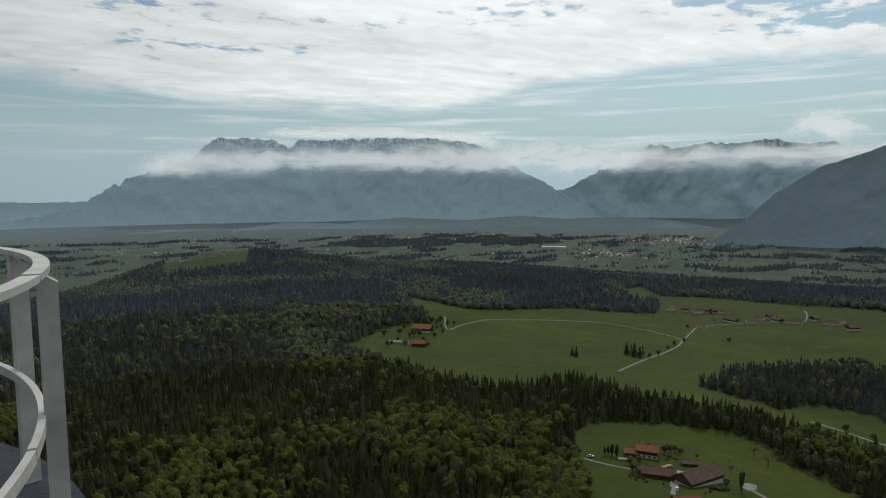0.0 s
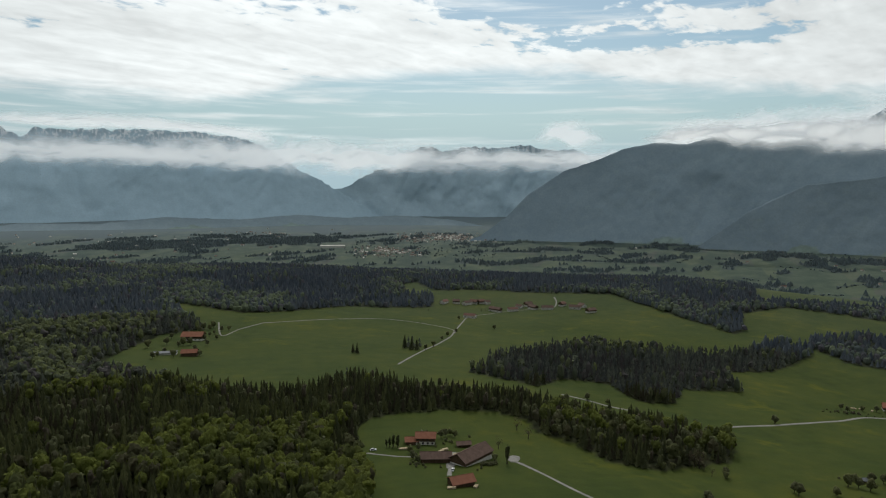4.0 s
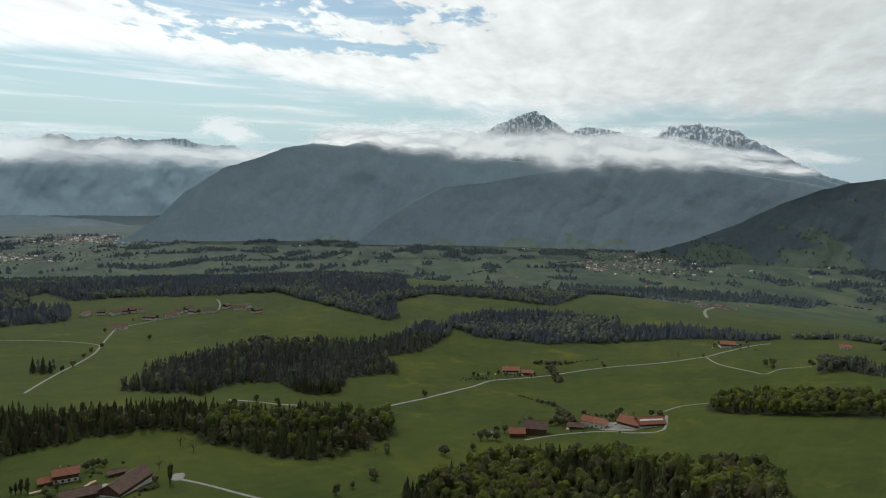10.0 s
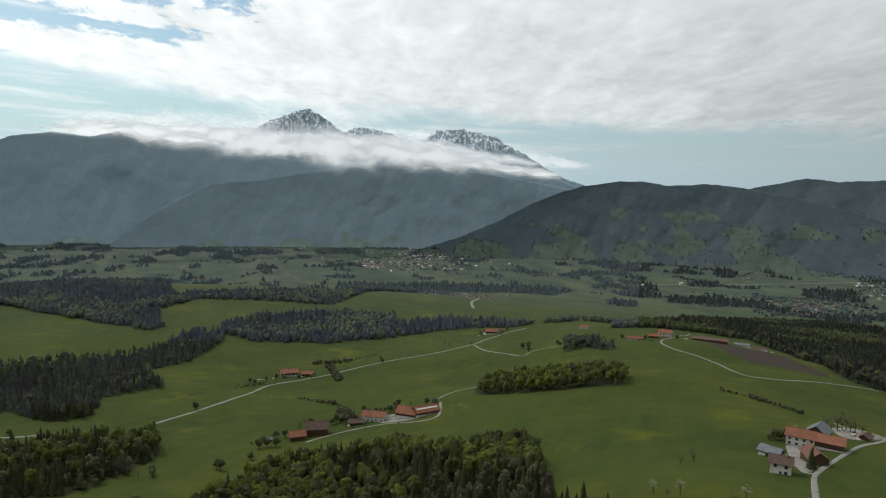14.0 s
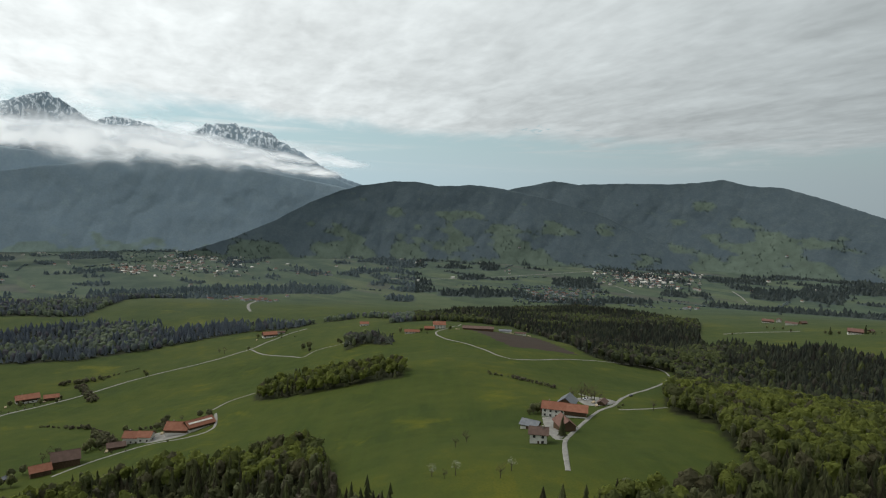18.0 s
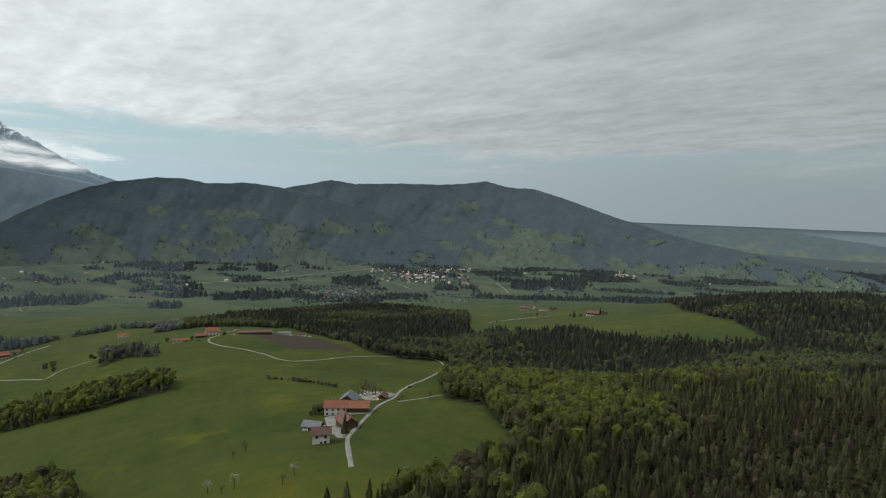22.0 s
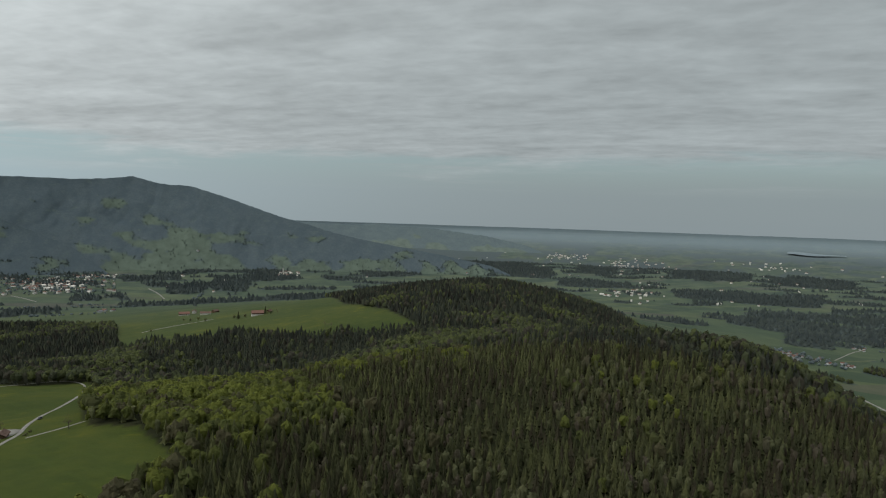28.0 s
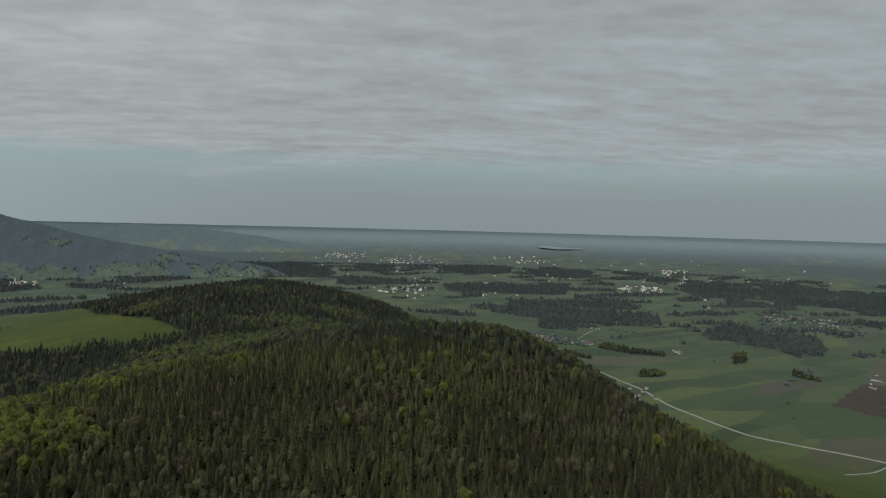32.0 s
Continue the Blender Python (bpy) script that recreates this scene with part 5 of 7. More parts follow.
def prism(bm, outline, x0, x1):
    """A solid from an outline in (y, z), swept along x."""
    a = [bm.verts.new((x0, y, z)) for y, z in outline]
    b = [bm.verts.new((x1, y, z)) for y, z in outline]
    n = len(outline)
    bm.faces.new(a[::-1])
    bm.faces.new(b)
    for i in range(n):
        bm.faces.new((a[i], a[(i + 1) % n], b[(i + 1) % n], b[i]))


def tube(bm, pts, radii, sides=7):
    """A tapered bent rod through points."""
    rings = []
    for i, (p, r) in enumerate(zip(pts, radii)):
        p = Vector(p)
        d = (Vector(pts[min(i + 1, len(pts) - 1)]) - Vector(pts[max(i - 1, 0)])).normalized()
        u = d.orthogonal().normalized()
        w = d.cross(u)
        rings.append([bm.verts.new(p + (u * math.cos(6.2832 * k / sides) + w * math.sin(6.2832 * k / sides)) * r) for k in range(sides)])
    for a, b in zip(rings, rings[1:]):
        for k in range(sides):
            bm.faces.new((a[k], a[(k + 1) % sides], b[(k + 1) % sides], b[k]))
    bm.faces.new(rings[0][::-1])
    bm.faces.new(rings[-1])


def spot(az, dist, heading=0.0, lift=0.0, size=1.0):
    """The pose of a thing on the ground at an azimuth and distance; its x axis points to the azimuth heading."""
    x, y = dist * math.sin(radians(az)), dist * math.cos(radians(az))
    z = float(height([x], [y])[0]) + lift
    k = float(shrink(dist))
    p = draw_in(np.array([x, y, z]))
    return Matrix.Translation(Vector(p)) @ Matrix.Rotation(radians(90 - heading), 4, "Z") @ Matrix.Scale(k * size, 4)


# ---------------- roads ----------------
def smooth_line(pts, step):
    """A rounded line through plan points."""
    P = np.array(pts, float)
    out = []
    for i in range(len(P) - 1):
        p0, p1, p2, p3 = P[max(i - 1, 0)], P[i], P[i + 1], P[min(i + 2, len(P) - 1)]
        n = max(2, int(np.hypot(*(p2 - p1)) / step))
        for t in np.arange(n) / n:
            out.append(0.5 * (2 * p1 + (p2 - p0) * t + (2 * p0 - 5 * p1 + 4 * p2 - p3) * t * t + (3 * p1 - p0 - 3 * p2 + p3) * t ** 3))
    out.append(P[-1])
    return np.array(out)


def road(name, width, pts, mat, label):
    line = smooth_line(pts, 6.0)
    d = np.gradient(line, axis=0)
    d /= np.linalg.norm(d, axis=1)[:, None] + 1e-9
    side = np.stack([-d[:, 1], d[:, 0]], 1)
    rows = []
    wob = 1 + 0.08 * np.sin(np.arange(len(line)) * 0.9)
    for s, drop in ((-0.62, -0.5), (-0.5, 0.10), (-0.2, 0.16), (0.2, 0.16), (0.5, 0.10), (0.62, -0.5)):
        q = line + side * (s * width * wob)[:, None]
        rows.append(np.stack([q[:, 0], q[:, 1], height(q[:, 0], q[:, 1]) + drop + 0.12 * (np.hypot(q[:, 0], q[:, 1]) > 1400)], -1))
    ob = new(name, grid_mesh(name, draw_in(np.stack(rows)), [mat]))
    return tagged(ob, label, "road", kind="structure")


for key, (width, pts) in ROADS.items():
    road("road_" + key, width, pts, MAT_ROAD, "narrow pale asphalt farm road through the meadows")
# yards and a turning place
for nm, ring in (("farm_yard", [(100.1, 400), (101.3, 402), (102.0, 372), (102.2, 345), (101.6, 335), (100.8, 348), (100.4, 372)]),
                 ("farm_forecourt", [(103.0, 470), (104.6, 486), (106.6, 472), (105.6, 452), (104.0, 448)]),
                 ("stable_yard", [(64.6, 545), (66.5, 548), (68.5, 538), (68.0, 516), (65.0, 520)]),
                 ("turning_place", [(26.0, 398), (26.6, 404), (27.3, 402), (27.2, 393), (26.5, 389)]),
                 ("barn_yard", [(20.6, 398), (21.6, 404), (21.8, 392), (21.0, 372), (20.4, 372)])):
    q = np.array(polar(ring))
    c = q.mean(0)
    fan = np.concatenate([smooth_line(list(q) + [q[0]], 5.0)])
    grid = np.stack([c + (fan - c) * s for s in (0.02, 0.35, 0.7, 1.0, 1.03)])
    z = height(grid[..., 0], grid[..., 1]) + np.array([0.2, 0.2, 0.2, 0.14, -0.5])[:, None]
    ob = new("yard_" + nm, grid_mesh(nm, np.concatenate([grid, z[..., None]], -1), [MAT_ROAD]))
    tagged(ob, "pale gravel yard between the farm buildings", "yard", kind="structure")

# ---------------- buildings ----------------
def build_tiles(a, b):
    def build(N, co):
        local = N.add("ShaderNodeTexCoord").outputs["Object"]
        rnd = N.add("ShaderNodeObjectInfo").outputs["Random"]
        wave = N.add("ShaderNodeTexWave", {"Vector": local, "Scale": 1.1, "Distortion": 1.2, "Detail": 3.0}, bands_direction="X").outputs[1]
        n = N.noise(local, 0.35, 5, 0.7)
        col = N.mix(N.step(n, 0.3, 0.7), c4(*a), c4(*b))
        col = N.mix(N.math("MULTIPLY", rnd, 0.35), col, c4(a[0] * 0.6, a[1] * 0.6, a[2] * 0.6))
        col = N.mix(N.step(N.noise(local, 1.8, 4, 0.7), 0.52, 0.75, 0, 0.55), col, c4(0.10, 0.06, 0.045))
        return col, wave, 0.05
    return build


def build_local(a, b, scale, depth=0.01):
    def build(N, co):
        local = N.add("ShaderNodeTexCoord").outputs["Object"]
        n = N.noise(local, scale, 5, 0.65)
        return N.mix(N.step(n, 0.35, 0.68), c4(*a), c4(*b)), N.noise(local, scale * 7, 3, 0.7), depth
    return build


def build_boards(a, b):
    def build(N, co):
        local = N.add("ShaderNodeTexCoord").outputs["Object"]
        n = N.noise(N.vec("MULTIPLY", local, (6, 6, 0.3)), 1.0, 4, 0.6)
        return N.mix(N.step(n, 0.35, 0.65), c4(*a), c4(*b)), n, 0.03
    return build


MAT_TILE = material("red_clay_tiles", build_tiles((0.205, 0.085, 0.054), (0.265, 0.122, 0.080)), 0.85)
MAT_OLD_TILE = material("brown_roof_tiles", build_tiles((0.100, 0.066, 0.054), (0.155, 0.104, 0.086)), 0.85)
MAT_FADED = material("faded_roof_tiles", build_tiles((0.145, 0.080, 0.063), (0.185, 0.108, 0.088)), 0.85)
MAT_GREY_ROOF = material("grey_metal_roof", build_local((0.085, 0.092, 0.105), (0.135, 0.142, 0.155), 0.5), 0.5)
MAT_PLASTER = material("white_plaster", build_local((0.52, 0.50, 0.46), (0.64, 0.62, 0.57), 0.4), 0.9)
# white plaster of far villages, greyed by haze put into its colour
MAT_FAR_PLASTER = material("haze_greyed_plaster", build_local((0.33, 0.35, 0.36), (0.46, 0.47, 0.47), 0.1), 0.9)
MAT_TIMBER = material("weathered_timber_boards", build_boards((0.055, 0.035, 0.022), (0.12, 0.08, 0.05)), 0.85)
MAT_GLASS = material("window_glass", lambda N, co: c4(0.03, 0.035, 0.04), 0.12)
MAT_FRAME = material("brown_window_frame", lambda N, co: c4(0.10, 0.065, 0.04), 0.6)
MAT_STONE = material("chimney_masonry", build_local((0.24, 0.20, 0.18), (0.34, 0.30, 0.27), 2.0), 0.9)
MAT_PAINT_DARK = material("dark_car_paint", lambda N, co: c4(0.02, 0.022, 0.028), 0.3)
MAT_PAINT_PALE = material("pale_vehicle_paint", lambda N, co: c4(0.55, 0.56, 0.57), 0.35)
MAT_RUBBER = material("tyre_rubber", lambda N, co: c4(0.02, 0.02, 0.02), 0.9)


def window_on(parent, x, y, z, w, h, nx, ny):
    """A window with frame, cross bar and pane on a wall facing (nx, ny)."""
    bm = bmesh.new()
    t, d = 0.09, 0.10
    spans = ((-w / 2 - t, -w / 2, -t, h + t), (w / 2, w / 2 + t, -t, h + t), (-w / 2, w / 2, -t, 0), (-w / 2, w / 2, h, h + t), (-0.03, 0.03, 0, h))
    for a, b, lo, hi in spans:
        if ny:
            box(bm, x + a, x + b, y - (0.02 if ny > 0 else d), y + (d if ny > 0 else 0.02), z + lo, z + hi)
        else:
            box(bm, x - (0.02 if nx > 0 else d), x + (d if nx > 0 else 0.02), y + a, y + b, z + lo, z + hi)
    win = part("window", bm, MAT_FRAME, parent)
    bm = bmesh.new()
    if ny:
        box(bm, x - w / 2, x + w / 2, y - 0.02, y + 0.04 * ny, z, z + h) if ny > 0 else box(bm, x - w / 2, x + w / 2, y - 0.04, y + 0.02, z, z + h)
    else:
        box(bm, x - 0.02, x + 0.04, y - w / 2, y + w / 2, z, z + h) if nx > 0 else box(bm, x - 0.04, x + 0.02, y - w / 2, y + w / 2, z, z + h)
    part("pane", bm, MAT_GLASS, win)
    return win


def house(m, label, length, width, eaves, pitch, roof_mat, lower, upper=None, split=0.5, windows=(0, 0), chimneys=1, over=0.9,
          name="farmhouse", category="house", balcony=False, door=True, group="", skylight=False):
    """A gabled house, ridge along x: walls, roof slabs, chimneys, windows, door and balcony."""
    top = new(name)
    top.matrix_world = m
    rise = width / 2 * math.tan(radians(pitch))
    cut = eaves * split if upper else eaves
    hl, hw = length / 2, width / 2
    bm = bmesh.new()
    if upper:
        box(bm, -hl, hl, -hw, hw, -2.5, cut)
    else:
        prism(bm, [(-hw, -2.5), (hw, -2.5), (hw, eaves), (0, eaves + rise), (-hw, eaves)], -hl, hl)
    part("wall", bm, lower, top)
    if upper:
        bm = bmesh.new()
        e = 0.06
        prism(bm, [(-hw - e, cut), (hw + e, cut), (hw + e, eaves), (0, eaves + rise), (-hw - e, eaves)], -hl - e, hl + e)
        part("upper_wall", bm, upper, top, "dark weathered timber boarding")
    bm = bmesh.new()
    t, slope = 0.28, math.tan(radians(pitch))
    oy = hw + over
    lo = eaves - over * slope
    prism(bm, [(0, eaves + rise + 0.02), (-oy, lo + 0.02), (-oy, lo + t), (0, eaves + rise + t + 0.04), (oy, lo + t), (oy, lo + 0.02)], -hl - over, hl + over)
    roof = part("roof", bm, roof_mat, top)
    bm = bmesh.new()
    tube(bm, [(-hl - over - 0.02, 0, eaves + rise + t + 0.05), (hl + over + 0.02, 0, eaves + rise + t + 0.05)], [0.14, 0.14], 6)
    part("ridge_tile", bm, roof_mat, roof)
    for k in range(chimneys):
        bm = bmesh.new()
        cx, cy = (-hl * 0.45 + k * length * 0.5), 0.6
        box(bm, cx - 0.4, cx + 0.4, cy - 0.35, cy + 0.35, eaves + rise - 0.8, eaves + rise + 1.1)
        box(bm, cx - 0.48, cx + 0.48, cy - 0.43, cy + 0.43, eaves + rise + 1.1, eaves + rise + 1.22)
        part("chimney", bm, MAT_STONE, roof)
    if skylight:
        for side in (-1, 1):
            bm = bmesh.new()
            y0, y1 = side * hw * 0.40, side * hw * 0.62
            z0, z1 = eaves + rise - abs(y0) * slope + t + 0.06, eaves + rise - abs(y1) * slope + t + 0.06
            v = [bm.verts.new((x, y, z + up_)) for x in (-hl * 0.92, hl * 0.92) for up_ in (0.0, 0.12) for y, z in ((y0, z0), (y1, z1))]
            for f in ((2, 3, 7, 6), (0, 1, 3, 2), (4, 6, 7, 5), (0, 2, 6, 4), (1, 5, 7, 3)):
                bm.faces.new([v[i] for i in f])
            bmesh.ops.recalc_face_normals(bm, faces=bm.faces)
            part("skylight", bm, MAT_PLASTER, roof, "pale translucent skylight strip")
    nx_, nf = windows
    for f in range(nf):
        z = 1.0 + f * 2.75
        if z + 1.2 > eaves:
            continue
        for k in range(nx_):
            x = -hl + length * (k + 0.5) / nx_
            window_on(top, x, -hw - (0.06 if upper and z > cut else 0), z, 1.15, 1.25, 0, -1)
            if f or k != nx_ // 2:
                window_on(top, x, hw + (0.06 if upper and z > cut else 0), z, 1.15, 1.25, 0, 1)
        for k in range(3):
            y = -hw + width * (k + 0.5) / 3
            e = 0.06 if upper and z > cut else 0
            window_on(top, -hl - e, y, z, 1.1, 1.25, -1, 0)
            window_on(top, hl + e, y, z, 1.1, 1.25, 1, 0)
    if door:
        bm = bmesh.new()
        dw, dh = (1.0, 2.1) if nf else (3.2, 3.2)
        box(bm, -dw / 2, dw / 2, hw - 0.02, hw + 0.09, 0, min(dh, eaves - 0.4))
        part("door", bm, MAT_TIMBER, top, "brown wooden door")
    if balcony:
        bm = bmesh.new()
        z = 2.9
        box(bm, -hl - 1.2, -hl - 0.05, -hw, hw, z - 0.15, z)
        box(bm, -hl - 1.2, -hl - 1.1, -hw, hw, z, z + 0.95)
        part("balcony", bm, MAT_TIMBER, top, "brown wooden balcony")
    return tagged(top, label, category, group)


RED, BROWN = MAT_TILE, MAT_OLD_TILE
# the farm with the big red roof
house(spot(101.15, 410, 195), "long farmhouse with red tile roof and white walls", 14.5, 12, 6.0, 25, RED, MAT_PLASTER, windows=(4, 2), balcony=True, group="hill farm")
house(spot(103.1, 409, 195), "dark timber barn with red tile roof joined to the farmhouse", 14, 11.5, 5.0, 25, RED, MAT_PLASTER, MAT_TIMBER, 0.35, chimneys=0, name="barn", category="barn", group="hill farm")
house(spot(102.3, 436, 115), "barn with steep grey metal roof behind the farmhouse", 13, 11, 4.5, 36, MAT_GREY_ROOF, MAT_TIMBER, chimneys=0, name="barn", category="barn", group="hill farm")
house(spot(102.15, 366, 82), "timber barn with faded brown tile roof beside the yard", 13, 9, 4.2, 36, MAT_FADED, MAT_TIMBER, chimneys=0, name="barn", category="barn", group="hill farm")
house(spot(99.85, 325, 10), "small white two-storey house with brown roof", 8.8, 8.6, 5.9, 26, BROWN, MAT_PLASTER, windows=(2, 2), over=1.0, group="hill farm")
house(spot(99.1, 368, 30), "low shed with grey roof and white wall", 10, 7.5, 3.0, 28, MAT_GREY_ROOF, MAT_PLASTER, MAT_TIMBER, 0.6, chimneys=0, name="shed", category="shed", group="hill farm")
house(spot(105.4, 455, 120), "small open wooden hut with brown roof", 8, 5, 2.2, 30, BROWN, MAT_TIMBER, chimneys=0, name="hut", category="hut", group="hill farm")
# the farm in the hollow
house(spot(18.45, 424, 112), "farmhouse with red tile roof among trees", 13, 10, 5.4, 24, RED, MAT_PLASTER, MAT_TIMBER, 0.5, windows=(4, 2), balcony=True, group="hollow farm")
house(spot(17.1, 423, 105), "small annex with red tile roof", 8, 7, 2.8, 26, RED, MAT_TIMBER, chimneys=0, name="annex", category="shed", group="hollow farm")
house(spot(22.75, 388, 62), "long barn with brown tile roof and white gable", 27, 13, 4.6, 30, BROWN, MAT_PLASTER, MAT_TIMBER, 0.45, chimneys=0, name="barn", category="barn", group="hollow farm")
house(spot(19.4, 386, 108), "dark barn with brown roof", 19, 9, 3.6, 28, BROWN, MAT_TIMBER, chimneys=0, name="barn", category="barn", group="hollow farm")
house(spot(21.8, 340, 88), "dark timber shed with orange tile roof", 13, 9, 3.2, 26, RED, MAT_TIMBER, chimneys=0, name="shed", category="shed", group="hollow farm")
house(spot(22.0, 418, 100), "little shed with brown roof behind the barn", 9, 5, 2.4, 24, BROWN, MAT_TIMBER, chimneys=0, name="shed", category="shed", group="hollow farm")
# the stables by the wood
house(spot(57.35, 492, 140), "barn with dull red tile roof at the wood's edge", 12, 9, 4.6, 32, RED, MAT_TIMBER, chimneys=0, name="barn", category="barn", group="stables farm")
house(spot(59.1, 504, 148), "large dark barn with brown tile roof", 17, 12, 6.6, 36, BROWN, MAT_TIMBER, chimneys=0, name="barn", category="barn", group="stables farm")
house(spot(62.7, 526, 150), "grey shed with brown roof", 12, 8, 3.0, 26, BROWN, MAT_TIMBER, chimneys=0, name="shed", category="shed", group="stables farm")
house(spot(64.0, 536, 178), "house with orange tile roof", 12, 10, 5.4, 32, RED, MAT_PLASTER, windows=(3, 1), group="stables farm")
house(spot(64.95, 530, 178), "lower wing with orange tile roof", 10, 9, 4.8, 32, RED, MAT_PLASTER, windows=(2, 1), chimneys=0, group="stables farm")
house(spot(67.5, 530, 178), "stable with red tile roof and skylight strip", 17, 13, 5.0, 32, RED, MAT_PLASTER, MAT_TIMBER, 0.5, chimneys=1, name="stable", category="stable", group="stables farm")
house(spot(69.1, 530, 130), "long stable wing with red tile roof and pale skylight strip", 22, 12, 4.4, 30, RED, MAT_PLASTER, MAT_TIMBER, 0.5, chimneys=0, name="stable", category="stable", group="stables farm", skylight=True)
house(spot(55.1, 497, 110), "little hut with pale roof in the hedge", 4.5, 3.5, 2.0, 25, MAT_GREY_ROOF, MAT_TIMBER, chimneys=0, name="hut", category="hut", group="stables farm")
# the farms along the main road
house(spot(56.6, 824, 140), "red-roofed farmhouse beside the main road", 22, 14, 5.5, 25, RED, MAT_PLASTER, MAT_TIMBER, 0.5, windows=(5, 2), group="road farms")
house(spot(58.2, 822, 150), "orange-roofed barn beside the main road", 14, 10, 4.0, 25, RED, MAT_TIMBER, chimneys=0, name="barn", category="barn", group="road farms")
house(spot(75.0, 1068, 150), "red-roofed farmhouse at the road fork", 22, 14, 5.5, 27, RED, MAT_PLASTER, MAT_TIMBER, 0.5, windows=(5, 2), group="road farms")
house(spot(76.0, 1085, 165), "pale shed at the road fork", 12, 7, 3.0, 22, BROWN, MAT_PLASTER, chimneys=0, name="shed", category="shed", group="road farms")
# the farm on the rise
house(spot(90.3, 940, 175), "white farmhouse with red tile roof on the rise", 18, 14, 6.5, 28, RED, MAT_PLASTER, windows=(4, 2), group="rise farm")
house(spot(93.9, 938, 184), "very long low barn with brown roof", 46, 14, 4.0, 18, BROWN, MAT_TIMBER, chimneys=0, name="barn", category="barn", group="rise farm")
house(spot(87.8, 890, 178), "low house with red tile roof", 20, 9, 3.0, 24, RED, MAT_PLASTER, windows=(4, 1), group="rise farm")
house(spot(89.4, 912, 178), "shed with red tile roof", 14, 9, 3.4, 24, RED, MAT_TIMBER, chimneys=0, name="shed", category="shed", group="rise farm")
house(spot(96.4, 955, 186), "white low shed with grey roof", 18, 9, 3.0, 18, MAT_GREY_ROOF, MAT_PLASTER, chimneys=0, name="shed", category="shed", group="rise farm")
house(spot(97.8, 945, 190), "long low machine shed", 16, 8, 3.0, 15, BROWN, MAT_PLASTER, chimneys=0, name="shed", category="shed", group="rise farm")
house(spot(83.4, 1066, 170), "red-roofed cottage by the copse", 14, 10, 4.5, 26, RED, MAT_PLASTER, windows=(3, 1), group="rise farm")
# the farms on the far meadow
house(spot(118.2, 1640, 205), "red-roofed farm on the far meadow", 24, 13, 5.0, 28, MAT_FADED, MAT_PLASTER, MAT_TIMBER, 0.5, windows=(5, 1), group="meadow farms")
house(spot(119.9, 1590, 215), "row of barns with brown roofs on the far meadow", 24, 12, 4.0, 26, BROWN, MAT_PLASTER, chimneys=0, name="barn", category="barn", group="meadow farms")
house(spot(124.2, 1375, 208), "farmhouse with red tile roof and white walls on the meadow", 24, 15, 6.0, 30, MAT_FADED, MAT_PLASTER, MAT_TIMBER, 0.5, windows=(6, 2), group="meadow farms")
house(spot(119.0, 1660, 120), "small white house with faded tile roof on the far meadow", 13, 10, 5.5, 34, MAT_FADED, MAT_PLASTER, windows=(3, 2), group="meadow farms")
house(spot(125.2, 1400, 150), "little timber shed beside the meadow farm", 11, 8, 3.2, 30, BROWN, MAT_TIMBER, chimneys=0, name="shed", category="shed", group="meadow farms")
house(spot(120.7, 1615, 170), "timber barn with brown roof on the far meadow", 14, 10, 4.0, 30, BROWN, MAT_TIMBER, chimneys=0, name="barn", category="barn", group="meadow farms")
# the farm below the hill forest
house(spot(-2.0, 862, 108), "farmhouse with wide red tile roof and dark timber", 26, 17, 6.0, 26, RED, MAT_PLASTER, MAT_TIMBER, 0.45, windows=(5, 2), group="forest farm")
house(spot(-2.35, 768, 100), "timber barn with orange roof under trees", 17, 11, 4.5, 28, RED, MAT_TIMBER, chimneys=0, name="barn", category="barn", group="forest farm")
house(spot(-4.3, 780, 95), "low greenhouse-like shed with pale roof", 26, 8, 2.6, 15, MAT_GREY_ROOF, MAT_PLASTER, chimneys=0, name="shed", category="shed", group="forest farm")
# the hamlet and the hilltop farm
HAMLET = [(20.15, 1280, 22), (21.26, 1287, 16), (22.29, 1285, 26), (22.9, 1296, 18), (24.11, 1298, 13), (24.89, 1228, 30), (26.46, 1229, 22), (28.31, 1246, 24), (29.62, 1239, 26),
          (30.94, 1272, 16), (32.08, 1243, 26), (33.49, 1213, 22), (22.55, 1150, 26), (27.87, 1275, 18), (27.08, 1256, 16), (23.59, 1300, 14), (32.7, 1262, 18)]
for k, (a, d, ln) in enumerate(HAMLET):
    house(spot(a, d, a + 90 + (k * 67 % 120) - 60), "hamlet house with %s tile roof and pale walls" % ("brown" if k % 3 else "faded red"), ln * 0.85, 10, 4.8 + k % 2, 32,
          BROWN if k % 3 else MAT_FADED, MAT_PLASTER, MAT_TIMBER if k % 2 else None, 0.5, windows=(3, 2), group="hamlet houses", chimneys=k % 2)
for a, d, ln, mt in ((-21.2, 1690, 14, RED), (-20.75, 1700, 12, BROWN), (-20.3, 1695, 11, RED), (-19.5, 1710, 9, BROWN)):
    house(spot(a, d, a + 95), "red-roofed hilltop farm on the clearing", ln, 9, 4.5, 27, mt, MAT_PLASTER, windows=(3, 1), group="hilltop farm")


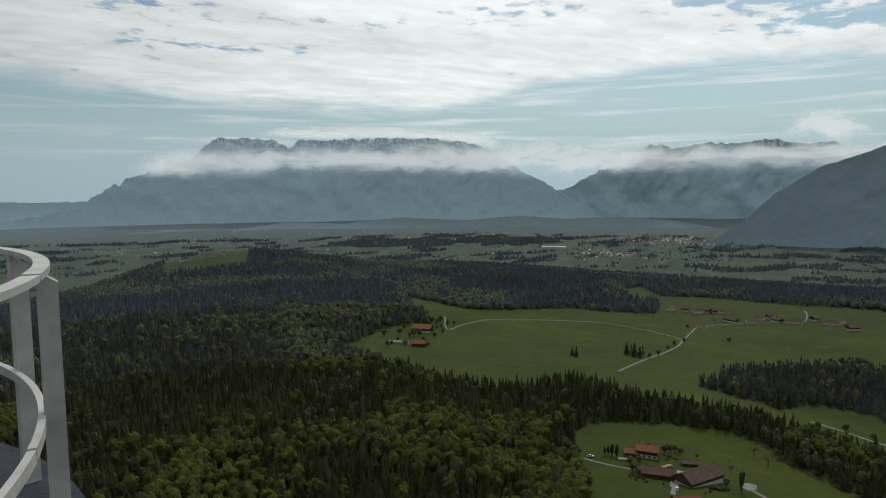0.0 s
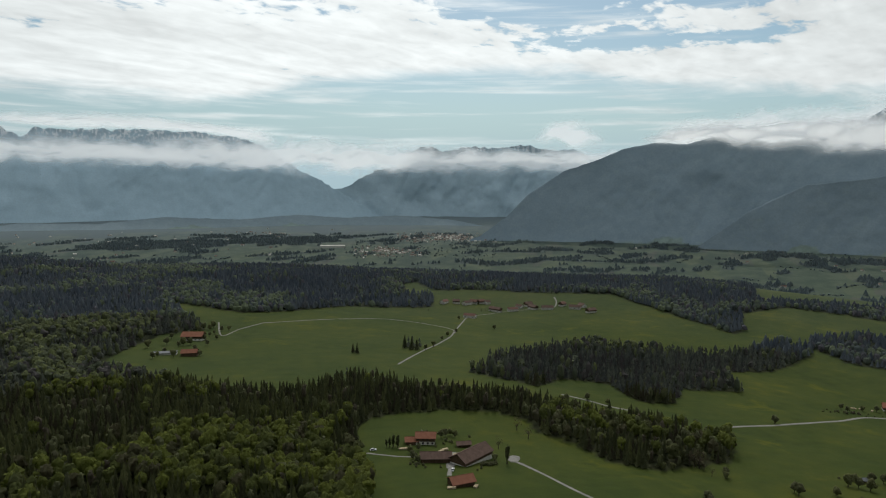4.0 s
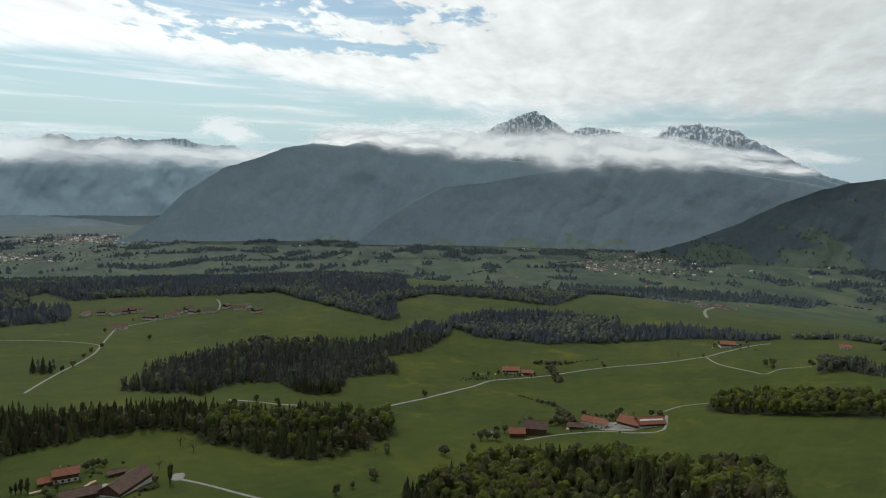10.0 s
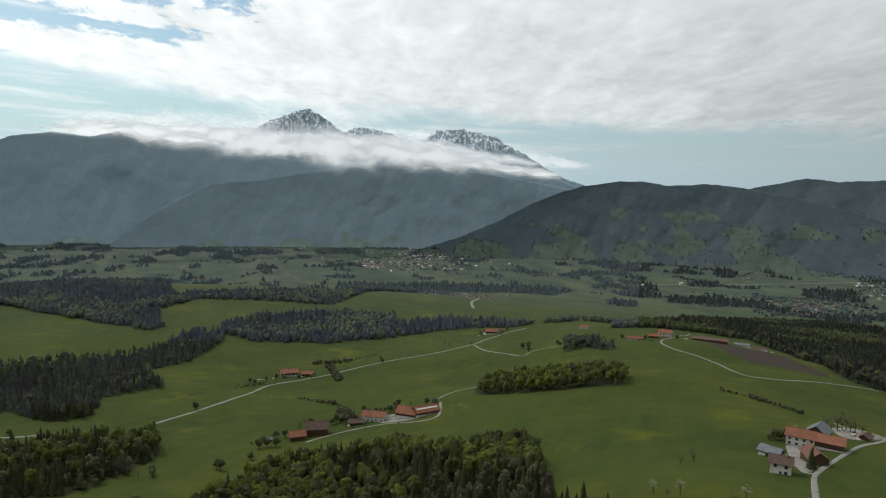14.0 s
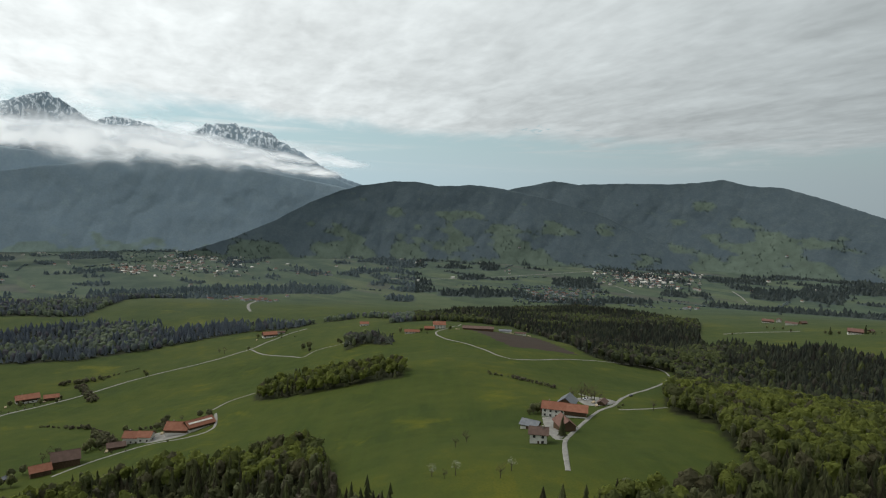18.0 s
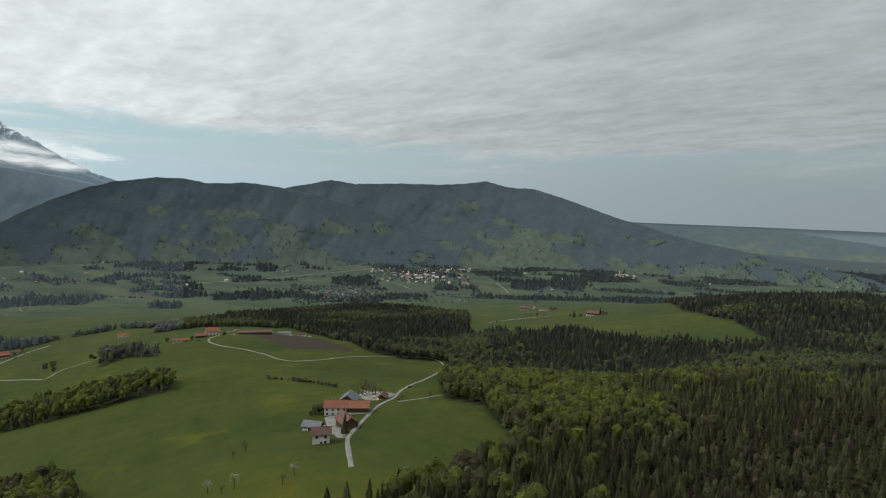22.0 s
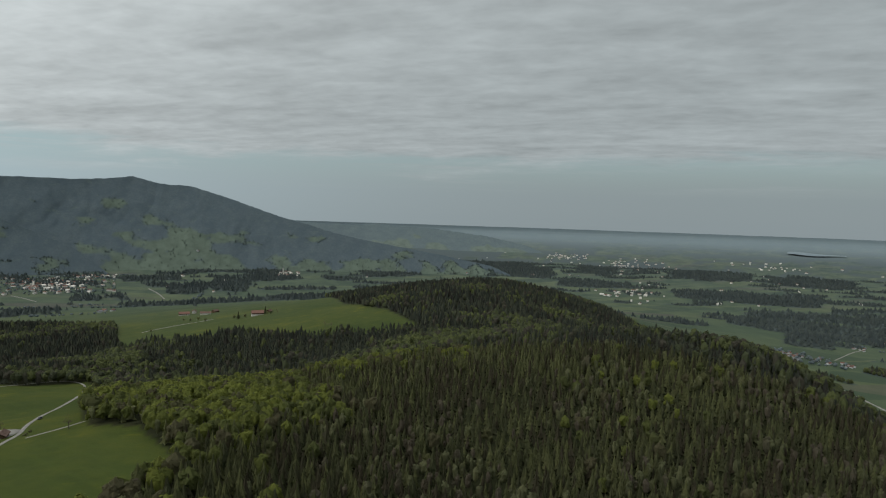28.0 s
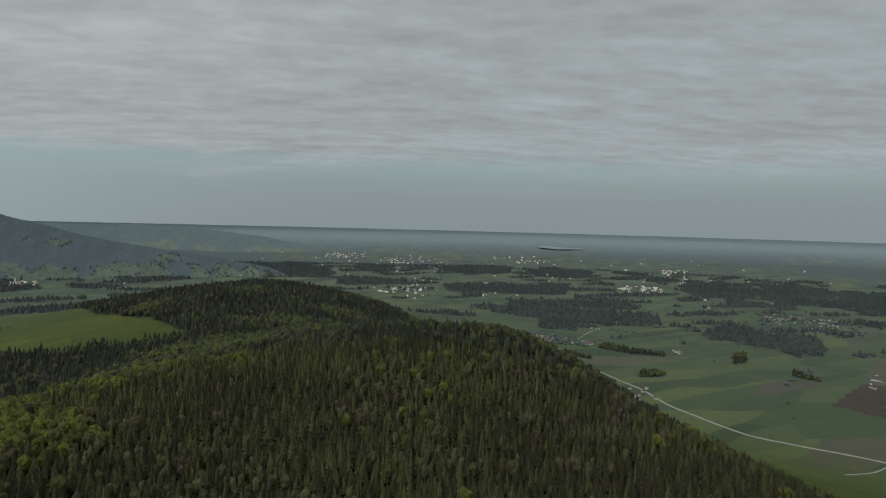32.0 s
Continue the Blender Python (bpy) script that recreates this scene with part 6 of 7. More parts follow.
def church(m, label, tall=34.0):
    """A village church: nave and a tower with a pointed cap."""
    top = new("church")
    top.matrix_world = m
    bm = bmesh.new()
    prism(bm, [(-6, -3), (6, -3), (6, 9), (0, 15), (-6, 9)], -3, 22)
    part("nave", bm, MAT_PLASTER, top)
    bm = bmesh.new()
    prism(bm, [(0, 15.1), (-6.8, 8.3), (-6.8, 8.7), (0, 15.6), (6.8, 8.7), (6.8, 8.3)], -3.2, 22.6)
    part("roof", bm, BROWN, top)
    bm = bmesh.new()
    box(bm, -9, -3, -3, 3, -3, tall * 0.6)
    part("tower", bm, MAT_PLASTER, top)
    bm = bmesh.new()
    tube(bm, [(-6, 0, tall * 0.6), (-6, 0, tall * 0.68), (-6, 0, tall * 0.76), (-6, 0, tall)], [3.3, 3.5, 2.2, 0.1], 8)
    part("spire", bm, MAT_GREY_ROOF, top, "dark pointed tower cap")
    return tagged(top, label, "church")


church(spot(-22.8, 1690, 60, 0, 0.62), "small church tower on the hilltop clearing", 30)
church(spot(67.6, 3150, 120), "white village church with a pointed tower", 44)
church(spot(126.4, 3800, 200, 0, 0.85), "white church with a pointed tower above the village", 50)
church(spot(107.5, 3250, 160), "village church with a dark spire", 40)
church(spot(181.9, 4700, 230), "white church of the plain village", 46)

# ---------------- villages ----------------
def cottage(m, roof_mat, length, width, eaves, pitch, label):
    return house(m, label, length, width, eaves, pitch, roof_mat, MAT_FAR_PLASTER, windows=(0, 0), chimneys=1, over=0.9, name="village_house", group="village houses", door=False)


MODELS = [cottage(spot(101.0, 2180, 30), MAT_FADED, 15, 11, 6, 30, "white village house with red tile roof"), cottage(spot(101.4, 2230, 120), MAT_FADED, 20, 12, 6, 28, "white village house with red tile roof"),
          cottage(spot(100.7, 2260, 75), BROWN, 16, 11, 5.5, 32, "white village house with brown tile roof"), cottage(spot(102.0, 2210, 160), MAT_GREY_ROOF, 26, 13, 6, 15, "long pale village building with grey roof")]
V = np.random.default_rng(41)


def village(a0, a1, d0, d1, count, size=1.0):
    """Houses strewn over a patch of the plan, thicker in its middle."""
    for _ in range(count):
        a = (a0 + a1) / 2 + (a1 - a0) / 2 * np.clip(V.normal(0, 0.5), -1, 1)
        d = (d0 + d1) / 2 + (d1 - d0) / 2 * np.clip(V.normal(0, 0.5), -1, 1)
        k = int(V.choice(4, p=(0.4, 0.25, 0.25, 0.1)))
        copy_thing(MODELS[k], spot(a, d, V.uniform(0, 180), 0, size * V.uniform(0.8, 1.15)))


for patch in ((97.5, 104.2, 2150, 2760, 60, 0.75), (104.1, 112.9, 2985, 3590, 40, 0.7), (69.9, 76.5, 1760, 2200, 26, 0.75), (168.2, 172.0, 1836, 1913, 20, 0.58), (172.0, 174.5, 1853, 1944, 9, 0.58),
              (171.5, 173.5, 1579, 1645, 8, 0.58), (176.6, 179.9, 1295, 1458, 16, 0.58), (187.7, 190.7, 2743, 3117, 36, 0.55), (190.0, 194.5, 2615, 2999, 30, 0.55), (77, 81.5, 2880, 3060, 12, 0.75),
              (181.1, 182.3, 1908, 1970, 5, 0.55), (173.9, 174.9, 2199, 2260, 5, 0.55), (195.0, 196.4, 1742, 1944, 8, 0.5), (111.6, 113.1, 2110, 2194, 6, 0.85)):
    village(*patch)


def far_village(name, a0, a1, d0, d1, count, label):
    """A town far off in the valley, one mesh of small houses."""
    verts, faces, mats = [], [], []
    for _ in range(count):
        a = (a0 + a1) / 2 + (a1 - a0) / 2 * np.clip(V.normal(0, 0.48), -1, 1)
        d = (d0 + d1) / 2 + (d1 - d0) / 2 * np.clip(V.normal(0, 0.5), -1, 1)
        m = spot(a, d, V.uniform(0, 180), 0, V.uniform(0.65, 1.0))
        hl, hw, e, r = V.uniform(7, 12), V.uniform(5, 6.5), V.uniform(5, 8), V.uniform(2.5, 4)
        n = len(verts)
        for x in (-hl, hl):
            verts += [m @ Vector((x, -hw, -2)), m @ Vector((x, hw, -2)), m @ Vector((x, hw, e)), m @ Vector((x, 0, e + r)), m @ Vector((x, -hw, e))]
        for x in (-hl - 0.6, hl + 0.6):
            verts += [m @ Vector((x, -hw - 0.6, e)), m @ Vector((x, 0, e + r + 0.4)), m @ Vector((x, hw + 0.6, e))]
        f = [(4, 3, 2, 1, 0), (5, 6, 7, 8, 9), (0, 1, 6, 5), (1, 2, 7, 6), (4, 0, 5, 9), (10, 11, 14, 13), (11, 12, 15, 14)]
        faces += [tuple(n + i for i in q) for q in f]
        mats += [0] * 5 + [int(V.choice(3, p=(0.3, 0.42, 0.28)))] * 2
    me = bpy.data.meshes.new(name)
    me.from_pydata([tuple(v) for v in verts], [], faces)
    for m in (MAT_PLASTER, MAT_FADED, BROWN):
        me.materials.append(m)
    me.polygons.foreach_set("material_index", mats)
    return tagged(new(name, me), label, "town", kind="stuff")


far_village("valley_town", 15.9, 25.0, 4262, 5198, 260, "valley town of many pale houses with red roofs")
far_village("valley_town_edge", 11.0, 18.3, 3280, 3960, 110, "pale houses at the edge of the valley town")
far_village("foot_village", 65.7, 72.9, 2900, 4250, 130, "red-roofed village at the foot of the ridge")
far_village("foot_hamlet", 62.5, 66.4, 2990, 3400, 44, "houses beside the village at the foot of the ridge")
far_village("hill_village", 104.1, 112.9, 2985, 3591, 110, "red-roofed village below the wooded hills")
far_village("upper_hill_village", 109.5, 113.0, 3560, 3680, 26, "upper houses of the village below the hills")
far_village("church_village", 125.4, 128.0, 3560, 3860, 18, "houses round the white church")
far_village("valley_village", 1.8, 7.0, 5069, 5747, 24, "distant village in the hazy valley")
far_village("plain_town", 150.1, 153.6, 6000, 7300, 50, "distant pale town on the wide plain")
far_village("plain_village", 153.9, 160.5, 4700, 6300, 44, "distant village of pale houses on the plain")
far_village("broad_plain_village", 176.5, 180.5, 3502, 3980, 40, "village in the middle of the plain")
far_village("plain_church_village", 179.5, 182.0, 4910, 5760, 24, "houses round the church on the plain")
far_village("long_plain_hamlet", 165.1, 172.2, 5669, 7489, 26, "row of pale farms on a bright field")
far_village("plain_hamlet", 154.4, 160.0, 2900, 3650, 26, "small hamlet on the plain")
far_village("meadow_hamlet", 133.1, 139.1, 4659, 5579, 16, "scattered farms on the far meadows")
far_village("scattered_valley_farms", 30, 125, 2500, 5200, 110, "scattered white farms over the valley floor")
far_village("scattered_plain_farms", 130, 202, 2200, 7500, 90, "scattered white farms over the plain")
far_village("eastern_valley_houses", -36, 10, 3200, 6000, 90, "scattered pale houses in the eastern valley")
# farms on the meadows of the foothills
for name, count in (("mountain_foothill", 8), ("mountain_long_hill", 8)):
    pts, past, up_share, patch, scale = FLANKS[name]
    free = np.argwhere((past > 0.8) & (up_share > 0.02) & (up_share < 0.5))
    for k in V.choice(len(free), count, replace=False):
        farm = copy_thing(MODELS[int(V.integers(3))], Matrix.Translation(Vector(pts[tuple(free[k])])) @ Matrix.Rotation(V.uniform(0, 3.1), 4, "Z") @ Matrix.Scale(scale * V.uniform(0.7, 1.0), 4))
        tagged(farm, "small white farm on a hillside meadow", "house", "hillside farms")
hall = house(spot(10.0, 3960, 100), "long white factory hall beside the valley town", 150, 45, 11, 6, MAT_PLASTER, MAT_PLASTER, chimneys=0, name="factory_hall", category="factory", door=False)

# trees among the village houses and along the valley hedges
def speckle(name, label, zones, count, wide, tall, seed, rows=1):
    rng = np.random.default_rng(seed)
    az, ds = [], []
    for a0, a1, d0, d1, share in zones:
        for _ in range(int(count * share / rows)):
            a, d, turn = rng.uniform(a0, a1), rng.uniform(d0, d1), rng.uniform(0, 3.14)
            k = rng.uniform(0, 1, rows) * rows * 11 * (rows > 1)
            az.append(a + np.degrees((k * np.cos(turn) + rng.normal(0, 5, rows)) / d))
            ds.append(d + k * np.sin(turn) + rng.normal(0, 5, rows))
    az, ds = np.radians(np.concatenate(az)), np.concatenate(ds)
    x, y = ds * np.sin(az), ds * np.cos(az)
    p = draw_in(np.stack([x, y, height(x, y) - 0.5], -1))
    shapes = [blob_shape(rng, wide, tall) for _ in range(5)]
    return plant(name, label, shapes, p, rng.uniform(0.5, 1.2, len(x)), rng.uniform(0, 0.8, len(x)), MAT_VALLEY_WOOD, shrink(ds), "trees")


speckle("village_trees", "dark garden trees between the village houses", [(97, 105, 2120, 2780, 0.3), (104, 113, 2950, 3650, 0.3), (63, 73, 2950, 4200, 0.25), (187.5, 195, 2600, 3120, 0.15), (168, 174, 1820, 1950, 0.05), (12, 25, 3300, 5100, 0.3)], 1300, 5, 9, 5)
speckle("valley_hedgerow_trees", "scattered trees and hedges over the valley fields", [(-36, 30, 2300, 5200, 0.2), (30, 95, 1900, 4200, 0.35), (95, 130, 1700, 4200, 0.2), (150, 203, 1300, 5000, 0.25)], 1500, 4.6, 7.0, 6, 22)

# a lake far out on the plain
MAT_WATER = material("pale_lake_water", build_spread((0.150, 0.190, 0.212), (0.175, 0.215, 0.238), 0.02), 0.6)
lake_az, lake_r = np.meshgrid(np.radians(np.linspace(169.4, 173.4, 25)), np.linspace(0, 1, 5))
lake_d = 9600 + lake_r * (700 + 500 * np.sin(np.linspace(0.3, 5.0, 25)))[None] + 260 * np.cos(np.linspace(0, 7, 25))[None]
lake_p = np.stack([lake_d * np.sin(lake_az), lake_d * np.cos(lake_az), np.full(lake_d.shape, 16.0)], -1)
tagged(new("water_lake", grid_mesh("water_lake", draw_in(lake_p), [MAT_WATER])), "pale lake far out on the hazy plain", "lake", kind="structure")

# ---------------- lone trees ----------------
def tree_model(kind, seed):
    """A tree of about 10 m: tapered trunk with limbs, and a crown of small leaf clumps."""
    rng = np.random.default_rng(seed)
    top = new({"spruce": "spruce_tree", "cypress": "columnar_tree", "shrub": "shrub", "bare": "bare_tree", "blossom": "blossoming_tree"}.get(kind, "leaf_tree"))
    bm = bmesh.new()
    high = {"shrub": 4.0, "spruce": 9.5, "cypress": 9.0}.get(kind, 6.5)
    tube(bm, [(0, 0, -0.6), (0.05, 0, high * 0.35), (0.1, 0.05, high * 0.7), (0.05, 0.1, high)], [0.32, 0.24, 0.15, 0.04])
    if kind not in ("spruce", "cypress"):
        for k in range(9 if kind == "bare" else 6):
            a, z = k * 2.4 + rng.uniform(-0.3, 0.3), high * rng.uniform(0.3, 0.75)
            q = rng.uniform(1.6, 3.0)
            tube(bm, [(0.05, 0.03, z), (q * 0.5 * math.cos(a), q * 0.5 * math.sin(a), z + 1.2), (q * math.cos(a), q * math.sin(a), z + 2.6)], [0.13, 0.08, 0.02], 5)
    part("trunk", bm, MAT_BARK, top)
    if kind == "spruce":
        v, f = needle_tree(rng, 90, 0.42, 10.0, 1.9)
        mat = MAT_SPRUCE
    elif kind == "cypress":
        v, f = beech_shape(rng, 260, 0.24, 11.0, 1.25, True)
        v = v - (0, 0, 2.2)
        mat = MAT_SPRUCE
    elif kind == "shrub":
        v, f = beech_shape(rng, 150, 0.50, 6.4, 2.8, True, 5)
        v = v * (1 + 0.25 * rng.normal(size=(1, 3)) * (1, 1, 0.3)) - (0, 0, 2.2)
        mat = MAT_GARDEN
    elif kind in ("bare", "blossom"):
        v, f = beech_shape(rng, 150, 0.22, 10.5, 3.6, False)
        mat = MAT_TWIG if kind == "bare" else MAT_BLOSSOM
    else:
        v, f = beech_shape(rng, 300, 0.50, 11.0, 3.5, True, 10)
        v = v - (0, 0, 1.3)
        mat = MAT_GARDEN
    me = mesh_from("crown", v, f.ravel(), np.full(len(f), 3), [mat], None, [("tint", "FLOAT", np.full(len(v), rng.uniform(0.1, 0.6)))])
    crown = new("crown", me)
    crown.parent = top
    return top


MAT_GARDEN = material("spring_garden_leaves", build_leaf((0.175, 0.180, 0.098), (0.250, 0.262, 0.110), (0.125, 0.130, 0.080), (0.180, 0.155, 0.115)), 0.85, leaf=0.6)
MAT_TWIG = material("bare_twigs", build_spread((0.07, 0.055, 0.04), (0.12, 0.095, 0.06), 0.8), 0.9)
MAT_BLOSSOM = material("white_blossom", build_spread((0.28, 0.28, 0.22), (0.42, 0.42, 0.36), 0.8), 0.9)
TREE_LABEL = {"leaf": "leaf tree in fresh green standing in the meadow", "bare": "leafless brown tree beside the farm", "blossom": "small fruit tree in pale blossom",
              "spruce": "dark green spruce standing alone", "cypress": "slim dark columnar conifer beside the road", "shrub": "low green shrub in a hedge"}
TREE_SET = {}
T = np.random.default_rng(77)
for n_tree, (az, dist, kind, tall) in enumerate(SOLO_TREES):
    if kind != "blossom" and ((57 < az < 62.2 and 540 < dist < 680) or (59 < az < 64.5 and 760 < dist < 945) or (95 < az < 101.5 and 495 < dist < 545)):
        continue
    if 18 < az < 35 and 1150 < dist < 1350:
        if n_tree % 6:
            continue
        tall *= 0.62
    tall *= {"leaf": 0.80, "shrub": 0.74, "cypress": 0.66}.get(kind, 1.0)
    m = spot(az, dist, T.uniform(0, 360), -0.1, tall / 7.4 * T.uniform(0.85, 1.2))
    models = TREE_SET.setdefault(kind, [])
    if len(models) < 3:
        ob = tree_model(kind, 100 + len(models))
        ob.matrix_world = m
        models.append(tagged(ob, TREE_LABEL[kind], "tree" if kind != "shrub" else "shrub", "lone " + kind + " trees" if kind != "shrub" else "hedge shrubs"))
    else:
        copy_thing(models[int(T.integers(3))], m)


# ---------------- hedges and thickets ----------------
MAT_HEDGE = material("budding_hedge_twigs", build_leaf((0.120, 0.110, 0.074), (0.175, 0.180, 0.092), (0.082, 0.078, 0.056), (0.125, 0.100, 0.078)), 0.9, leaf=0.5)
HEDGE_SHAPES = [beech_shape(np.random.default_rng(300 + q), 44, 0.55, 5.2, 2.3, True, 4) for q in range(4)]


def hedge(line, wide, tall, thick, label):
    """A hedge along plan points: bushes of mixed size, thinning to its edges; tall and wide grow from its start to its end."""
    rng = np.random.default_rng(int(line[0][1]))
    pts = smooth_line(polar(line), 2.0)
    length = 2.0 * len(pts)
    n = int(length * thick * (wide[0] + wide[1]) / 2)
    k = rng.uniform(0, 1, n)
    at = np.stack([np.interp(k, np.linspace(0, 1, len(pts)), pts[:, i]) for i in (0, 1)], 1)
    at += rng.normal(0, 0.32, (n, 2)) * (wide[0] + (wide[1] - wide[0]) * k)[:, None]
    size = (tall[0] + (tall[1] - tall[0]) * k) / 4.6 * rng.uniform(0.5, 1.15, n)
    p = np.stack([at[:, 0], at[:, 1], height(at[:, 0], at[:, 1]) - 1.1 * size], -1)
    return plant("hedge", label, HEDGE_SHAPES, p, size, rng.uniform(0, 0.9, n), MAT_HEDGE, None, "hedge")


hedge([(57.4, 671), (59.5, 641), (61.0, 614), (61.7, 569), (61.8, 545)], (2.5, 11), (2.2, 6.5), 0.10, "brown budding hedge running down to the stables")
hedge([(59.1, 895), (60.6, 899), (62.0, 905)], (12, 10), (6.0, 5.5), 0.07, "thicket of bare bushes above the main road")
hedge([(60.2, 876), (60.7, 826), (61.1, 773)], (9, 9), (5.5, 6.0), 0.07, "thicket of bare bushes crossing the main road")
hedge([(61.9, 905), (64.4, 938)], (4, 2.5), (3.0, 2.0), 0.10, "low hedge across the meadow")
hedge([(64.2, 575), (66.8, 566)], (9, 9), (4.0, 4.5), 0.06, "budding bushes behind the stables")
hedge([(95.2, 543), (97.5, 536), (99.3, 523), (101.2, 508)], (4.5, 4.5), (3.6, 3.2), 0.13, "budding hedge along the meadow's edge")
hedge([(85.6, 612), (88.8, 604)], (2.0, 1.5), (1.4, 1.2), 0.12, "low hedge line in the meadow")
hedge([(52.9, 752), (54.4, 766)], (8, 8), (3.6, 3.6), 0.06, "bushes round the farm garden by the road")

# ---------------- vehicles ----------------
def car(m, label, paint):
    top = new("car")
    top.matrix_world = m
    bm = bmesh.new()
    prism(bm, [(-0.86, 0.28), (0.86, 0.28), (0.88, 0.62), (0.82, 0.86), (-0.82, 0.86), (-0.88, 0.62)], -2.15, 2.15)
    part("body", bm, paint, top)
    bm = bmesh.new()
    v0 = [bm.verts.new(p) for p in ((-1.7, -0.78, 0.86), (1.0, -0.78, 0.86), (1.0, 0.78, 0.86), (-1.7, 0.78, 0.86), (-1.3, -0.62, 1.45), (0.35, -0.62, 1.45), (0.35, 0.62, 1.45), (-1.3, 0.62, 1.45))]
    for f in ((4, 5, 6, 7), (0, 1, 5, 4), (1, 2, 6, 5), (2, 3, 7, 6), (3, 0, 4, 7)):
        bm.faces.new([v0[i] for i in f])
    part("cabin", bm, MAT_GLASS, top, "dark car windows")
    bm = bmesh.new()
    box(bm, -1.25, 0.3, -0.6, 0.6, 1.452, 1.49)
    part("car_roof", bm, paint, top)
    for x in (-1.35, 1.35):
        for y in (-0.8, 0.8):
            bm = bmesh.new()
            tube(bm, [(x, y - 0.1, 0.32), (x, y + 0.1, 0.32)], [0.32, 0.32], 12)
            part("wheel", bm, MAT_RUBBER, top)
    return tagged(top, label, "car")


car(spot(107.83, 507, 130, 0.15), "dark car driving on the farm road", MAT_PAINT_DARK)
car(spot(13.5, 408, 95, 0.1), "pale van parked on the grass track", MAT_PAINT_PALE)
car(spot(21.0, 366, 30, 0.15), "pale car parked in the barn yard", MAT_PAINT_PALE)
car(spot(65.6, 528, 60, 0.15), "pale car parked in the stable yard", MAT_PAINT_PALE)
car(spot(103.9, 468, 40, 0.15), "pale car parked on the gravel forecourt", MAT_PAINT_PALE)


# ---------------- stacks of timber and pallets about the farms ----------------
MAT_PALE_WOOD = material("fresh_sawn_wood", build_local((0.34, 0.27, 0.17), (0.48, 0.40, 0.28), 1.2), 0.8)


def timber_stack(m, label, length, width, layers):
    """A stack of boards on two bearers."""
    top = new("timber_stack")
    top.matrix_world = m
    for x in (-length * 0.35, length * 0.35):
        bm = bmesh.new()
        box(bm, x - 0.12, x + 0.12, -width / 2, width / 2, -0.4, 0.14)
        part("bearer", bm, MAT_TIMBER, top)
    for k in range(layers):
        bm = bmesh.new()
        dx = 0.12 * math.sin(k * 2.3)
        for j in range(4):
            y = -width / 2 + j * width / 4
            box(bm, -length / 2 + dx, length / 2 + dx, y, y + width / 4 - 0.04, 0.14 + k * 0.26, 0.14 + k * 0.26 + 0.22)
        part("board_layer", bm, MAT_PALE_WOOD, top)
    return tagged(top, label, "timber stack", "timber stacks")


for a, d, turn, ln in ((16.3, 409, 100, 5.5), (19.9, 404, 60, 4.0), (20.3, 408, 80, 3.6), (21.2, 396, 30, 4.2), (20.9, 332, 95, 4.5), (23.2, 336, 40, 3.2), (66.2, 540, 80, 4.5), (66.8, 528, 40, 3.6),
                       (62.0, 520, 70, 4.2), (63.3, 528, 20, 3.5), (54.0, 790, 140, 5.0), (54.5, 795, 120, 4.0), (55.2, 800, 60, 4.5), (57.6, 812, 145, 6.0), (58.6, 815, 140, 5.0), (73.9, 1050, 80, 5.0),
                       (92.0, 925, 10, 6.0), (97.0, 935, 20, 6.0), (98.6, 940, 40, 5.0), (104.6, 458, 120, 4.0), (104.9, 446, 100, 3.2), (99.6, 340, 60, 3.0), (103.9, 425, 30, 3.6)):
    timber_stack(spot(a, d, turn, 0.1), "stack of pale sawn boards beside the farm buildings", ln, 2.0, 4)

# ---------------- low cloud on the mountains ----------------
def cloud_material():
    m = bpy.data.materials.new("low_cloud")
    m.use_nodes = True
    N = Nodes(m.node_tree)
    co = N.add("ShaderNodeNewGeometry").outputs["Position"]
    body = N.add("ShaderNodeAttribute", attribute_name="body").outputs["Fac"]
    n = N.noise(N.vec("MULTIPLY", co, (1, 1, 2.6)), 0.0055, 5, 0.52, 0.4)
    alpha = N.step(N.math("ADD", body, N.math("MULTIPLY", N.math("SUBTRACT", n, 0.5), N.step(body, 0.0, 0.25, 0.0, 1.0))), 0.0, 0.95, 0.0, 0.95)
    lit = N.add("ShaderNodeMixShader", {0: 0.55, 1: N.add("ShaderNodeBsdfDiffuse", {0: c4(0.9, 0.92, 0.93)}).outputs[0],
                                        2: N.add("ShaderNodeBsdfTranslucent", {0: c4(0.9, 0.91, 0.91)}).outputs[0]}).outputs[0]
    # added glow, standing in for sunlight scattered inside the cloud
    lit = N.add("ShaderNodeAddShader", {0: lit, 1: N.add("ShaderNodeEmission", {0: c4(0.95, 0.98, 1.0), 1: 0.30}).outputs[0]}).outputs[0]
    out = N.add("ShaderNodeMixShader", {0: alpha, 1: N.add("ShaderNodeBsdfTransparent").outputs[0], 2: lit}).outputs[0]
    N.link(out, N.add("ShaderNodeOutputMaterial").inputs[0])
    return m


MAT_CLOUD = cloud_material()


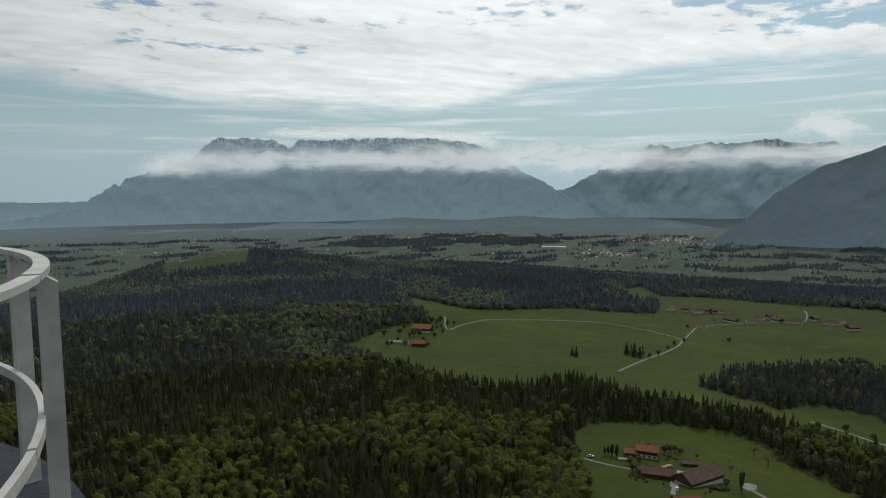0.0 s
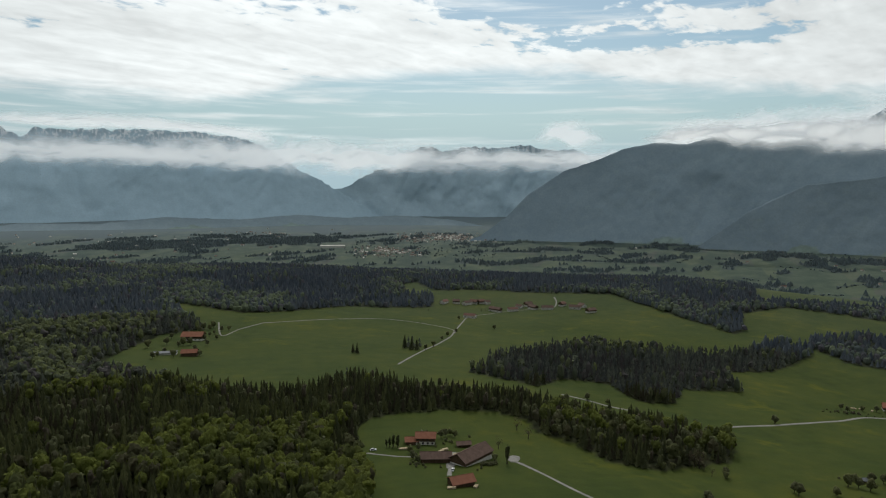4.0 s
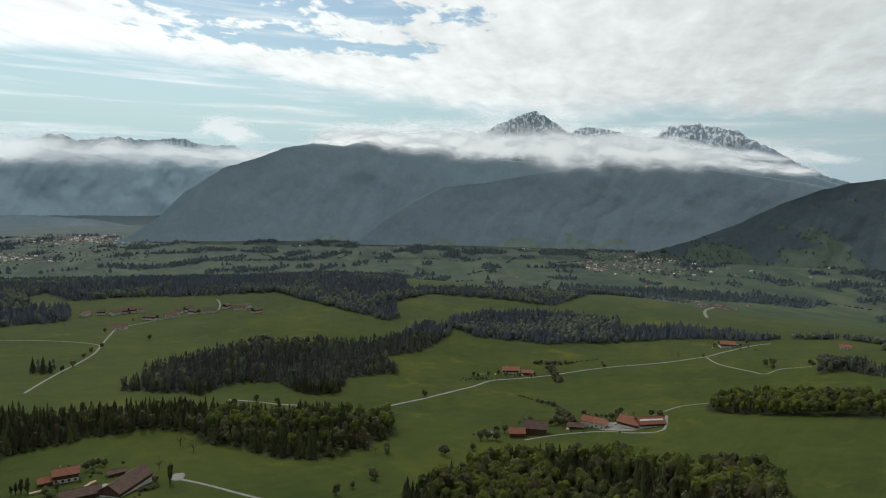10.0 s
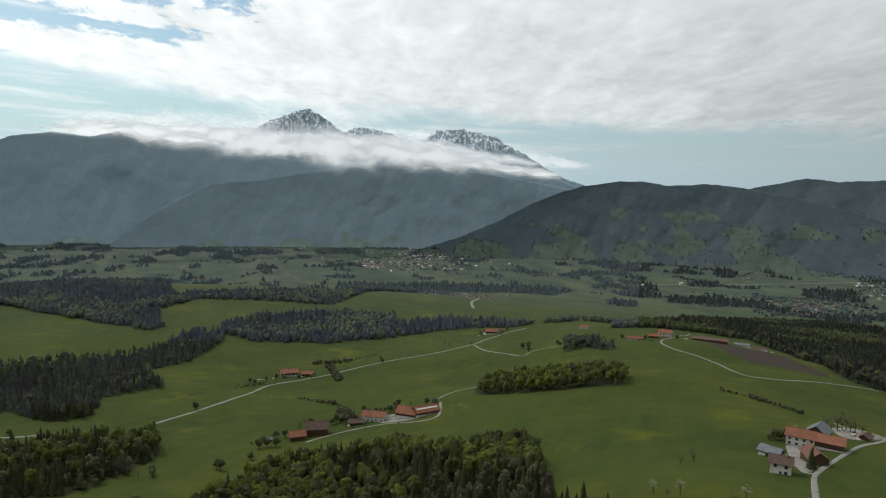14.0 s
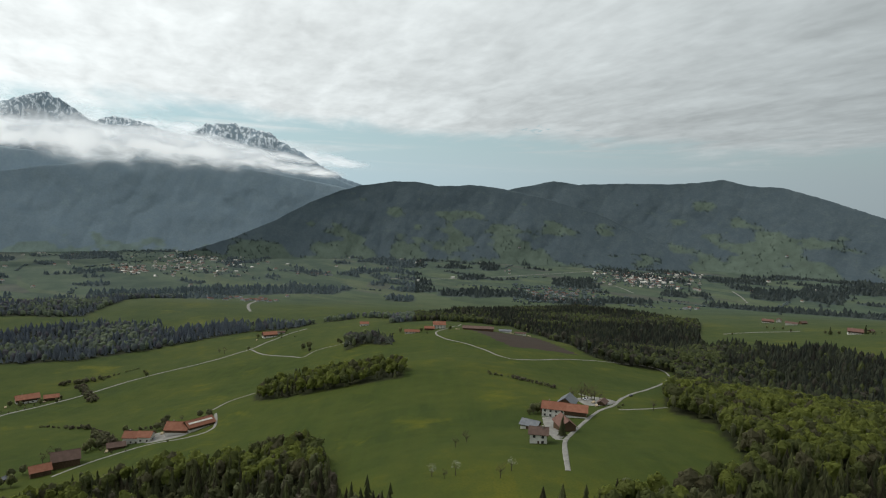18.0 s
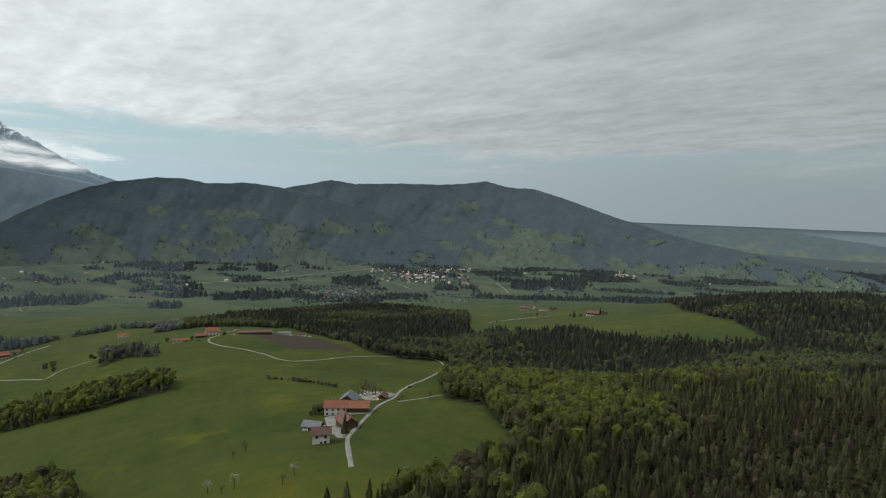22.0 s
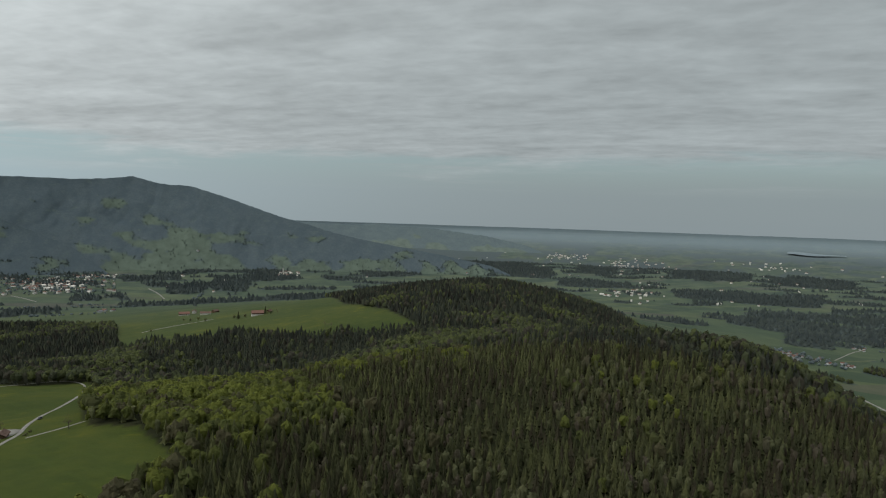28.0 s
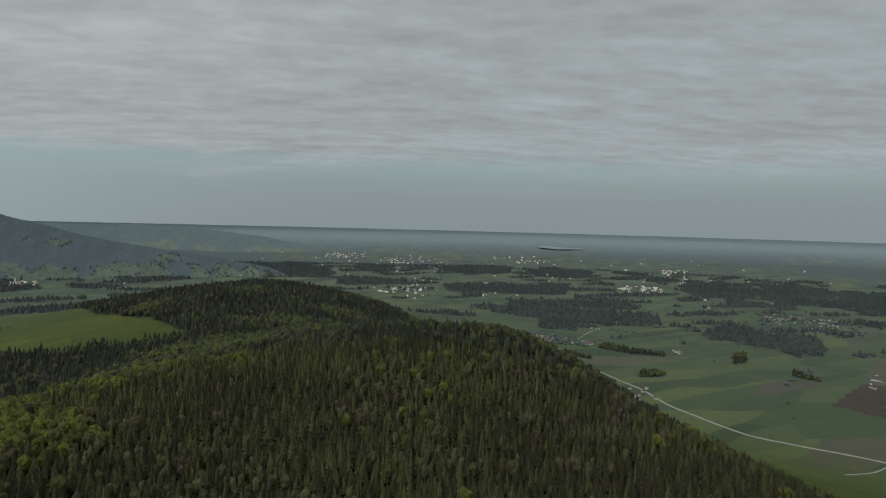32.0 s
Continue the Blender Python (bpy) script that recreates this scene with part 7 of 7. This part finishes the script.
def cloud_bank(points, dist, seed, label):
    """A bank of cloud: (azimuth, elevation of its middle, half its height in degrees), bulging and ragged."""
    az = np.arange(points[0][0], points[-1][0], 0.15)
    mid = np.interp(az, [p[0] for p in points], [p[1] for p in points])
    half = np.interp(az, [p[0] for p in points], [p[2] for p in points])
    half = half * 1.45
    rows = np.linspace(-1, 1, 23)
    A, V_ = np.meshgrid(np.radians(az), rows)
    wob = waves(A * 900, V_ * 60 + seed * 10, 30, seed, 3)
    E = np.radians(mid + half * (V_ + 0.25 * wob))
    R_ = dist * (1 - 0.03 * (1 - V_ ** 2) * (1 + 0.6 * wob))
    pts = np.stack([R_ * np.sin(A), R_ * np.cos(A), EYE_Z + R_ * np.tan(E)], -1)
    ends = np.clip(np.minimum(az - az[0], az[-1] - az) / 3.0, 0, 1)
    body = np.where(V_ > 0, (1 - V_) ** 1.5, np.abs(1 + V_) ** 1.7) * ends * 1.2
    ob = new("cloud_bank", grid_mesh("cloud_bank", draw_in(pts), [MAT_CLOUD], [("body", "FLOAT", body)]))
    return tagged(ob, label, "cloud", kind="stuff")


cloud_bank([(-27, 2.2, 0.8), (-20, 2.8, 1.3), (-14, 3.0, 1.2), (-5, 3.0, 1.1), (2, 3.1, 1.5), (8, 3.0, 1.6), (14, 2.9, 1.4), (22, 2.8, 1.1), (30, 2.8, 1.1), (38, 2.7, 0.9)], 9600, 3, "white cloud band across the mountain flank")
cloud_bank([(-17, 5.3, 0.3), (-12, 5.4, 0.5), (-6, 5.5, 0.6), (0, 5.2, 0.4), (6, 4.3, 0.7)], 13900, 5, "small white clouds over the snowy crest")
cloud_bank([(27.5, 4.3, 0.5), (30, 5.2, 1.3), (32.5, 4.8, 1.2), (35, 4.2, 0.5)], 18000, 7, "billowing white cloud behind the ridge")
cloud_bank([(37, 4.5, 0.5), (43, 4.8, 0.8), (47, 4.5, 1.0), (51, 4.4, 1.4), (57, 4.2, 1.6), (62, 4.0, 1.6), (66, 3.8, 1.5), (71, 3.4, 1.3), (75, 2.9, 0.9), (78, 2.5, 0.6), (82, 2.0, 0.3)], 4560, 11, "white cloud band lying on the dark ridge")
cloud_bank([(40, 5.1, 0.2), (48, 5.2, 0.5), (60, 4.9, 0.6), (68, 4.6, 0.7), (74, 3.8, 0.5), (80, 3.0, 0.3)], 7600, 13, "thin cloud behind the ridge below the peaks")
cloud_bank([(38, 4.6, 1.0), (46, 4.9, 1.6), (56, 4.8, 1.9), (66, 4.5, 1.9), (73, 4.1, 1.3), (78, 3.6, 0.8), (84, 3.0, 0.3)], 15000, 17, "pale bank of cloud behind the rocky peaks")

# ---------------- the lookout tower ----------------
RING, HUB_AZ, HUB_D = 2.76, -76.35, 3.97
hub = Vector((HUB_D * math.sin(radians(HUB_AZ)), HUB_D * math.cos(radians(HUB_AZ)), 0))
foot_z = float(height([hub.x], [hub.y])[0])
tower = new("lookout_tower")
tower.location = (hub.x, hub.y, foot_z)
deck_z = EYE_Z - 1.42 - foot_z


def ring_bar(r_in, r_out, z0, z1, a0=0.0, a1=6.28318, n=96):
    """A flat bar bent to an arc of a circle."""
    bm = bmesh.new()
    rows = []
    for k in range(n + 1):
        a = a0 + (a1 - a0) * k / n
        c, s = math.cos(a), math.sin(a)
        rows.append([bm.verts.new((r * c, r * s, z)) for r, z in ((r_in, z0), (r_out, z0), (r_out, z1), (r_in, z1))])
    for p, q in zip(rows, rows[1:]):
        for k in range(4):
            bm.faces.new((p[k], p[(k + 1) % 4], q[(k + 1) % 4], q[k]))
    bm.faces.new(rows[0][::-1])
    bm.faces.new(rows[-1])
    return bm


MAT_DECK = material("dark_grating", build_spread((0.03, 0.033, 0.045), (0.05, 0.055, 0.07), 3.0), 0.6)
part("deck", ring_bar(0.5, RING + 0.12, deck_z - 0.18, deck_z), MAT_DECK, tower, "dark steel deck")
for name, z0, r_in, r_out, thick in (("handrail", EYE_Z - 0.256, RING - 0.055, RING, 0.024), ("middle_rail", EYE_Z - 0.845, RING - 0.070, RING - 0.043, 0.045)):
    for q in range(6):
        a0 = q * 6.28318 / 6 + 0.42
        z = z0 - foot_z - 0.004 * (q % 2)
        part(name, ring_bar(r_in, r_out, z - thick, z, a0, a0 + 6.28318 / 6 - 0.004, 40), MAT_STEEL, tower)
tangent = Vector((2.85 * math.sin(radians(-32.29)), 2.85 * math.cos(radians(-32.29)), 0)) - hub
start = math.atan2(tangent.y, tangent.x)
for turn in [0.0, 0.30] + [0.30 + 0.345 * q for q in range(1, 17)]:
    bm = bmesh.new()
    top_z = EYE_Z - 0.281 - foot_z
    ring = [(RING - 0.050, -0.03), (RING + 0.022, -0.03), (RING + 0.022, 0.022), (RING - 0.050, 0.022)]
    lo = [bm.verts.new((x, y, deck_z - 0.3)) for x, y in ring]
    hi = [bm.verts.new((x, y, top_z - (0.05 if x > RING else 0.0))) for x, y in ring]
    bm.faces.new(lo[::-1]), bm.faces.new(hi)
    for i in range(4):
        bm.faces.new((lo[i], lo[(i + 1) % 4], hi[(i + 1) % 4], hi[i]))
    ob = part("railing_post", bm, MAT_STEEL, tower)
    ob.rotation_euler = (0, 0, start + turn)
bm = bmesh.new()
tube(bm, [(0, 0, -1.5), (0, 0, deck_z * 0.5), (0, 0, deck_z + 0.05)], [1.6, 1.2, 0.8], 24)
part("shaft", bm, MAT_STEEL, tower, "pale steel tower shaft")
for k in range(8):
    bm = bmesh.new()
    a = k * 0.7854
    tube(bm, [(0.8 * math.cos(a), 0.8 * math.sin(a), deck_z - 2.2), (RING * 0.95 * math.cos(a), RING * 0.95 * math.sin(a), deck_z - 0.2)], [0.07, 0.07], 6)
    part("strut", bm, MAT_STEEL, tower)
tagged(tower, "round steel lookout tower with pale painted railing", "tower")
